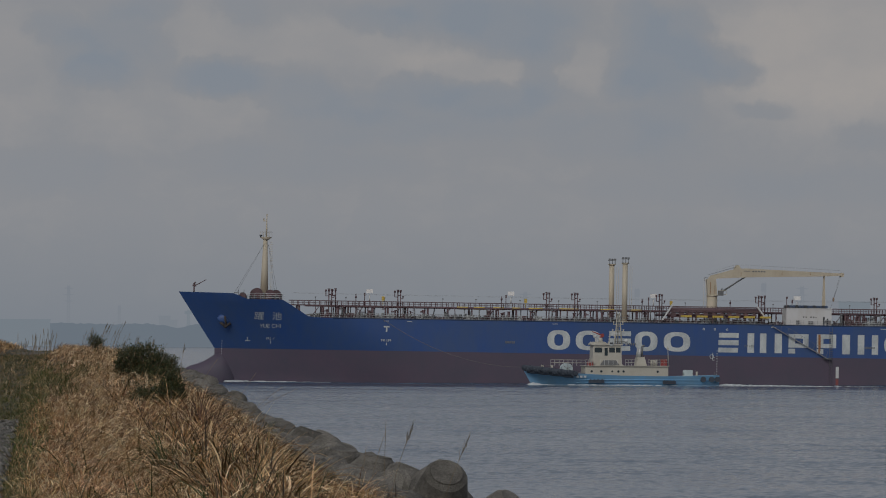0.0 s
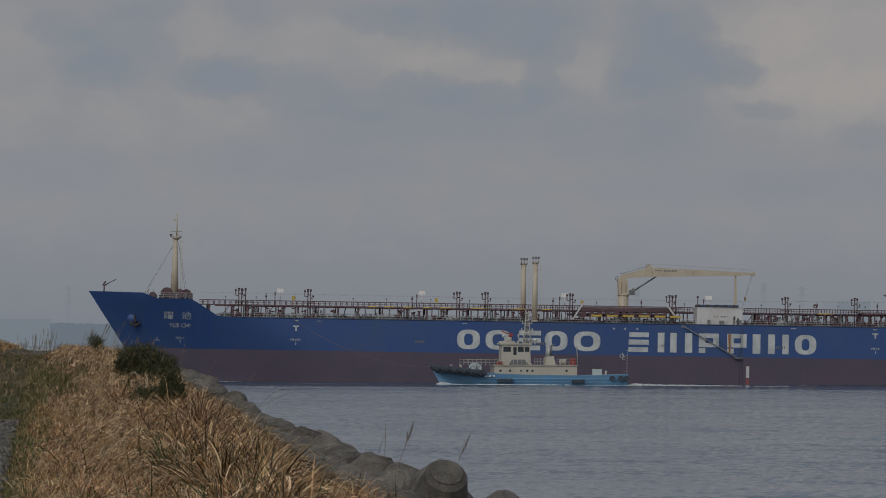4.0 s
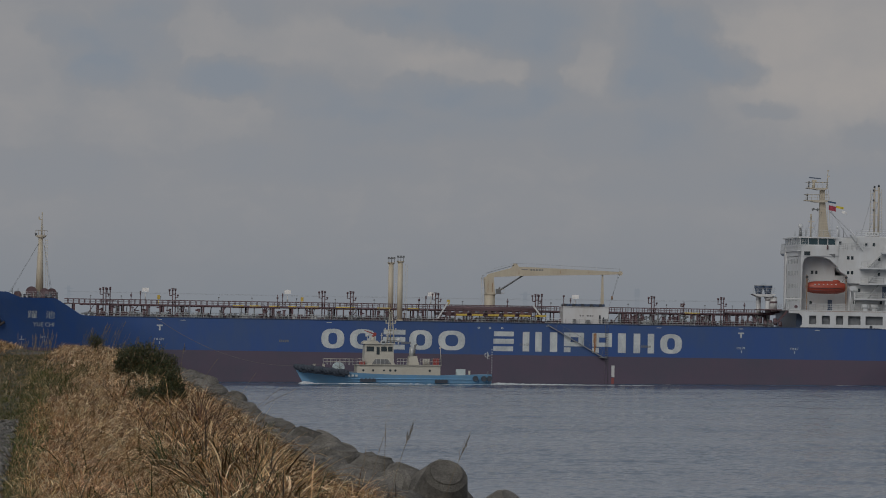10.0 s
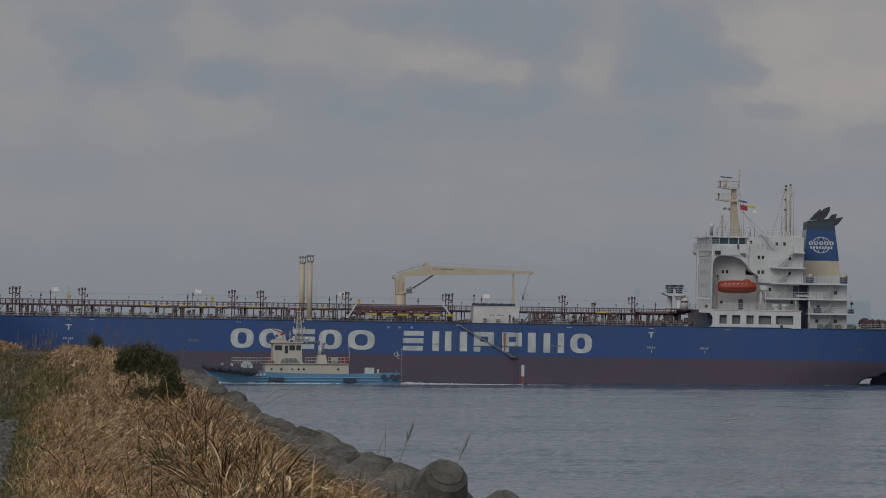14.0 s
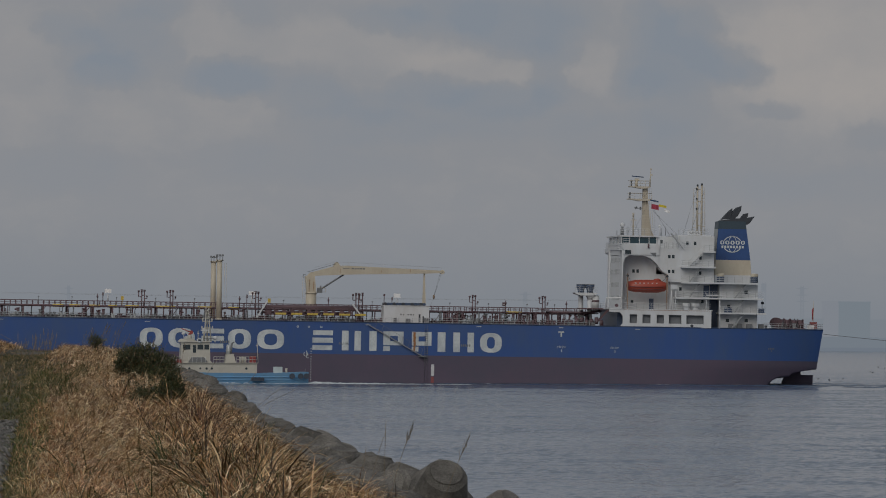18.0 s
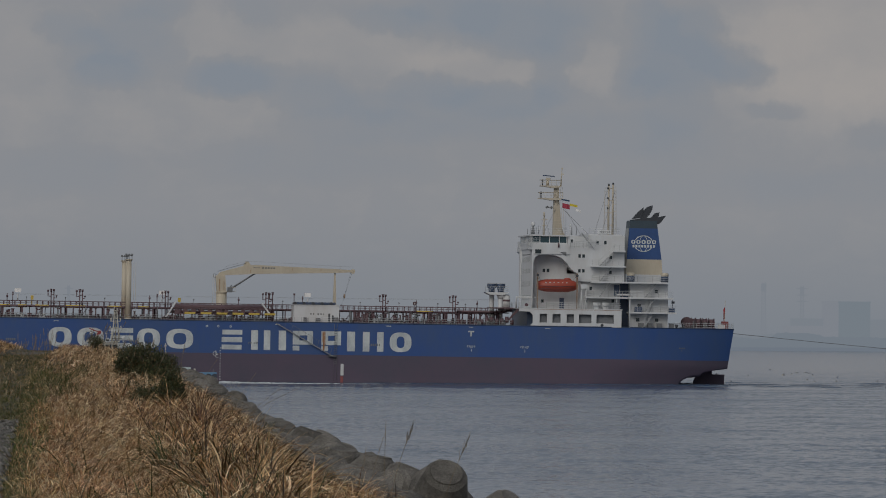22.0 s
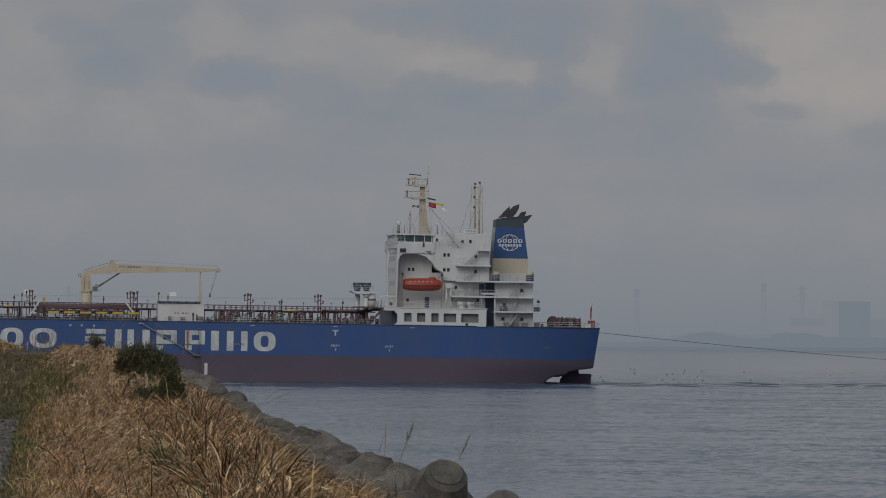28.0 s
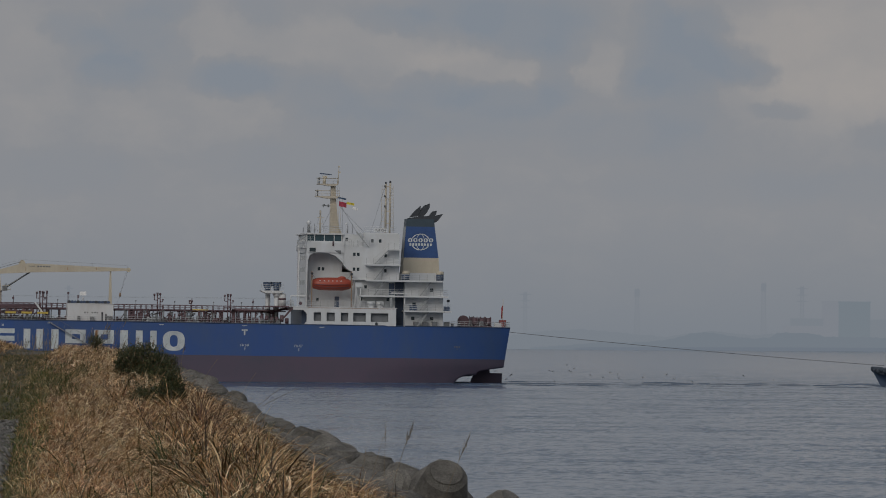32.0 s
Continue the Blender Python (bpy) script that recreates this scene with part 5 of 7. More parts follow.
    for k in range(5):
        part("rail_post", Geo().cyl((x0 + (x1 - x0) * k / 4, -1.4, z), (x0 + (x1 - x0) * k / 4, -1.4, z + 1.0), 0.03, None, 4), CREAM, mast)
    part("platform_lamp", Geo().cyl((x0 + 0.35, -0.9, z), (x0 + 0.35, -0.9, z + 0.75), 0.13, 0.1, 8).cyl((x0 + 0.35, -0.9, z + 0.75), (x0 + 0.35, -0.9, z + 1.15), 0.16, None, 8), STEEL, mast)
part("radar_pedestal", Geo().cyl((154.7, 0, 37.2), (154.75, 0, 38.4), 0.3, 0.2, 10).box(154.4, 155.2, -0.3, 0.3, 38.3, 38.65), CREAM, mast)
part("radar_scanner", Geo().prism([(153.85, 38.98), (156.0, 38.8), (156.0, 38.98), (153.85, 39.16)], -0.14, 0.14), NAVY, mast, "blue radar scanner bar")
part("mast_pole", Geo().cyl((157.12, 0, 37.1), (157.32, 0, 40.5), 0.12, 0.05, 6).box(157.25, 157.6, -0.1, 0.1, 39.2, 39.45).box(157.2, 157.5, -0.1, 0.1, 40.25, 40.5), CREAM, mast)
part("mast_lamp", Geo().box(154.6, 155.9, -0.2, 0.2, 33.2, 33.34).cyl((154.5, 0, 33.2), (154.9, 0, 33.5), 0.22, 0.12, 8).cyl((155.5, 0, 33.0), (155.5, 0, 33.5), 0.15), STEEL, mast, "dark horn and lamp on an arm")
part("mast_ladder", Geo().cyl((157.85, -0.6, 28.4), (157.3, -0.6, 37.0), 0.03, None, 4).cyl((157.5, -0.6, 28.4), (156.95, -0.6, 37.0), 0.03, None, 4), CREAM, mast)
for k in range(11):
    part("mast_step", Geo().box(155.72 + k * 0.012, 157.4 - k * 0.06, -0.6, -0.55, 29.4 + k * 0.5, 29.46 + k * 0.5), CREAM, mast)
sm = part("signal_mast", Geo().cyl((153.77, -4, 28.2), (153.77, -4, 32.2), 0.16, 0.1, 8).cyl((153.77, -4, 31.6), (153.77, -4, 32.35), 0.17, None, 8), PALE, ship, "cream signal post on the bridge roof")
part("signal_arm", Geo().box(153.2, 154.4, -4.1, -3.9, 31.0, 31.1).box(153.4, 154.2, -4.1, -3.9, 29.9, 30.0), PALE, sm)
for dx in (-1.0, 1.1):
    part("stay", Geo().cyl((153.77, -4, 31.8), (153.77 + dx, -4, 28.3), 0.025, None, 4), STEEL, sm)
for x0, z0, x1, z1 in ((157.6, 33.0, 162.0, 28.3), (157.6, 33.5, 160.5, 28.3), (156.2, 33.0, 153.6, 28.3), (167.0, 36.5, 164.0, 28.3), (165.6, 36.8, 162.8, 28.3)):
    part("stay", Geo().cyl((x0, -0.5, z0), (x1, -4, z1), 0.03, None, 4), STEEL, mast)
for x, z, h, r in ((152.6, 28.3, 1.6, 0.06), (151.58, 28.3, 1.4, 0.34), (151.4, 28.3, 1.2, 0.08), (150.6, 28.3, 0.9, 0.06), (158.6, 28.3, 1.4, 0.1), (159.4, 28.3, 1.6, 0.06)):
    part("roof_aerial", Geo().cyl((x, -6, z), (x, -6, z + h), r, r * 0.6, 8), STEEL, ship)
part("small_dome", Geo().ball((158.45, -5, 30.0), 0.25, 0.25, 0.22, 10, 6).cyl((158.45, -5, 28.3), (158.45, -5, 29.9), 0.06, None, 6), WHITE, ship, "small white satellite dome")
part("dome", Geo().ball((151.58, -6, 30.1), 0.42, 0.42, 0.45, 12, 8), WHITE, ship, "white satellite dome")
railing("roof_railing", [(150.4, -12.8, 28.3), (157.0, -12.8, 28.3)], ship, step=1.2)
railing("roof_railing", [(150.2, -15.7, 26.75), (150.2, -12.8, 26.75)], ship, step=1.2)
railing("roof_railing", [(157.5, -14.4, 26.0), (163.0, -14.4, 26.0)], ship, step=1.2)
part("top_house", Geo().box(161.4, 167.4, -8.0, 8.0, 28.2, 28.45), WHITE, ship)
# lattice mast
am = part("lattice_mast", Geo().cyl((165.85, -0.4, 28.4), (165.8, -0.4, 37.4), 0.2, 0.17, 12).cyl((166.62, -0.4, 28.4), (166.6, -0.4, 37.6), 0.2, 0.17, 12), PALE, ship, "cream double signal mast with ladders")
for x, z in ((165.1, 37.0), (167.1, 37.1)):
    part("lattice_leg", Geo().cyl((x - (0.1 if x < 166 else -0.15), -0.6, 28.4), (x, -0.6, z), 0.05, 0.04, 6), PALE, am)
for x, z in ((165.8, 37.4), (166.6, 37.6)):
    part("lamp_cap", Geo().cyl((x, -0.4, z), (x, -0.4, z + 0.35), 0.2, 0.16, 10), BLACK, am, "black lamp head")
for k in range(13):
    z = 29.3 + k * 0.64
    part("rung", Geo().box(165.0 + 0.01 * k, 165.75, -0.5, -0.42, z, z + 0.05).box(166.7, 167.2 - 0.008 * k, -0.5, -0.42, z + 0.2, z + 0.25), PALE, am)
for k in range(4):
    part("mast_tie", Geo().box(165.7, 166.75, -0.45, -0.3, 30.2 + k * 2.2, 30.36 + k * 2.2), PALE, am)
for k in range(3):
    part("mast_lamp", Geo().box(165.5, 165.75, -0.75, -0.55, 33.2 + k * 1.8, 33.5 + k * 1.8), BLACK, am)
nb = part("name_board", Geo().box(163.1, 165.5, -8.2, -8.1, 28.55, 29.22), WHITE, ship, "white board with the ship's name")
tg = text_geo("YUE CHI", 0.42, 1.9)
tg.v = [(163.35 + x, -8.23, 28.68 + z) for x, y, z in tg.v]
part("board_lettering", tg, BLACK, nb)
railing("roof_railing", [(161.5, -8.1, 28.45), (167.0, -8.1, 28.45)], ship, step=1.0)
# flags
for x, z, w, h, c, nm in ((157.3, 33.2, 1.35, 0.9, (0.36, 0.05, 0.08), "red"), (158.65, 33.6, 1.4, 0.42, (0.65, 0.52, 0.06), "yellow"), (159.7, 32.7, 0.95, 0.45, (0.8, 0.8, 0.8), "white"), (157.1, 34.6, 1.5, 0.28, (0.05, 0.09, 0.16), "dark")):
    g = Geo()
    g.grid([[(x + w * i / 6, -1.6 + 0.1 * math.sin(i * 1.4), z - 0.045 * i + h * k) for k in (0, 1)] for i in range(7)])
    part("signal_flag", g, material(nm + "_bunting", c, 0.9), mast, nm + " signal flag")
part("halyard", Geo().cyl((157.9, -1.6, 35), (158.0, -1.6, 28.4), 0.02, None, 4), STEEL, mast)

# lifeboat and davits
boat = part("lifeboat", Geo().rings([[(x, -13.6 + ry * math.cos(2 * math.pi * i / 16), 19.05 + dz + (rz if math.sin(2 * math.pi * i / 16) > 0 else rz * 0.95) * math.sin(2 * math.pi * i / 16)) for i in range(16)]
            for x, ry, rz, dz in ((151.6, 0.15, 0.25, 0.1), (151.95, 0.8, 0.85, 0.0), (153.0, 1.2, 1.12, 0), (155.0, 1.35, 1.2, 0), (157.2, 1.25, 1.18, 0), (158.5, 0.9, 0.85, 0), (159.0, 0.3, 0.35, 0.05))]), ORANGE, ship, "orange enclosed lifeboat in its davits")
part("conning_dome", Geo().ball((157.1, -13.6, 20.15), 0.75, 0.6, 0.35, 12, 6), ORANGE, boat)
part("grab_line", Geo().tube([(152.0, -14.95, 19.0), (155, -15.02, 18.9), (158.2, -14.85, 19.0)], 0.05, 5), PIPE, boat)
for k in range(6):
    part("boat_port", Geo().box(153.0 + k * 0.75, 153.25 + k * 0.75, -14.82, -14.4, 19.55, 19.7), WHITE, boat)
for x in (151.65, 158.75):
    part("davit", Geo().prism([(x - 0.07, 15.0), (x + 0.07, 15.0), (x + 0.1, 21.1), (x - 0.05, 21.4), (x - 0.14, 21.1)], -14.9, -14.5).cyl((x, -14.6, 20.9), (x, -13.6, 20.9), 0.1), DAVIT, ship, "rusty brown boat davit")
for x in (151.65, 158.75):
    part("davit_block", Geo().cyl((x, -15.0, 20.9), (x, -14.4, 20.9), 0.22, None, 10).cyl((x, -14.9, 20.3), (x, -14.5, 20.3), 0.14, None, 8), BLACK, ship)
    part("boat_fall", Geo().cyl((x, -14.7, 20.9), (x + (0.8 if x < 155 else -0.8), -13.7, 19.9), 0.03, None, 4), BLACK, ship)
part("boat_keel_line", Geo().tube([(152.1, -14.75, 18.55), (155, -14.9, 18.45), (158.3, -14.7, 18.55)], 0.04, 5), PIPE, boat)
part("boat_winch", Geo().box(159.4, 160.6, -14.8, -14.0, 18.6, 19.4).cyl((159.6, -14.4, 15), (159.6, -14.4, 18.6), 0.12).cyl((160.4, -14.4, 15), (160.4, -14.4, 18.6), 0.12), WHITE, ship)

# blue tubs on a white platform before the house
tw = part("tub_platform", Geo().prism([(143.2, 17.8), (147.5, 17.8), (147.3, 17.6), (146.6, 17.3), (144.2, 17.3), (143.5, 17.6)], -5, -1), WHITE, ship, "white platform with two blue vent heads")
part("column", Geo().cyl((144.7, -2, 11.65), (144.7, -2, 17.4), 0.45, None, 14), WHITE, tw)
part("column", Geo().cyl((146.1, -4, 11.65), (146.1, -4, 17.4), 0.42, None, 14).cyl((146.1, -4, 16.6), (146.1, -4, 17.4), 0.45, 0.75, 14), WHITE, tw)
for x in (144.58, 146.22):
    part("blue_tub", Geo().cyl((x, -3, 17.8), (x, -3, 18.45), 0.5, 0.66, 18).cyl((x, -3, 18.45), (x, -3, 18.75), 0.66, 0.82, 18).cyl((x, -3, 18.75), (x, -3, 19.3), 0.82, 0.82, 18), NAVY, tw, "dark blue vent head")
    part("tub_cap", Geo().cyl((x, -3, 19.3), (x, -3, 19.38), 0.86, 0.8, 18), LGREY, tw)
railing("tub_railing", [(143.3, -5, 17.8), (147.4, -5, 17.8)], tw, step=0.9)
part("store_platform", Geo().box(143.8, 148.0, -9.0, -3.0, 14.85, 15.05), PIPE, tw)
hut = part("round_store", Geo().cyl((147.15, -4, 15.05), (147.15, -4, 17.1), 0.68, 0.68, 16).cyl((147.15, -4, 17.1), (147.15, -4, 17.4), 0.68, 0.45, 16), WHITE, tw)
part("dark_band", Geo().cyl((147.15, -4, 16.15), (147.15, -4, 16.5), 0.7, None, 16), PIPE, hut)
part("red_stair", Geo().prism([(146.4, 12.6), (146.75, 12.6), (148.9, 15.0), (148.55, 15.1)], -13.0, -12.92).prism([(146.4, 12.6), (146.75, 12.6), (148.9, 15.0), (148.55, 15.1)], -12.2, -12.12), PIPE, ship, "dark red stair to the boat deck")
for k in range(8):
    part("red_step", Geo().box(146.6 + k * 0.27, 146.85 + k * 0.27, -12.92, -12.2, 12.75 + k * 0.3, 12.8 + k * 0.3), PIPE, ship)
for k in range(7):
    x = 142 + k * 0.9
    part("winch_gear", Geo().cyl((x, -9, 12.4 + 0.2 * (k % 3)), (x + 0.6, -9, 12.4 + 0.2 * (k % 3)), 0.5 + 0.12 * (k % 2), None, 10), PIPE, ship)
part("deck_pipe", Geo().tube([(138, -6, 14.2), (146, -6, 14.2), (148, -6, 14.6)], 0.2, 8), PIPE, ship)

# poop deck
wheel_winch(179.65, -6, 11.7, 1.0)
winch(182.9, -6, 11.7, 0.95, 3.7, "mooring_winch")
winch(183, 3, 11.7, 1.0, 3.0)
part("flag_staff", Geo().cyl((187.3, 0, 11.7), (187.4, 0, 17.0), 0.06, 0.04, 6), CREAM, ship)
part("ensign", Geo().grid([[(187.35 - 0.13 * k, 0.15 * math.sin(i * 1.3 + k), 13.8 + i * 0.42 - 0.25 * k) for k in range(3)] for i in range(6)]), material("ensign_red", (0.32, 0.05, 0.06), 0.9), ship, "furled red ensign")
part("red_locker", Geo().box(186.7, 187.9, -1.0, 0.2, 11.7, 13.2), DULLRED, ship)
part("white_board", Geo().box(185.0, 186.3, -8.6, -8.5, 11.9, 12.6), WHITE, ship)
for x in (177.2, 178.4):
    part("poop_bollard", Geo().cyl((x, -11, 11.7), (x, -11, 12.5), 0.25), BLACK, ship)
part("stern_light", Geo().cyl((176.2, -13, 14.6), (176.2, -13, 16.8), 0.05).box(176.0, 176.5, -13.2, -12.8, 16.2, 16.6), BLACK, ship)
# ---------------------------------------------------------------- harbour tug
TBLUE = material("light_blue_hull_paint", (0.15, 0.34, 0.56), 0.5, dark=(0.17, 0.31, 0.45), scale=0.3, amount=0.8, stretch=(1, 1, 0.5))
TCREAM = material("off_white_tug_paint", (0.52, 0.505, 0.45), 0.5, dark=(0.40, 0.375, 0.32), scale=0.5, amount=0.5)
SILVER = material("silver_exhaust_lagging", (0.52, 0.54, 0.55), 0.4, metal=0.3, dark=(0.36, 0.36, 0.36), scale=1.5)
TRED = material("red_tug_paint", (0.34, 0.06, 0.055), 0.5, scale=0.8)


def tug_half(s, z):
    b = 4.6 * (1 - (1 - min(1.0, max(0.0, s - max(0, 2.6 - z) * 1.5) / 9.5)) ** 2.0)
    e = 34.1 - s
    return max(0.05, min(b, 4.6 - 0.8 * max(0, 1 - e / 8) ** 2)) * (0.86 + 0.14 * min(1, z / 2))


def tug_sheer(s):
    for (a, za), (b, zb) in zip(TSHEER, TSHEER[1:]):
        if s <= b:
            return lerp(za, zb, (s - a) / (b - a))
    return 1.6


TSHEER = [(0, 3.0), (4, 2.6), (8.5, 2.1), (16, 1.75), (26, 1.65), (35, 1.9)]


def make_tug(paint, label):
    tug = thing("tugboat", label, "boat", "tugs")
    g, ends = Geo(), []
    cols = [0, 0.3, 0.8, 1.5, 2.5, 4, 6, 8, 10, 13, 17, 22, 26, 29, 31, 32.6, 33.7, 34.1]
    for side in (-1, 1):
        grid = []
        for c in cols:
            zt = tug_sheer(c)
            row = []
            for k in range(7):
                z = -0.8 + (zt + 0.8) * k / 6
                s = c + max(0, 2.75 - z) * 0.55 * max(0, 1 - c / 10)
                row.append((s, side * tug_half(s, z), z))
            grid.append(row)
        g.grid(grid)
        ends.append(grid[-1])
    g.grid(ends, False)
    hull = part("hull", g, paint, tug, "painted steel hull")
    part("deck", Geo().grid([[(s, -tug_half(s, 1.5) + 0.05, tug_sheer(s) - 0.35), (s, tug_half(s, 1.5) - 0.05, tug_sheer(s) - 0.35)] for s in cols[1:]], False), STEEL, tug)
    for side in (-1, 1):
        part("rubbing_strake", Geo().tube([(s, side * (tug_half(s, 1.0) + 0.04), 1.0) for s in (8, 11, 14, 18, 22, 26, 30, 33.9)], 0.11, 6), paint, hull)
        part("lower_strake", Geo().tube([(s, side * (tug_half(s, 0.45) + 0.03), 0.45) for s in (9, 12, 16, 20, 24, 28, 32, 33.9)], 0.07, 5), paint, hull)
        part("white_line", Geo().tube([(s, side * (tug_half(s, 1.2) + 0.03), tug_sheer(s) - 0.12) for s in (10, 14, 18, 22, 26, 30, 33.9)], 0.05, 5), TCREAM, hull)
        # heavy bow fender: two thick rolls and hung tyres
        for lift_z, rad, n0 in ((0.3, 0.42, 0), (-0.28, 0.34, 1)):
            pts = []
            for k in range(n0, 13):
                s0 = 0.05 + k * 0.7
                z = tug_sheer(s0) - 0.25 + lift_z
                pts.append((s0, side * (tug_half(s0, z) + 0.25), z + 0.05 * math.sin(k * 2.3)))
            part("bow_fender", Geo().tube(pts, rad, 10), RUBBER, tug, "black rubber fender roll")
        for k in range(17):
            s0 = 0.4 + k * 0.52
            z = tug_sheer(s0) - 0.12 + 0.16 * math.sin(k * 4.1)
            part("hung_tyre", Geo().cyl((s0, side * (tug_half(s0, z) + 0.4), z), (s0 + 0.12, side * (tug_half(s0, z) + 0.68 + 0.05 * (k % 2)), z), 0.46 + 0.04 * (k % 3), 0.3, 12), RUBBER, tug)
        for s0, z, w in ((12.4, 0.75, 2.7), (25.2, 0.62, 2.2)):
            part("side_fender", Geo().box(s0 - w / 2, s0 + w / 2, side * 4.55 - 0.25, side * 4.55 + 0.25, z - 0.3, z + 0.25), RUBBER, tug, "black side fender")
            for k in range(4):
                part("tyre", Geo().cyl((s0 - w / 2 + (k + 0.5) * w / 4, side * 4.5, z + 0.05), (s0 - w / 2 + (k + 0.5) * w / 4, side * 4.86, z + 0.0), 0.3, 0.2, 12), RUBBER, tug)
        for s0 in (31.2, 32.7, 33.7):
            part("tyre", Geo().cyl((s0, side * 4.0, 1.15), (s0, side * 4.55, 1.15), 0.48, None, 14), RUBBER, tug)
    for k in range(3):
        part("name_mark", Geo().box(8.9 + k * 0.65, 9.3 + k * 0.65, -4.72, -4.3, 1.35, 1.7), LETTER, hull)
    house = part("deckhouse", Geo().prism([(10.6, 1.3), (25.15, 1.05), (25.15, 3.35), (10.6, 3.35)], -3.3, 3.3), TCREAM, tug, "off-white deckhouse with portholes")
    for s in (11.7, 13.4, 15.3, 16.4, 17.3, 23.3):
        part("porthole", Geo().cyl((s, -3.28, 2.45), (s, -3.36, 2.45), 0.17, None, 12), GLASS, house)
        part("porthole_rim", Geo().cyl((s, -3.28, 2.45), (s, -3.33, 2.45), 0.23, None, 12), STEEL, house)
    part("house_door", Geo().box(15.0, 15.6, -3.34, -3.3, 1.5, 3.0), TCREAM, house)
    part("boat_deck", Geo().box(10.4, 25.3, -3.6, 3.6, 3.35, 3.45), TCREAM, tug)
    wh = part("wheelhouse", Geo().prism([(11.9, 3.45), (17.1, 3.45), (17.0, 7.0), (12.05, 7.0)], -2.4, 2.4), TCREAM, tug, "off-white wheelhouse")
    for a, b in ((12.3, 13.6), (14.85, 15.85), (16.05, 16.85)):
        part("window", Geo().box(a, b, -2.45, -2.4, 5.75, 6.6), GLASS, wh, "dark wheelhouse window")
    part("door", Geo().box(14.05, 14.6, -2.46, -2.4, 5.2, 6.55), GLASS, wh)
    for k in range(4):
        part("front_window", Geo().box(12.03, 12.1, -2.1 + k * 1.1, -1.2 + k * 1.1, 5.7, 6.6), GLASS, wh)
    part("roof", Geo().box(11.7, 17.3, -2.7, 2.7, 7.0, 7.25), TCREAM, wh)
    part("number_disc", Geo().cyl((15.2, -2.72, 7.35), (15.2, -2.8, 7.35), 0.42, None, 16), LETTER, wh, "white disc with a plain bar")
    part("disc_bar", Geo().box(14.95, 15.45, -2.83, -2.8, 7.2, 7.5), BLACK, wh)
    part("roof_light", Geo().box(12.3, 14.2, -2.5, -1.8, 7.25, 7.5), TCREAM, wh)
    part("wing_bulwark", Geo().prism([(12.3, 3.45), (17.4, 3.45), (16.3, 4.6), (13.5, 4.6)], -2.75, -2.68), TCREAM, tug)
    # grey sheet standing in for the dark interior behind the wing stairs
    part("wing_screen", Geo().prism([(13.2, 3.5), (16.7, 3.5), (16.0, 4.4), (13.8, 4.4)], -2.8, -2.76), STEEL, tug)
    for k in range(6):
        part("wing_rail", Geo().cyl((13.2 + k * 0.75, -3.3, 3.45), (13.2 + k * 0.75, -3.3, 4.5), 0.035, None, 4), WHITE, tug)
    for pts, step in (([(5.2, -3.3, 2.0), (10.6, -3.4, 3.3)], 0.8), ([(10.6, -3.4, 3.4), (12.2, -3.4, 3.4)], 0.5), ([(17.6, -3.4, 3.45), (19.8, -3.4, 3.45)], 0.6), ([(21.6, -3.4, 3.45), (25.1, -3.4, 3.45)], 0.7), ([(5.2, 3.3, 2.0), (10.6, 3.4, 3.3)], 0.8)):
        if pts[0][2] < 3:
            pts = [(pts[0][0], pts[0][1], 3.35), (pts[1][0], pts[1][1], 3.35)]
        railing("rail", pts, tug, TCREAM, step, 1.05, (1.05, 0.55), 0.04)
    part("raised_foredeck", Geo().box(5.0, 10.6, -3.3, 3.3, 1.9, 2.2), STEEL, tug)
    # winch, bollards
    w = part("towing_winch", Geo().cyl((7.6, -2.4, 2.9), (7.6, -1.9, 2.9), 0.9, None, 20).cyl((7.6, -1.9, 2.9), (7.6, 1.9, 2.9), 0.7, None, 16).cyl((7.6, 1.9, 2.9), (7.6, 2.4, 2.9), 0.9, None, 20), material("pale_blue_winch", (0.55, 0.65, 0.68), 0.5, scale=0.8), tug, "pale blue towing winch")
    for k in range(6):
        part("spoke", Geo().box(7.57, 7.63, -2.46, -2.4, 2.1, 3.7), STEEL, w, "", None)
        w.children[-1].matrix_basis = pose(7.6, 0, 2.9, 0, 60 * k, 0) @ pose(-7.6, 0, -2.9)
    for s in (3.2, 4.85):
        part("bitt", Geo().cyl((s, -2.2, 2.0), (s, -2.2, 3.45), 0.22, None, 10).cyl((s, -2.2, 3.4), (s, -2.2, 3.5), 0.28, None, 10), TCREAM, tug, "white towing bitt")
    part("aft_winch", Geo().box(28.2, 29.8, -0.9, 0.9, 1.1, 1.5).box(28.25, 29.75, -1.0, -0.85, 1.3, 2.75).box(28.25, 29.75, 0.85, 1.0, 1.3, 2.75).cyl((28.95, -0.8, 2.05), (28.95, 0.8, 2.05), 0.62, None, 16), w.data.materials[0], tug, "pale blue aft winch")
    part("aft_bitt", Geo().cyl((30.4, -1.5, 1.2), (30.4, -1.5, 2.5), 0.18, None, 10), TCREAM, tug)
    part("stern_post", Geo().cyl((33.7, 0, 1.3), (33.8, 0, 2.4), 0.05), STEEL, tug)
    # casing and exhausts
    part("engine_casing", Geo().prism([(19.7, 3.45), (21.6, 3.45), (21.2, 5.0), (19.9, 4.9)], -1.6, 1.6), TCREAM, tug, "off-white exhaust casing")
    for y in (-0.9, 0.9):
        part("exhaust_pipe", Geo().cyl((20.3, y, 4.9), (20.45, y, 6.6), 0.34, 0.32, 12).cyl((20.36, y, 5.5), (20.37, y, 5.62), 0.37, None, 12), SILVER, tug, "silver exhaust pipe")
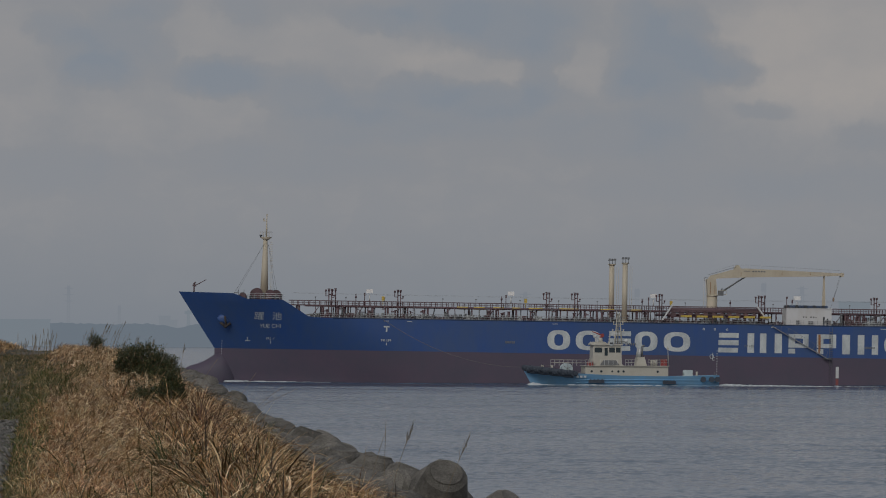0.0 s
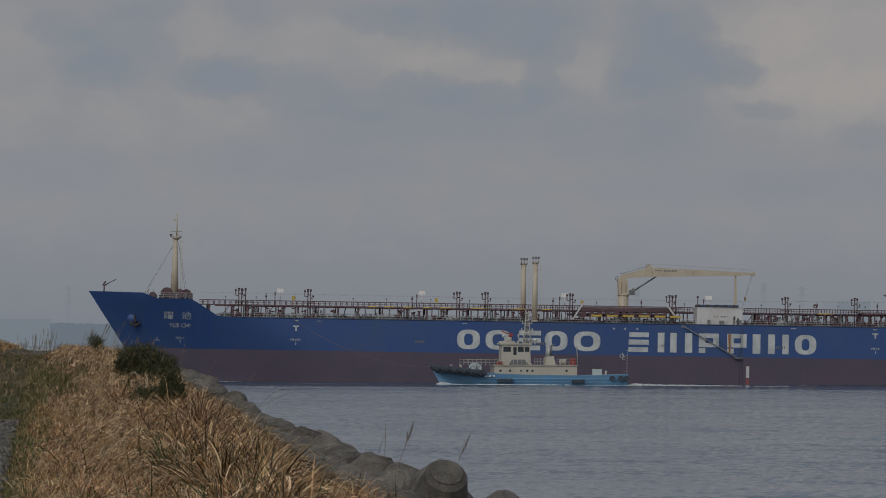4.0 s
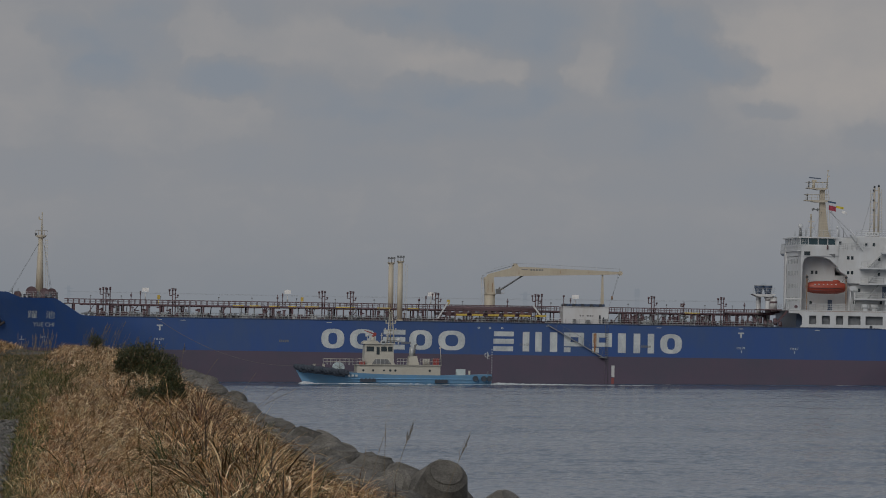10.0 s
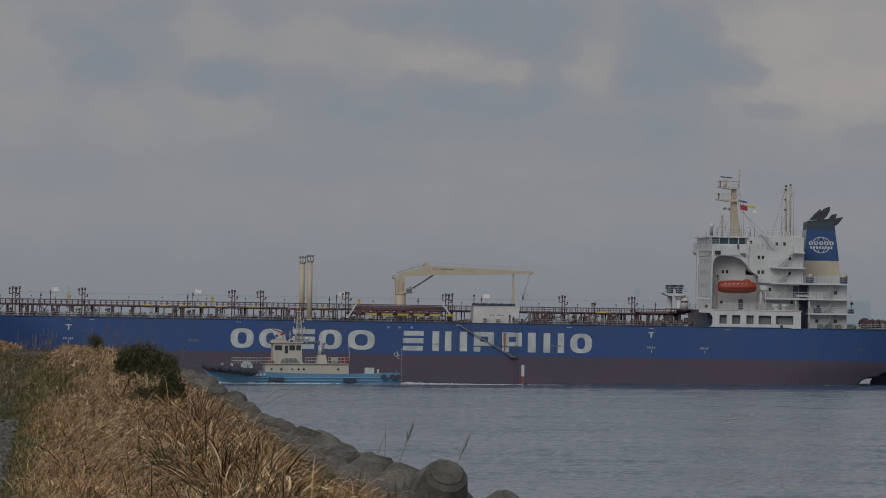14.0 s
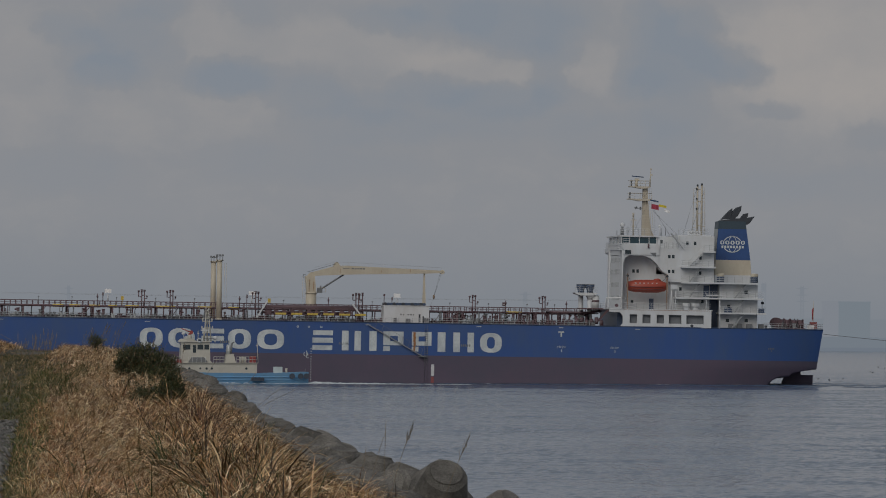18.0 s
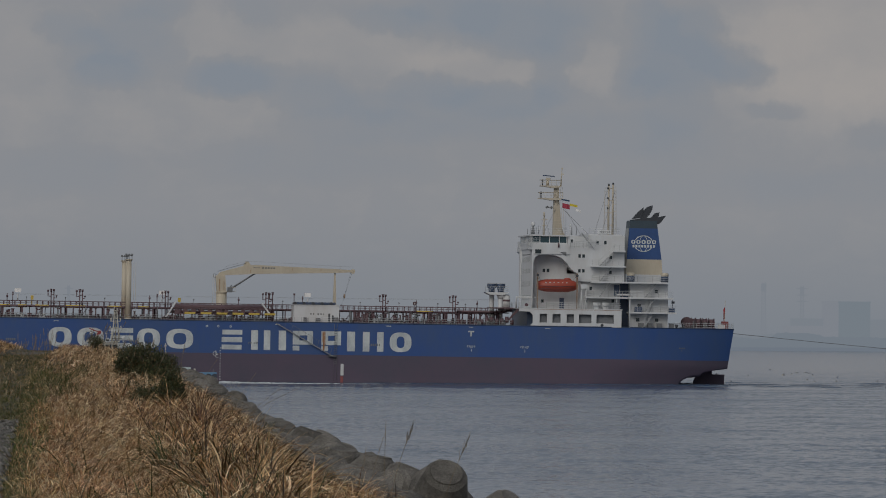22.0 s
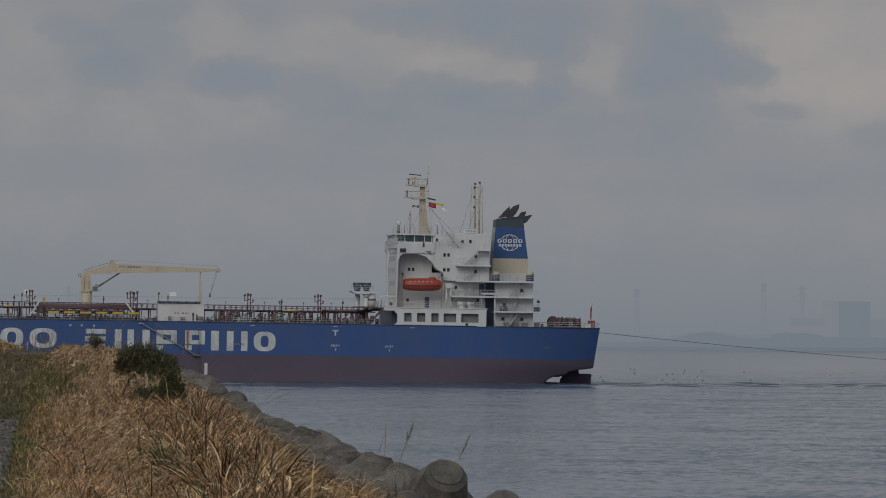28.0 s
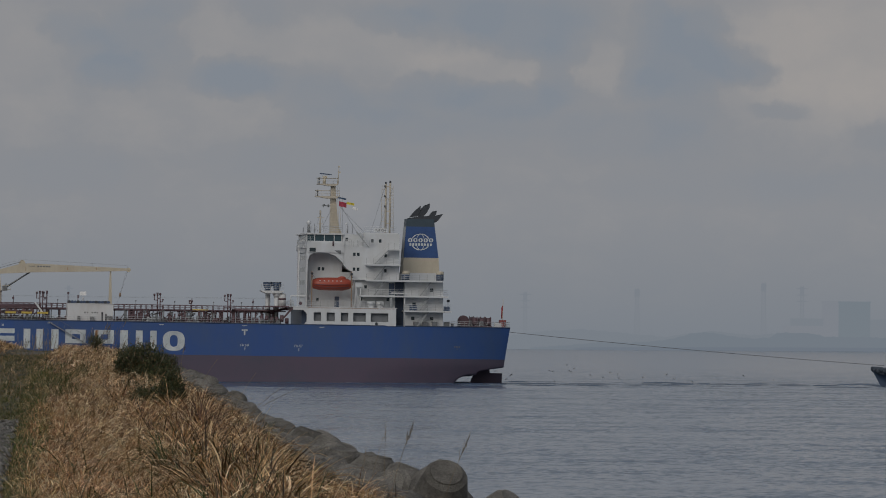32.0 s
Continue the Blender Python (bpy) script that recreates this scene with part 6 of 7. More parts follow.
        part("exhaust_tip", Geo().cyl((20.8, y, 5.0), (21.0, y, 6.9), 0.1, 0.1, 8).cyl((21.0, y, 6.8), (21.35, y, 7.05), 0.1, 0.08, 8), STEEL, tug)
    for k in range(3):
        part("drum_locker", Geo().cyl((22.3 + k * 0.42, -2.6, 3.45), (22.3 + k * 0.42, -2.6, 4.5), 0.2, None, 10), TCREAM, tug)
    part("red_locker", Geo().box(23.9, 24.95, -3.1, -2.2, 3.5, 4.6), TRED, tug, "red locker")
    part("red_coil", Geo().box(11.0, 12.0, -3.2, -2.6, 3.45, 4.1), TRED, tug)
    part("aft_light_post", Geo().cyl((25.5, -1, 3.45), (25.3, -1, 6.9), 0.07, 0.05).box(25.15, 25.5, -1.15, -0.85, 6.3, 6.6), TCREAM, tug)
    # mast and monitor
    m = part("mast", Geo().cyl((16.1, -0.5, 7.25), (16.5, -0.1, 12.4), 0.13, 0.09).cyl((17.3, -0.5, 7.25), (16.9, -0.1, 12.4), 0.13, 0.09).cyl((16.7, 0.6, 7.25), (16.7, 0.1, 12.6), 0.13, 0.09), TCREAM, tug, "off-white tripod mast")
    for k in range(6):
        part("mast_rung", Geo().box(16.15 + k * 0.06, 17.25 - k * 0.06, -0.5, 0.4, 7.9 + k * 0.8, 8.02 + k * 0.8), TCREAM, m)
    part("mast_arm", Geo().box(15.8, 17.6, -0.1, 0.1, 10.6, 10.75).cyl((15.9, 0, 10.7), (15.9, 0, 11.2), 0.12).cyl((17.5, 0, 10.7), (17.5, 0, 11.2), 0.12), TCREAM, m)
    part("radar", Geo().box(15.5, 17.0, -0.5, -0.3, 9.0, 9.2), WHITE, m)
    mon = part("fire_monitor", Geo().cyl((13.6, 0, 7.25), (13.6, 0, 8.6), 0.2, 0.18).cyl((14.0, 0, 8.7), (12.1, 0, 9.4), 0.13, 0.07).ball((13.9, 0, 8.6), 0.28, 0.26, 0.26, 10, 6), TRED, tug, "red fire monitor")
    part("monitor_base", Geo().cyl((13.6, 0, 7.25), (13.6, 0, 8.3), 0.45, 0.35), TCREAM, tug)
    part("small_dome", Geo().ball((12.9, -1.2, 7.8), 0.3, 0.3, 0.32, 10, 6), WHITE, tug)
    # lights, horns and dishes on the wheelhouse roof
    part("roof_visor", Geo().prism([(11.7, 7.25), (14.6, 7.25), (14.2, 7.62), (12.1, 7.62)], -2.2, 2.2), TCREAM, tug)
    part("visor_slot", Geo().box(12.4, 14.0, -2.24, -2.2, 7.34, 7.52), STEEL, tug)
    part("searchlight", Geo().cyl((12.5, -1.9, 7.6), (12.5, -1.9, 8.35), 0.05).cyl((12.15, -1.9, 8.45), (12.75, -1.9, 8.6), 0.24, 0.2, 12), WHITE, tug, "white searchlight")
    part("monitor_wheel", Geo().cyl((13.9, -0.45, 8.75), (13.9, -0.3, 8.75), 0.3, None, 14), TRED, tug)
    part("radar_bar", Geo().box(15.9, 17.7, -1.3, -1.1, 7.55, 7.72).cyl((16.8, -1.2, 7.25), (16.8, -1.2, 7.6), 0.14), STEEL, tug, "dark radar scanner")
    part("satellite_dome", Geo().cyl((18.0, -0.8, 7.0), (18.0, -0.8, 7.5), 0.12).ball((18.0, -0.8, 7.75), 0.38, 0.38, 0.36, 14, 8), WHITE, tug, "small white dome")
    part("roof_locker", Geo().box(14.8, 15.7, -1.9, -0.9, 7.25, 7.62), TCREAM, tug)
    for s in (15.0, 15.9):
        part("roof_post", Geo().cyl((s, -1.6, 7.25), (s, -1.6, 9.0), 0.05, None, 6).box(s - 0.2, s + 0.2, -1.64, -1.56, 8.5, 8.6), TCREAM, tug)
    part("lower_mast_arm", Geo().box(15.6, 17.8, -0.1, 0.1, 9.4, 9.52).box(15.65, 15.85, -0.1, 0.1, 9.5, 9.85).box(17.5, 17.7, -0.1, 0.1, 9.5, 9.85), TCREAM, m)
    part("mast_top_ring", Geo().box(16.2, 17.2, -0.35, 0.35, 12.4, 12.5).cyl((16.45, 0, 12.5), (16.45, 0, 13.1), 0.07).cyl((16.95, 0, 12.5), (16.95, 0, 12.9), 0.1), TCREAM, m)
    part("whip_aerial", Geo().cyl((15.2, -0.5, 7.25), (15.2, -0.5, 9.2), 0.04, None, 4), STEEL, tug)
    return tug


tug = make_tug(TBLUE, "light blue harbour tug with off-white wheelhouse")
stern_tug = make_tug(NAVY, "dark blue harbour tug on the tow line astern")


# ---------------------------------------------------------------- lines, foam, gulls
rope = material("tow_rope", (0.1, 0.1, 0.1), 0.9)
bow_line = part("tow_line", Geo().tube(sag_line((35.1, -16.05, 11.35), (62.3, -41.8, 3.4), 3.0), 0.04, 5), material("pale_rope", (0.17, 0.16, 0.17), 0.9))
tagged(bow_line, "thin pale tow line from tanker to tug", "rope")
stern_line = part("tow_line", Geo().tube(sag_line((186.9, -9.2, 9.3), (255.0, -13.0, 3.62), 0.28, 20), 0.042, 5), rope)
tagged(stern_line, "dark tow line from tanker's stern to tug", "rope")

FOAM = material("white_foam", (0.62, 0.66, 0.68), 0.9, dark=(0.3, 0.34, 0.38), scale=1.2, amount=0.9)


def foam_strip(pts, h, w, seed, lumps):
    g, r = Geo(), random.Random(seed)
    for k in range(lumps):
        t = r.random() * (len(pts) - 1)
        i = min(int(t), len(pts) - 2)
        a, b = Vector(pts[i]), Vector(pts[i + 1])
        p = a.lerp(b, t - i)
        hh = h(t / (len(pts) - 1)) * r.uniform(0.35, 1.0)
        g.ball((p.x, p.y - r.uniform(0, w), 0), r.uniform(0.3, 1.2), r.uniform(0.3, 0.9), max(0.03, hh), 7, 4)
    return g


side_pts = [(s, -half(s, 0.3) - 0.2, 0) for s in range(8, 180, 4)]
bow_foam = tagged(part("bow_wave", foam_strip(side_pts[:6], lambda t: 0.3 * (1 - t) + 0.05, 1.5, 1, 130), FOAM), "white foam along the tanker's bow", "foam", kind="stuff")
side_foam = tagged(part("side_wash", foam_strip(side_pts[8:], lambda t: 0.06, 1.0, 2, 110), FOAM), "thin foam along the tanker's side", "foam", kind="stuff")
stern_foam = tagged(part("propeller_wash", foam_strip([(179, 2, 0), (183, 3, 0), (190, 3, 0)], lambda t: 0.22 * (1 - t) + 0.06, 3, 3, 60), FOAM), "white wash at the propeller", "foam", kind="stuff")
tug_foam = tagged(part("tug_wash", foam_strip([(1.4, -1.4, 0), (3, -3.3, 0), (6, -4.6, 0), (12, -4.9, 0), (24, -4.9, 0), (34, -4.4, 0)], lambda t: 0.42 * max(0, 1 - t * 3.2) + (0.2 if 0.45 < t < 0.8 else 0.08), 0.8, 4, 150), FOAM), "white foam along the tug's hull", "foam", kind="stuff")
tug_wake = tagged(part("tug_wake", foam_strip([(34.7, -1.5, 0), (38, -2.0, 0), (46, -2.5, 0), (62, -3, 0)], lambda t: 0.42 * (1 - t) + 0.05, 3, 5, 120), FOAM), "white wake behind the tug", "foam", kind="stuff")


def ripples(x0, x1, y0, y1, count, seed, h=0.16):
    """Low short-crested wavelets as thin lens shapes."""
    g, r = Geo(), random.Random(seed)
    for k in range(count):
        x, y = r.uniform(x0, x1), r.uniform(y0, y1)
        L, w, hh = r.uniform(1.0, 4.5), r.uniform(0.25, 0.7), h * r.uniform(0.4, 1.2)
        rows = []
        for i in range(7):
            t = i / 6 * 2 - 1
            c = (1 - t * t)
            yy = y + 0.5 * math.sin(t * 2 + k)
            rows.append([(x + t * L, yy - w * c, -0.02), (x + t * L, yy, hh * c), (x + t * L, yy + w * c, -0.02)])
        g.grid(rows)
    return g


wake = tagged(part("wake", ripples(176, 460, -70, 45, 330, 8, 0.15), water.data.materials[0]), "rippled wake trailing the tanker", "wake", kind="stuff")
side_chop = tagged(part("hull_chop", ripples(10, 190, -40, -17, 300, 9, 0.12), water.data.materials[0]), "short waves beside the tanker", "wake", kind="stuff")

# smoother water in the lee of the hull, its near edge broken by wavelets
rk = random.Random(61)
lee = []
for k in range(150):
    s = 8 + k * 1.22
    reach = (75 + 45 * min(1.0, s / 120.0)) * rk.uniform(0.8, 1.1)
    lee.append([(s, -half(max(12.0, s), 0.5) + 0.6 if s < 184 else -7.0, 0.012), (s, -16 - reach * 0.5, 0.012), (s, -16 - reach, 0.012)])
slick = tagged(part("hull_slick", Geo().grid(lee, False), water_material("lee_water", 0.28, -0.004)), "smooth dark water in the lee of the tanker", "water", kind="stuff")

GULL = material("gull_plumage", (0.4, 0.41, 0.42), 0.8)
GULL2 = material("gull_wing_tip", (0.12, 0.12, 0.13), 0.8)


def make_gull():
    g = thing("tern", "small grey tern flying low over the water", "bird", "terns behind the tanker")
    part("body", Geo().ball((0, 0, 0), 0.18, 0.06, 0.06, 10, 6), GULL, g)
    part("tail", Geo().prism([(0.15, 0.012), (0.28, 0.0), (0.28, -0.02), (0.15, -0.02)], -0.04, 0.04), GULL, g)
    part("beak", Geo().cyl((-0.17, 0, 0), (-0.23, 0, -0.01), 0.018, 0.004, 6), YELLOW, g)
    for side in (-1, 1):
        part("wing", Geo().grid([[(-0.08 + 0.07 * k, side * (0.03 + 0.36 * k), 0.03 + 0.2 * k - 0.1 * k * k), (0.08 + 0.06 * k, side * (0.03 + 0.36 * k), 0.025 + 0.2 * k - 0.1 * k * k)] for k in (0, 0.35, 0.7, 1.0)]), GULL2, g)
    return g


gulls = [make_gull()]
for k in range(21):
    gulls.append(copy_thing(gulls[0], pose(0, 0, 0)))
# ---------------------------------------------------------------- grass on the dyke
def grass_material(name, stops, spread=0.25, rough=0.7):
    m = bpy.data.materials.new(name)
    m.use_nodes = True
    n, l = m.node_tree.nodes, m.node_tree.links
    b = n["Principled BSDF"]
    b.inputs["Roughness"].default_value = rough
    g = n.new("ShaderNodeNewGeometry")
    rp = n.new("ShaderNodeValToRGB")
    els = rp.color_ramp.elements
    els[0].position, els[0].color = stops[0][0], (*stops[0][1], 1)
    els[1].position, els[1].color = stops[-1][0], (*stops[-1][1], 1)
    for p, c in stops[1:-1]:
        els.new(p).color = (*c, 1)
    l.new(g.outputs["Random Per Island"], rp.inputs[0])
    co = n.new("ShaderNodeTexCoord")
    t = n.new("ShaderNodeTexNoise")
    t.inputs["Scale"].default_value, t.inputs["Detail"].default_value = 0.5, 4
    l.new(co.outputs["Object"], t.inputs["Vector"])
    mr = n.new("ShaderNodeMapRange")
    mr.inputs[1].default_value, mr.inputs[2].default_value = 0.3, 0.7
    mr.inputs[3].default_value, mr.inputs[4].default_value = 1 - spread, 1 + spread
    l.new(t.outputs[0], mr.inputs[0])
    hv = n.new("ShaderNodeHueSaturation")
    l.new(mr.outputs[0], hv.inputs["Value"])
    l.new(rp.outputs[0], hv.inputs["Color"])
    t2 = n.new("ShaderNodeTexNoise")
    t2.inputs["Scale"].default_value, t2.inputs["Detail"].default_value = 0.9, 3
    l.new(co.outputs["Object"], t2.inputs["Vector"])
    hue = n.new("ShaderNodeMapRange")
    for i, v in ((1, 0.35), (2, 0.65), (3, 0.485), (4, 0.515)):
        hue.inputs[i].default_value = v
    l.new(t2.outputs[0], hue.inputs[0])
    l.new(hue.outputs[0], hv.inputs["Hue"])
    l.new(hv.outputs[0], b.inputs["Base Color"])
    return m


# blade colours run near-black to near-white, with gaps and highlights painted in
DRY = grass_material("dry_grass", [(0.0, (0.053, 0.026, 0.011)), (0.25, (0.180, 0.085, 0.030)), (0.42, (0.424, 0.232, 0.091)), (0.52, (0.784, 0.520, 0.273)), (0.6, (1.000, 0.820, 0.528)), (0.7, (0.975, 0.730, 0.440)), (0.76, (0.466, 0.250, 0.092)), (0.92, (0.180, 0.090, 0.032)), (1.0, (0.074, 0.066, 0.023))], 0.28)
PALE_LEAF = grass_material("pale_grass_leaf", [(0.0, (0.125, 0.059, 0.024)), (0.3, (0.374, 0.214, 0.091)), (0.55, (0.686, 0.477, 0.262)), (0.8, (0.988, 0.795, 0.525)), (1.0, (0.229, 0.120, 0.044))], 0.35)
# dark stems, whose colour also carries the shade low in the grass
BROKEN = grass_material("broken_stems", [(0.0, (0.05, 0.024, 0.012)), (0.6, (0.18, 0.088, 0.038)), (1.0, (0.40, 0.23, 0.105))], 0.4)
GREEN = grass_material("green_grass", [(0.0, (0.016, 0.030, 0.007)), (0.38, (0.042, 0.064, 0.014)), (0.6, (0.10, 0.080, 0.028)), (0.8, (0.22, 0.145, 0.06)), (1.0, (0.50, 0.35, 0.18))], 0.5)


SHOOT = grass_material("dark_green_leaf", [(0.0, (0.018, 0.030, 0.008)), (0.6, (0.055, 0.072, 0.018)), (0.85, (0.12, 0.10, 0.035)), (1.0, (0.36, 0.25, 0.11))], 0.3)


LUSH = grass_material("fresh_green_grass", [(0.0, (0.030, 0.062, 0.010)), (0.7, (0.075, 0.125, 0.022)), (1.0, (0.16, 0.17, 0.045))], 0.3)


FIELD = grass_material("dull_green_grass", [(0.0, (0.032, 0.046, 0.008)), (0.4, (0.076, 0.092, 0.018)), (0.7, (0.135, 0.115, 0.040)), (1.0, (0.33, 0.25, 0.125))], 0.4)


def arcs(r, base, lean, wide, length, width, bend, flop, k):
    """Ribbons that spring up from their base and curl over; each turns from its first to its last angle."""
    n = len(base)
    first = np.abs(r.normal(0.25, 0.3, n)) * bend
    last = first + flop * np.clip(r.normal(2.0, 0.7, n), 0.4, 3.0)
    late = r.uniform(0.7, 1.7, n)
    side = r.normal(0, 0.14, n)
    c = base.copy()
    out = np.zeros((n, k, 2, 3))
    for j in range(k):
        t = j / (k - 1)
        a = first + (last - first) * t ** late
        if j:
            step = (length / (k - 1))[:, None]
            c = c + step * (np.sin(a)[:, None] * lean + np.array([0, 0, 1.0]) * np.cos(a)[:, None] + (side * t)[:, None] * wide)
        w = (width * (1 - 0.92 * t ** 3) * (0.75 if j == 0 else 1.0))[:, None] * wide * 0.5
        out[:, j, 0], out[:, j, 1] = c - w, c + w
    return out


def blades(name, place, height, width, bend, mat, seed, label, flop=0.9, rise=0.0):
    """Many bent blades as ribbons of five lengths; place: q, d and lean of each on the dyke."""
    q, d, ang = place
    r = np.random.RandomState(seed)
    n = len(q)
    z = np.array([dyke_z(a, b) for a, b in zip(q, d)])
    base = np.stack([q + bow(d), d, z - 0.03 + rise], 1)
    lean = np.stack([np.cos(ang), np.sin(ang), np.zeros(n)], 1)
    lean[:, 0] += r.normal(0.15, 0.25, n)
    turn = ang + r.normal(np.pi / 2, 0.7, n)
    wide = np.stack([np.cos(turn), np.sin(turn), r.normal(0, 0.25, n)], 1)
    k = 6
    verts = arcs(r, base, lean, wide, height * 1.1, width, bend, flop, k)
    idx = np.arange(n * k * 2).reshape(n, k, 2)
    faces = np.stack([idx[:, :-1, 0], idx[:, :-1, 1], idx[:, 1:, 1], idx[:, 1:, 0]], -1).reshape(-1, 4)
    ob = new(name, array_mesh(name, verts.reshape(-1, 3), faces, mat, True))
    return tagged(ob, label, "grass", kind="stuff")


def stand(n, seed, q0, q1, d0, d1, clump=0.0, clumps=300, wide=0.2):
    """Places, denser near the camera's end, in tufts whose blades lean outwards."""
    r = np.random.RandomState(seed)
    d = 1 / r.uniform(1 / d1, 1 / d0, n)
    q = r.uniform(q0, q1, n)
    ang = r.uniform(0, 2 * np.pi, n)
    if clump:
        cd, cq = 1 / r.uniform(1 / d1, 1 / d0, clumps), r.uniform(q0, q1, clumps)
        pick = r.randint(0, clumps, n)
        use = r.uniform(0, 1, n) < clump
        spread = r.normal(0, 1, (n, 2)) * np.array([wide, wide * 1.6])
        q = np.where(use, np.clip(cq[pick] + spread[:, 0], q0, q1), q)
        d = np.where(use, np.clip(cd[pick] + spread[:, 1], d0, d1), d)
        ang = np.where(use, np.arctan2(spread[:, 1], spread[:, 0]) + r.normal(0, 0.5, n), ang)
    if q0 > -1:
        q = np.where(q > 0, q * (0.8 + 0.2 * np.clip((d - 60) / 80, 0, 1)), q)
    return q, d, ang


rs = np.random.RandomState(3)


def tall(place, a, b):
    return rs.uniform(a, b, len(place[0]))


# the thick dry stand on the sea side
p = stand(60000, 11, -0.3, 4.15, 48, 440, 0.7, 1300, 0.2)
hh = tall(p, 0.24, 0.58) * (0.5 + 0.55 * np.clip((p[0] - 0.35) / 1.6, 0, 1))
blades("dry_grass", p, hh, (0.0050 + 0.000030 * p[1]) * tall(p, 0.5, 1.6), 1.2, DRY, 21, "tall dry tan grass, bent over", 1.1)
# a mat of short curled leaves over the fallen stems, swept one way in drifts
# the ramp's pale peak paints light on the curled tops
MAT = grass_material("matted_grass", [(0.0, (0.036, 0.018, 0.009)), (0.28, (0.125, 0.060, 0.022)), (0.45, (0.40, 0.205, 0.080)), (0.54, (0.84, 0.57, 0.31)), (0.64, (1.0, 0.86, 0.60)), (0.76, (0.95, 0.68, 0.39)), (0.84, (0.45, 0.235, 0.092)), (0.93, (0.16, 0.078, 0.030)), (1.0, (0.075, 0.070, 0.023))], 0.3)
p = stand(120000, 41, -0.3, 4.05, 58, 430, 0.5, 2600, 0.09)


def drift(q, d, a, b, seed):
    return np.array([noise.noise((x * a, y * b, seed)) for x, y in zip(q, d)])


far_bank = np.clip((p[1] - 170) / 60, 0, 1)
keep = rs.uniform(0, 1, len(p[0])) < np.clip((p[0] + 0.25 - 0.12 * far_bank) / 1.1, 0.35 - 0.22 * far_bank, 1)
p = tuple(v[keep] for v in p)
sweep = 0.4 - 2.6 * drift(p[0], p[1], 0.9, 0.16, 3.0) + rs.normal(0, 0.4, len(p[0]))
p = (p[0], p[1], sweep)
low = np.clip((p[0] + 0.3) / 1.5, 0.15, 1)
mound = np.clip(0.5 + 1.1 * drift(p[0], p[1], 1.7, 0.34, 8.0), 0, 1)
blades("matted_grass", p, tall(p, 0.13, 0.34) * (0.55 + 0.45 * low), (0.0030 + 0.000028 * p[1]) * tall(p, 0.5, 1.5), 1.25, MAT, 42, "dense mat of short curled straw-coloured grass", 1.2, tall(p, 0.2, 1.0) * mound * 0.36 * low)
# long flopping leaves that stand out of it
p = stand(9000, 12, 1.2, 4.3, 55, 240, 0.6, 420, 0.3)
blades("long_grass", p, tall(p, 0.3, 0.7), (0.0055 + 0.00003 * p[1]) * tall(p, 0.6, 1.5), 1.3, PALE_LEAF, 22, "long arching pale dry grass leaves", 1.25)
# broad pale leaves arching out of the seaward shoulder
p = stand(1500, 43, 2.0, 3.7, 66, 112, 0.8, 60, 0.26)
blades("long_grass", p, tall(p, 0.4, 0.85), tall(p, 0.008, 0.022), 1.3, PALE_LEAF, 44, "broad pale leaves arching over the grass", 1.5, 0.12)
p = stand(3400, 45, 1.9, 3.6, 66, 112, 0.95, 34, 0.22)
blades("green_grass", p, tall(p, 0.4, 0.85), tall(p, 0.010, 0.022), 1.0, SHOOT, 46, "dark green leaves inside the tussocks", 1.1)
# dark reddish stems that also paint shade into the hollows of the near shoulder, and leaves hanging over the lip of the
# sea wall
p = stand(2800, 51, 1.5, 3.2, 54, 88, 0.9, 40, 0.2)
blades("dry_grass", p, tall(p, 0.3, 0.7), tall(p, 0.006, 0.016), 1.0, BROKEN, 52, "dark reddish dry stems in tufts", 1.2, 0.1)
p = stand(2600, 53, 4.0, 4.75, 72, 100, 0.8, 60, 0.12)
blades("long_grass", p, tall(p, 0.3, 0.62), tall(p, 0.006, 0.014), 1.2, DRY, 54, "dry grass hanging over the lip of the sea wall", 1.3)
# fine broken stems low down
p = stand(16000, 18, 0.2, 4.2, 48, 440)
blades("dry_grass", p, tall(p, 0.12, 0.35), (0.006 + 0.00005 * p[1]), 1.1, BROKEN, 28, "short broken dry stems", 1.2)
# before the stand begins to show, and under the camera
p = stand(6000, 13, 0.5, 4.4, 4, 48)
p = (p[0], rs.uniform(-20, 48, len(p[0])), p[2])
blades("dry_grass", p, tall(p, 0.3, 0.6), np.full(len(p[0]), 0.012), 0.5, DRY, 23, "tall dry tan grass, bent over")
# green edge beside the path
p = stand(15000, 14, -0.42, 0.7, 60, 600, 0.5, 600, 0.12)
p = (-0.42 + (p[0] + 0.42) ** 1.3 / 1.17 ** 0.3 * (0.3 + 0.7 * np.clip((p[1] - 150) / 150, 0, 1)) + 0.06 * np.clip((150 - p[1]) / 50, 0, 1), p[1], p[2])
keep = rs.uniform(0, 1, len(p[0])) < np.clip((p[1] - 60) / 150, 0.45, 1)
p = tuple(v[keep] for v in p)
blades("green_grass", p, tall(p, 0.1, 0.36), (0.004 + 0.00003 * p[1]), 0.7, FIELD, 24, "short green grass beside the path")
p = stand(30000, 15, -3.4, 0.3, 134, 440, 0.4, 400)
thin = rs.uniform(0, 1, len(p[0])) < 0.75 * np.clip((p[1] - 210) / 120, 0, 1)
worn = tuple(v[thin] for v in p)
p = tuple(v[~thin] for v in p)
blades("green_grass", worn, tall(worn, 0.08, 0.3), 0.004 + 0.000026 * worn[1], 0.8, GREEN, 68, "half-dead grass grown over the far path", 1.0)
blades("green_grass", p, tall(p, 0.06, 0.24), 0.005 + 0.00003 * p[1], 0.6, FIELD, 25, "green grass grown over the path")
p = stand(9000, 16, -9.0, -3.4, 120, 700, 0.5, 200)
blades("dry_grass", p, tall(p, 0.3, 0.6), 0.010 + 0.00005 * p[1], 0.6, DRY, 26, "dry grass on the landward bank")
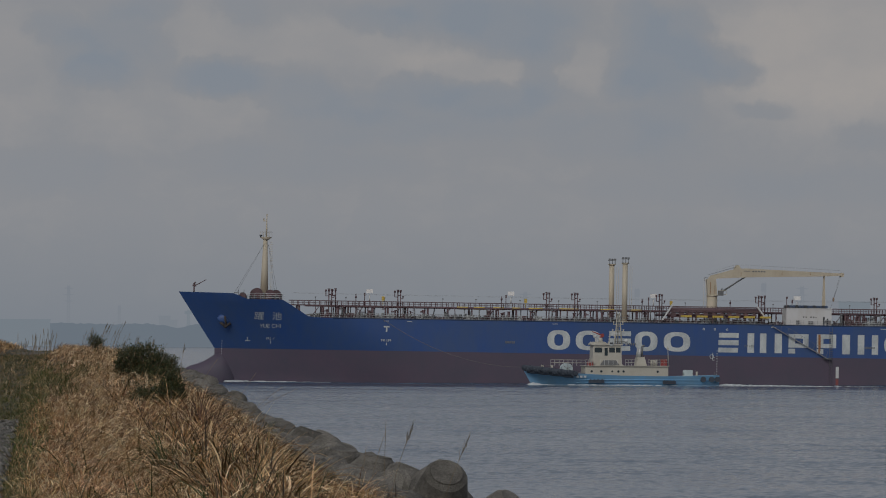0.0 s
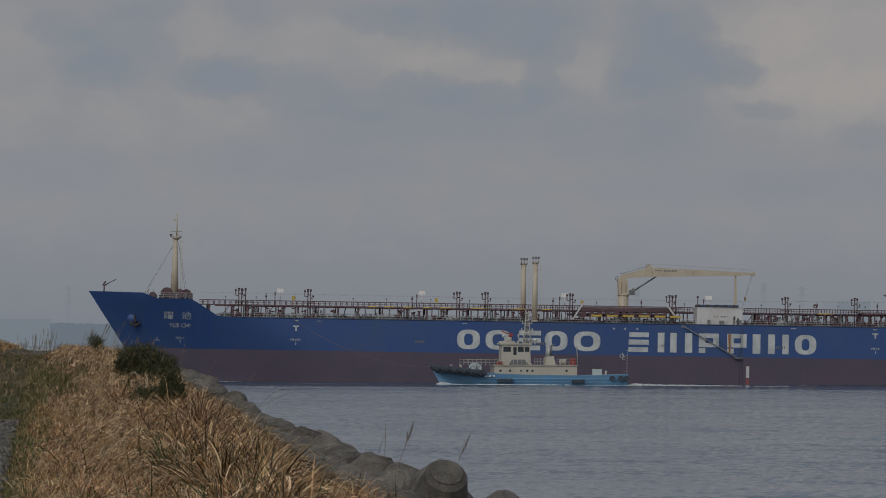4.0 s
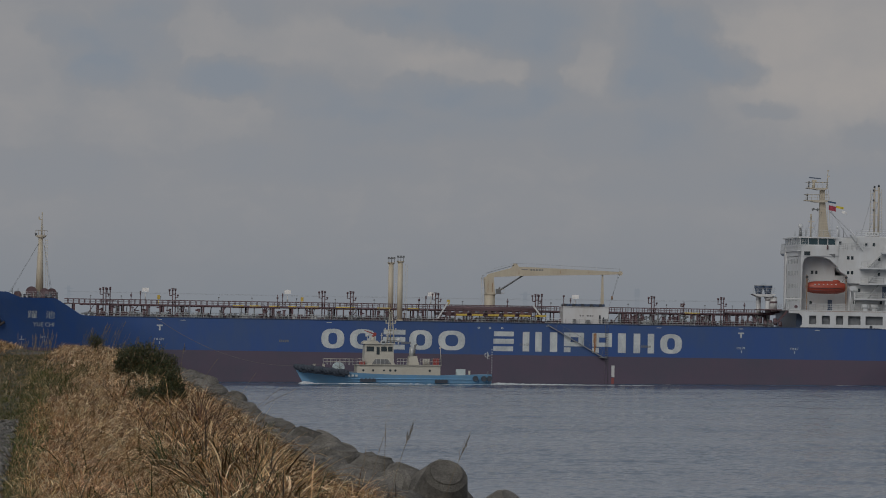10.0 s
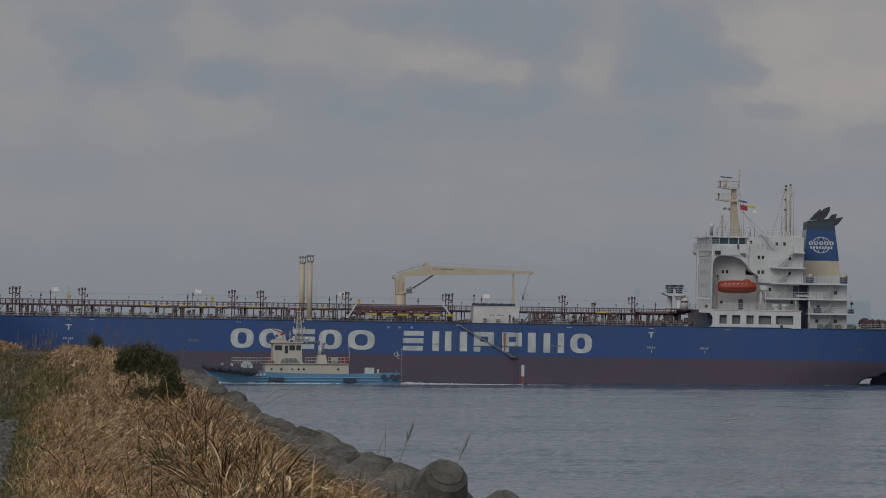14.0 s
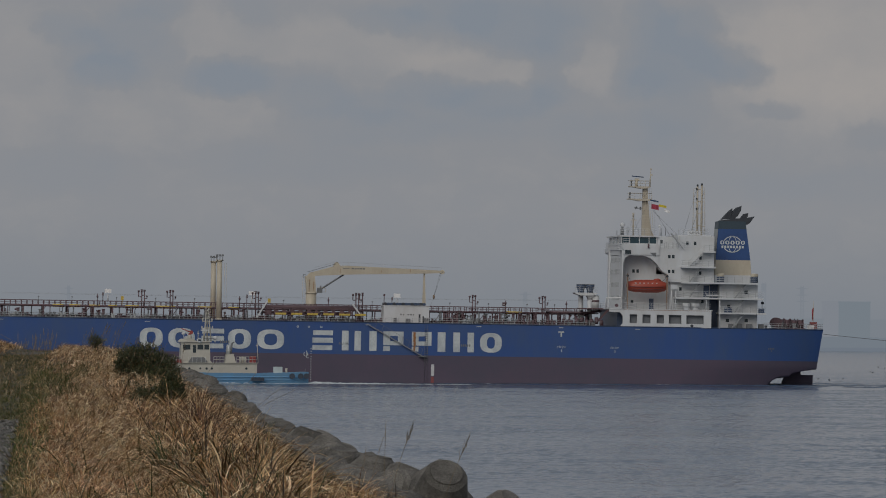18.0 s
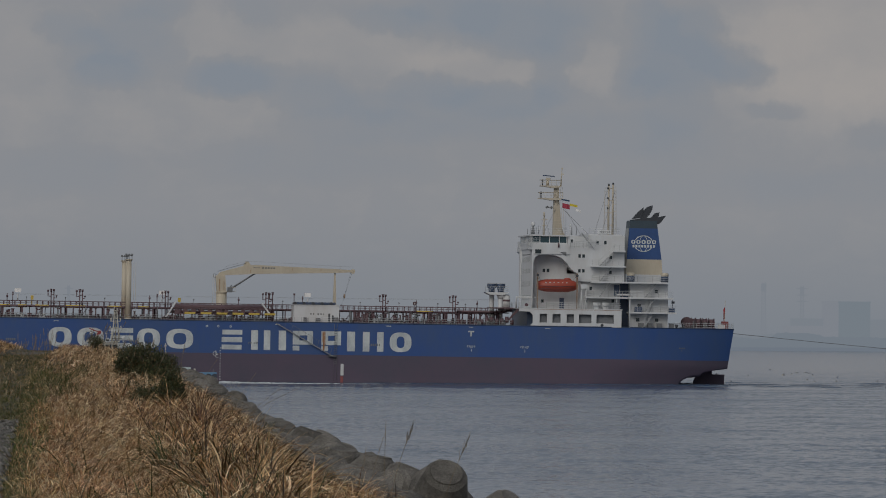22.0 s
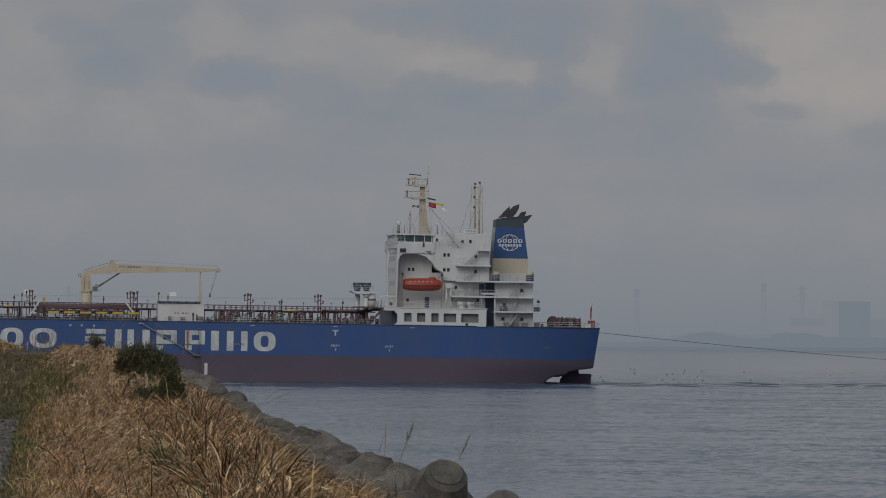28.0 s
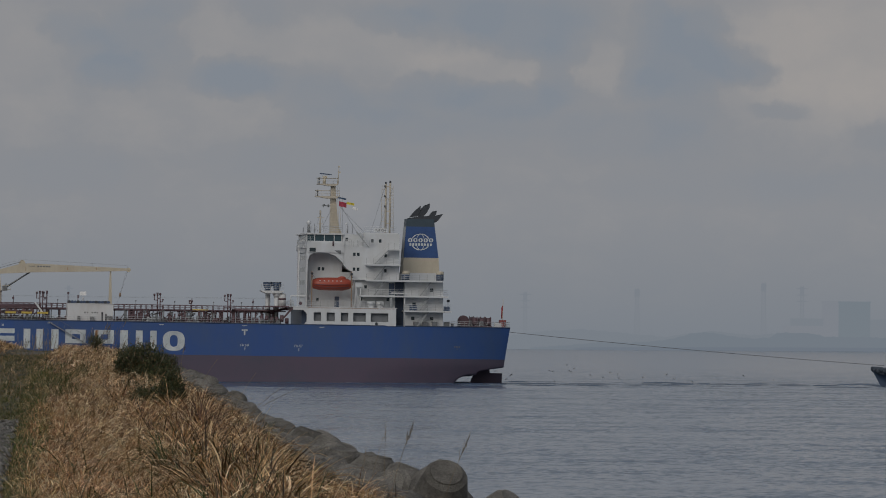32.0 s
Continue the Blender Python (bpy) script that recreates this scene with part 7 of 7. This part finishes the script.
p = stand(2600, 17, 0.4, 4.2, 60, 420, 0.95, 60)
blades("green_grass", p, tall(p, 0.3, 0.7), 0.008 + 0.00005 * p[1], 0.55, GREEN, 27, "green shoots among the dry grass")
p = stand(5000, 33, -8.0, -3.5, 4, 120)
p = (p[0], rs.uniform(-20, 120, len(p[0])), p[2])
blades("dry_grass", p, tall(p, 0.2, 0.5), np.full(len(p[0]), 0.012), 0.5, DRY, 34, "dry grass on the landward bank")
p = stand(9000, 19, 0.9, 4.0, 425, 700)
blades("dry_grass", p, tall(p, 0.2, 0.45), 0.010 + 0.00005 * p[1], 0.6, DRY, 29, "dry grass further along the dyke")


p = stand(7000, 35, -9.0, -4.1, 430, 700)
blades("dry_grass", p, tall(p, 0.3, 0.7), 0.012 + 0.00005 * p[1], 0.8, DRY, 36, "dry grass further along the dyke")


# thin pale dead stems standing in the grown-over stretch of the path
p = stand(500, 55, -3.0, 0.5, 190, 440, 0.5, 100, 0.3)
blades("long_grass", p, tall(p, 0.2, 0.55), 0.004 + 0.000025 * p[1], 0.6, PALE_LEAF, 56, "thin pale dead stems among the green grass", 0.6)
p = stand(1500, 57, -0.35, 0.15, 100, 180, 0.8, 50, 0.1)
blades("green_grass", p, tall(p, 0.12, 0.3), tall(p, 0.006, 0.012), 0.8, LUSH, 58, "fresh green grass at the edge of the path")
# straw and rust-red stems through the green edge of the near path
p = stand(3600, 61, -0.36, 0.7, 60, 170, 0.6, 220, 0.1)
blades("dry_grass", p, tall(p, 0.14, 0.34), (0.003 + 0.000028 * p[1]) * tall(p, 0.6, 1.4), 1.1, PALE_LEAF, 62, "thin curled straw among the green edge of the path", 1.2, 0.02)
RUST = grass_material("rust_red_stems", [(0.0, (0.11, 0.045, 0.017)), (0.4, (0.33, 0.145, 0.052)), (0.7, (0.58, 0.31, 0.13)), (1.0, (0.85, 0.56, 0.29))], 0.35)
p = stand(3800, 63, -0.1, 2.6, 66, 165, 0.8, 130, 0.16)
blades("dry_grass", p, tall(p, 0.2, 0.42), (0.003 + 0.00003 * p[1]) * tall(p, 0.6, 1.5), 1.0, RUST, 64, "rust-red dry stems in patches", 1.0, 0.08)
# green weeds where the stand meets the grown-over path
p = stand(1500, 65, -0.2, 1.3, 180, 290, 0.95, 22, 0.16)
blades("green_grass", p, tall(p, 0.22, 0.5), 0.005 + 0.00003 * p[1], 0.7, FIELD, 66, "green weeds at the edge of the dry stand", 0.7, 0.06)
# thin low grass that half hides the far path
p = stand(10000, 47, -3.4, 1.0, 436, 700, 0.7, 160, 0.4)
blades("green_grass", p, tall(p, 0.08, 0.26), 0.010 + 0.00004 * p[1], 0.8, GREEN, 48, "low grass at the edge of the far path")

# big tussocks along the seaward edge, blades springing from one root
TUSSOCK = grass_material("tussock_blades", [(0.0, (0.030, 0.018, 0.008)), (0.25, (0.12, 0.056, 0.020)), (0.38, (0.36, 0.175, 0.062)), (0.5, (0.86, 0.58, 0.30)), (0.66, (1.0, 0.76, 0.46)), (0.74, (0.40, 0.19, 0.066)), (0.86, (0.14, 0.075, 0.024)), (1.0, (0.034, 0.046, 0.012))], 0.3)


def tussock_mesh(seed, n=170, mat=None):
    r = np.random.RandomState(seed)
    ang = r.uniform(0, 2 * np.pi, n)
    root = np.stack([np.cos(ang), np.sin(ang), np.zeros(n)], 1) * (r.uniform(0, 1, n) ** 0.7 * 0.16)[:, None]
    lean = np.stack([np.cos(ang), np.sin(ang), np.zeros(n)], 1)
    turn = ang + np.pi / 2 + r.normal(0, 0.5, n)
    wide = np.stack([np.cos(turn), np.sin(turn), r.normal(0, 0.2, n)], 1)
    k = 8
    v = arcs(r, root - np.array([0, 0, 0.05]), lean, wide, r.uniform(0.5, 1.15, n), r.uniform(0.012, 0.030, n), 1.2, 1.3, k)
    idx = np.arange(n * k * 2).reshape(n, k, 2)
    f = np.stack([idx[:, :-1, 0], idx[:, :-1, 1], idx[:, 1:, 1], idx[:, 1:, 0]], -1).reshape(-1, 4)
    return array_mesh("grass_tussock", v.reshape(-1, 3), f, mat or TUSSOCK, True)


tussocks = [tussock_mesh(70 + k) for k in range(5)]
rt = random.Random(77)
for k in range(135):
    d = 1 / rt.uniform(1 / 190.0, 1 / 66.0) if k < 45 else rt.uniform(80, 132) if k < 95 else rt.uniform(78, 104)
    u = rt.uniform(0.45, 1.0) if k < 45 else rt.uniform(0.5, 0.92) if k < 95 else rt.uniform(0.56, 0.84)
    q = brink(d) * u * (0.95 if d < 90 else 0.93)
    ob = new("grass_tussock", tussocks[k % 5])
    ob.matrix_basis = Matrix.Translation(on_dyke(q, d, dyke_z(q, d))) @ Matrix.Rotation(rt.uniform(0, 6.28), 4, "Z") @ Matrix.Scale(rt.uniform(0.6, 1.0) * (0.75 if u > 0.85 else 1.0), 4)
    tagged(ob, "coarse brown and green grass tussock with arching leaves", "grass", "tussocks on the dyke")

# a few tall reddish ones behind the rest
REDDISH = grass_material("reddish_dry_leaf", [(0.0, (0.050, 0.022, 0.012)), (0.5, (0.17, 0.080, 0.036)), (0.75, (0.30, 0.165, 0.08)), (1.0, (0.62, 0.43, 0.25))], 0.3)
red_tussocks = [tussock_mesh(90 + k, 210, REDDISH) for k in range(2)]
for q, d, size in ((3.25, 146, 1.05), (3.0, 141, 0.9), (3.5, 151, 1.0), (3.35, 138, 0.85), (2.75, 128, 0.8), (3.1, 132, 0.9)):
    ob = new("grass_tussock", red_tussocks[int(d) % 2])
    ob.matrix_basis = Matrix.Translation(on_dyke(q, d, dyke_z(q, d))) @ Matrix.Rotation(d, 4, "Z") @ Matrix.Scale(size, 4)
    tagged(ob, "tall reddish-brown grass tussock with arching leaves", "grass", "tussocks on the dyke")

# ---------------------------------------------------------------- reeds
STALK = material("reed_stalk", (0.19, 0.145, 0.09), 0.8, scale=4)
PLUME = grass_material("reed_plume", [(0.0, (0.20, 0.165, 0.12)), (1.0, (0.36, 0.30, 0.23))])


def make_reed(q, d, h, lean, seed, plume=True):
    r = random.Random(seed)
    p = on_dyke(q, d, dyke_z(q, d))
    ob = thing("reed", "thin dry reed with a feathery head" if plume else "thin bare dark reed stem", "reed", "reeds", pose(*p))
    pts = [(lean * h * (i / 6) ** 1.6, 0.02 * i, h * i / 6) for i in range(7)]
    wd = 0.0026 + 0.000009 * d
    part("stalk", Geo().tube(pts, wd, 5), STALK, ob)
    if plume:
        g = Geo()
        top = Vector(pts[-1])
        down = (Vector(pts[-2]) - top).normalized()
        for k in range(34):
            a = top + down * (0.36 * h * 0.6 * k / 34)
            dx = r.uniform(-0.6, 1) * 0.05 * (0.3 + k / 34) + 0.015 + 0.03 * lean
            g.add([a + Vector((0, 0, 0.0)), a + Vector((wd * 1.4, 0, 0.01)), a + Vector((dx + wd, r.uniform(-0.03, 0.03), 0.13)), a + Vector((dx, 0, 0.11))], [(0, 1, 2, 3)])
        part("plume", g, PLUME, ob, "feathery seed head")
    return ob


def foot(px, py, tx, ty, d, plume):
    """A reed at d metres whose stalk runs from one place of the view to another, rooted in the dyke."""
    q = (px - 784) * d / FOCAL - bow(d)
    dx, dz = (tx - px) * d / FOCAL, (py - ty) * d / FOCAL
    h = EYE[2] + (593.8 - ty) * d / FOCAL - dyke_z(q, d)
    h -= 0.12 if plume else 0.0
    lean = dx / dz * 0.7
    return q + dx - lean * h, d, h, lean, plume


for q, d, h, ln, pl in (*[foot(*a) for a in ((665, 835, 683, 776, 101, False), (683, 815, 685, 747, 102, False), (707, 820, 732, 751, 104, True), (808, 842, 832, 786, 106, True), (448, 728, 502, 687, 143, False), (446, 730, 526, 690, 144, False), (458, 722, 404, 684, 142, False), (640, 880, 650, 790, 92, False))], (4.2, 190, 1.0, 0.5, False), (4.3, 160, 1.0, 0.5, False)):
    make_reed(q, d, h, ln, int(d), pl)
rr = random.Random(8)
for k in range(58):
    make_reed(rr.uniform(-1.3, 1.0), rr.uniform(380, 480), rr.uniform(0.7, 1.7), rr.uniform(-0.08, 0.2), 100 + k, k % 3 > 0)
for k in range(22):
    make_reed(rr.uniform(2.0, 4.4), rr.uniform(360, 420), rr.uniform(0.8, 1.6), rr.uniform(0.15, 0.5), 300 + k, k % 4 == 0)
for k in range(16):
    make_reed(rr.uniform(1.4, 4.2), rr.uniform(200, 300), rr.uniform(0.7, 1.15), rr.uniform(0.1, 0.5), 200 + k, k % 2 == 0)


# ---------------------------------------------------------------- shrubs
LEAF = grass_material("shrub_leaf", [(0.0, (0.020, 0.030, 0.012)), (0.5, (0.046, 0.064, 0.022)), (0.78, (0.11, 0.105, 0.042)), (1.0, (0.20, 0.125, 0.065))], 0.35, 0.5)
BARK = material("shrub_bark", (0.05, 0.04, 0.03), 0.9, scale=5)


def make_shrub(q, d, blobs, leaves, seed, size=0.055):
    """blobs: x, z, rx, rz in metres from the foot."""
    r = np.random.RandomState(seed)
    p = on_dyke(q, d, dyke_z(q, d))
    ob = thing("shrub", "dense dark green evergreen shrub in dry grass", "shrub", "shrubs on the dyke", pose(*p))
    g = Geo()
    for x, z, rx, rz in blobs:
        for k in range(7):
            a = 2 * math.pi * k / 7
            g.tube([(x * 0.3, 0, 0), (x * 0.7 + 0.3 * rx * math.cos(a), 0.3 * rx * math.sin(a), z * 0.6), (x + 0.8 * rx * math.cos(a), 0.8 * rx * math.sin(a), z + 0.5 * rz * r.uniform(-0.5, 1.4))], 0.018, 5)
    part("stems", g, BARK, ob).name = "stem"
    vs = []
    wt = np.array([b[2] * b[3] for b in blobs])
    for (x, z, rx, rz), nl in zip(blobs, (leaves * wt / wt.sum()).astype(int)):
        u = r.normal(0, 1, (nl, 3))
        u /= np.linalg.norm(u, axis=1)[:, None]
        rad = r.uniform(0.25, 1.0, nl) ** 0.5
        lump = 1 + 0.3 * np.sin(u[:, 0] * 7 + seed) * np.sin(u[:, 2] * 6 + 1) + 0.16 * np.sin(u[:, 1] * 9 + u[:, 2] * 11) + r.normal(0, 0.05, nl)
        c = u * (rad * lump)[:, None] * np.array([rx, rx, rz]) + np.array([x, 0, z])
        c = c[c[:, 2] > -0.7]
        m = len(c)
        d1 = r.normal(0, 1, (m, 3)) * 0.7 + c * 0.2 + np.array([0, 0, 0.6])
        d1 /= np.linalg.norm(d1, axis=1)[:, None]
        d2 = np.cross(d1, r.normal(0, 1, (m, 3)))
        d2 /= np.linalg.norm(d2, axis=1)[:, None]
        L = size * r.uniform(0.7, 1.6, m)[:, None]
        vs.append(np.stack([c, c + d1 * L * 0.5 + d2 * L * 0.22, c + d1 * L, c + d1 * L * 0.5 - d2 * L * 0.22], 1))
    # upright sprigs that break the outline
    for x, z, rx, rz in blobs:
        for k in range(26):
            a = r.uniform(0, 2 * np.pi)
            e = r.uniform(-0.1, 1.4)
            root = np.array([x + rx * 0.85 * np.cos(a) * np.cos(e), rx * 0.85 * np.sin(a) * np.cos(e), z + rz * 0.85 * np.sin(e)])
            up = np.array([0.45 * np.cos(a) * np.cos(e), 0.45 * np.sin(a), 0.5 + 0.5 * np.sin(e)]) + r.normal(0, 0.18, 3)
            up /= np.linalg.norm(up)
            m = 16
            c = root + up * (np.linspace(0, 1, m) * r.uniform(0.12, 0.34))[:, None] + r.normal(0, 0.014, (m, 3))
            d1 = up + r.normal(0, 0.55, (m, 3))
            d1 /= np.linalg.norm(d1, axis=1)[:, None]
            d2 = np.cross(d1, r.normal(0, 1, (m, 3)))
            d2 /= np.linalg.norm(d2, axis=1)[:, None]
            L = size * r.uniform(0.5, 1.1, m)[:, None]
            vs.append(np.stack([c, c + d1 * L * 0.5 + d2 * L * 0.2, c + d1 * L, c + d1 * L * 0.5 - d2 * L * 0.2], 1))
    v = np.concatenate(vs).reshape(-1, 3)
    crown = new("crown", array_mesh("crown", v, np.arange(len(v)).reshape(-1, 4), LEAF))
    crown.parent = ob
    tagged(crown, "many small dark leaves", kind="stuff")
    return ob


make_shrub(3.15, 215, [(-0.42, 0.66, 0.44, 0.38), (0.02, 0.68, 0.5, 0.42), (0.52, 0.46, 0.42, 0.38), (0.05, 0.32, 0.72, 0.36), (-0.7, 0.42, 0.2, 0.22), (0.66, 0.1, 0.36, 0.42), (0.78, -0.25, 0.34, 0.36), (0.3, -0.05, 0.5, 0.35), (0.9, 0.25, 0.16, 0.2)], 24000, 5)
make_shrub(2.68, 166, [(0.05, 0.32, 0.36, 0.2), (0.33, 0.5, 0.22, 0.32), (0.48, 0.34, 0.18, 0.28), (-0.28, 0.27, 0.3, 0.16), (0.12, 0.16, 0.46, 0.24), (0.44, 0.16, 0.24, 0.28)], 15000, 6)
make_shrub(2.55, 330, [(0, 0.55, 0.28, 0.3), (0.2, 0.4, 0.25, 0.25)], 1500, 7)

# ---------------------------------------------------------------- concrete armour blocks
CONC = material("weathered_concrete", (0.215, 0.203, 0.183), 0.95, dark=(0.078, 0.074, 0.066), scale=1.8, amount=1.0, bump=1.0, bump_scale=34, fine=9)
# washed-out grit: dark pits and pale stones
cn, cl = CONC.node_tree.nodes, CONC.node_tree.links
grit = cn.new("ShaderNodeTexNoise")
grit.inputs["Scale"].default_value, grit.inputs["Detail"].default_value = 52.0, 3
cl.new(cn["Texture Coordinate"].outputs["Object"], grit.inputs["Vector"])
grade = cn.new("ShaderNodeMapRange")
for slot, value in ((1, 0.36), (2, 0.64), (3, 0.5), (4, 1.45)):
    grade.inputs[slot].default_value = value
cl.new(grit.outputs[0], grade.inputs[0])
tone = cn.new("ShaderNodeHueSaturation")
cl.new(cn["Mix"].outputs[2], tone.inputs["Color"])
cl.new(grade.outputs[0], tone.inputs["Value"])
info = cn.new("ShaderNodeObjectInfo")
age = cn.new("ShaderNodeMapRange")
age.inputs[3].default_value, age.inputs[4].default_value = 0.85, 1.35
cl.new(info.outputs["Random"], age.inputs[0])
bleach = cn.new("ShaderNodeHueSaturation")
cl.new(tone.outputs[0], bleach.inputs["Color"])
cl.new(age.outputs[0], bleach.inputs["Value"])
cl.new(bleach.outputs[0], cn["Principled BSDF"].inputs["Base Color"])


def tetrapod_mesh(seed):
    g = Geo()
    v, faces, n = [Vector((0, 0, 0))], [], 22
    for ax in ((0, 0, 1), (0.9428, 0, -0.3333), (-0.4714, 0.8165, -0.3333), (-0.4714, -0.8165, -0.3333)):
        a = Vector(ax)
        u = a.orthogonal().normalized()
        w = a.cross(u)
        first = len(v)
        prof = ((0.19, 0.60), (0.54, 0.54), (0.86, 0.475), (1.0, 0.445), (1.03, 0.44), (1.115, 0.345), (1.15, 0.335))
        for t, rad in prof:
            v += [a * t + (u * math.cos(2 * math.pi * i / n) + w * math.sin(2 * math.pi * i / n)) * rad * (1 + 0.014 * math.sin(i * 5 + seed + t * 9)) for i in range(n)]
        faces += [(0, first + (i + 1) % n, first + i) for i in range(n)]
        for k in range(len(prof) - 1):
            o = first + k * n
            faces += [(o + i, o + (i + 1) % n, o + n + (i + 1) % n, o + n + i) for i in range(n)]
        o = first + (len(prof) - 1) * n
        faces.append(tuple(o + i for i in range(n)))
    g.add(v, faces, True)
    per = n * len(prof) + 1
    for leg in range(4):
        for k in range(leg * per + n * 5, (leg + 1) * per):
            g.s[k] = False
    return g.mesh("tetrapod", CONC)


pods = [tetrapod_mesh(k) for k in range(3)]


def place_pod(q, d, z, seed, turn=None, roll=0.0):
    r = random.Random(seed)
    ob = new("tetrapod", pods[seed % 3])
    if turn:
        rot = Vector(turn).to_track_quat("Z", "Y").to_matrix().to_4x4() @ Matrix.Rotation(roll, 4, "Z")
    else:
        rot = Euler((r.uniform(0, 6.28), r.uniform(-0.6, 0.6), r.uniform(0, 6.28))).to_matrix().to_4x4()
    ob.matrix_basis = Matrix.Translation(on_dyke(q, d, z)) @ rot
    return tagged(ob, "weathered grey concrete tetrapod on the sea wall", "tetrapod", "tetrapods along the dyke")


# the end of the row nearest the camera, legs as they lie
place_pod(8.15, 148.0, 5.0, 1, (0.16, -0.70, 0.69), -0.55)
place_pod(7.8, 149.5, 5.02, 2, (0.5, 0.25, 0.45))
place_pod(6.9, 149.0, 4.95, 3, (-0.6, -0.3, 0.5))
place_pod(8.95, 147.2, 4.42, 4, (0.5, -0.3, 0.55))
place_pod(9.55, 146.5, 4.15, 5, (0.75, -0.2, 0.25))
place_pod(8.6, 144.0, 4.2, 6, (0.7, -0.4, 0.2))
place_pod(6.3, 146.5, 4.9, 7, (-0.2, -0.6, 0.5))
place_pod(7.0, 143.0, 4.75, 9, (-0.3, -0.5, 0.55))
place_pod(6.2, 141.0, 4.85, 10, (0.2, -0.6, 0.5))
place_pod(7.7, 140.0, 4.3, 11, (0.5, -0.5, 0.5))
place_pod(7.3, 145.5, 4.6, 8, (-0.4, -0.5, 0.5))
rp = random.Random(31)
k = 10
d = 151.0
while d < 430:
    near = d < 250
    up = min(0.5, 0.0024 * (d - 150)) + 0.5 * min(1.0, max(0.0, (d - 265) / 70))
    place_pod(7.55 + rp.uniform(-0.25, 0.25), d, 4.46 + up + rp.uniform(-0.2, 0.2), k)
    if near or k % 2:
        place_pod(6.3 + rp.uniform(-0.25, 0.25), d + rp.uniform(-0.5, 0.5), 4.5 + up + rp.uniform(-0.2, 0.15), k + 900)
    if near:
        place_pod(8.7 + rp.uniform(-0.3, 0.3), d + rp.uniform(-0.5, 0.5), 4.0 + up * 0.5 + rp.uniform(-0.2, 0.2), k + 500)
    d += rp.uniform(1.6, 2.1) if near else rp.uniform(2.2, 2.9)
    k += 1
d = 112.0
while d < 140:
    place_pod(7.8 + rp.uniform(-0.3, 0.3), d, 3.2 + rp.uniform(-0.2, 0.2), k)
    d += rp.uniform(1.6, 2.2)
    k += 1

# ---------------------------------------------------------------- loose gravel on the path
r = np.random.RandomState(40)
n = 5200
q, d = r.uniform(-1.9, -0.36, n), 1 / r.uniform(1 / 140.0, 1 / 66.0, n)
c = np.stack([q + bow(d), d, np.array([6.885 + 0.07 * noise.noise((a * 0.7, b * 0.3, 0)) for a, b in zip(q, d)])], 1)
size = r.uniform(0.012, 0.04, n)[:, None, None] * np.maximum(1, d / 110)[:, None, None]
octa = np.array([(1, 0, 0), (0, 1, 0), (-1, 0, 0), (0, -1, 0), (0, 0, 0.8), (0, 0, -0.8)], float)
v = c[:, None, :] + (octa[None] * r.uniform(0.6, 1.3, (n, 6, 1)) + r.normal(0, 0.12, (n, 6, 3))) * size
f = np.array([(0, 1, 4), (1, 2, 4), (2, 3, 4), (3, 0, 4), (1, 0, 5), (2, 1, 5), (3, 2, 5), (0, 3, 5)])
faces = (np.arange(n)[:, None, None] * 6 + f[None]).reshape(-1, 3)
pebble = material("gravel_stone", (0.17, 0.162, 0.15), 0.9, dark=(0.075, 0.07, 0.062), scale=2.0, island=0.55)
tagged(new("gravel", array_mesh("gravel", v.reshape(-1, 3), faces, pebble)), "loose grey gravel on the path", "gravel", kind="stuff")
# ---------------------------------------------------------------- movement
COURSE = radians(5.297)


def afloat(s, y, t, speed, trim=0.0, z=0.0, turn=0.0):
    """A place in the ship's plan at 0 s, carried along the course."""
    x0, y0 = -47.083, 1306.999
    c, n = math.cos(COURSE), math.sin(COURSE)
    return pose(x0 + s * c - y * n - speed * t * c, y0 + s * n + y * c - speed * t * n, z, 0, trim, 5.297 + turn)


def motions():
    steps = (0.0, 8.0, 16.0, 24.0, 32.0)
    walk(ship, [(t, afloat(0, 0, t, 4.041, 0.556)) for t in steps])
    for ob in (bow_line, stern_line, bow_foam, side_foam, stern_foam, wake, side_chop, slick):
        walk(ob, [(t, afloat(0, 0, t, 4.041)) for t in steps])
    # the tug alongside drops back a little and pitches on the swell
    for ob in (tug, tug_foam, tug_wake):
        rock = 0.25 if ob is tug else 0.0
        walk(ob, [(t, afloat(57.55, -42, t, 3.995, rock * math.sin(t * 1.3), 0.03 * math.sin(t * 1.1) if rock else 0.0)) for t in range(0, 33, 1)])
    walk(stern_tug, [(t, afloat(252.9, -13, t, 4.041, 0.2 * math.sin(t * 1.2 + 1))) for t in range(0, 33, 1)])
    r = random.Random(12)
    for g in gulls:
        s, y, z, a, b, w = r.uniform(189, 215), r.uniform(-26, 30), r.uniform(0.5, 2.8), r.uniform(1, 4), r.uniform(0.3, 1.0), r.uniform(0.25, 0.6)
        if r.random() < 0.25:
            s += 30
        rows = []
        for k in range(17):
            t = k * 2.0
            rows.append((t, afloat(s + a * math.sin(w * t + a * 9) - 0.12 * t, y + 2 * math.cos(w * t), t, 4.041, 6 * math.sin(w * t), max(0.35, z + b * math.sin(w * 2 * t + a)), 25 * math.sin(w * t + a))))
        walk(g, rows)
    # clouds drift slowly
    walk(sky_sheet, [(0.0, pose(0, 0, 0)), (32.0, pose(10.7, 0, 0))])


motions()
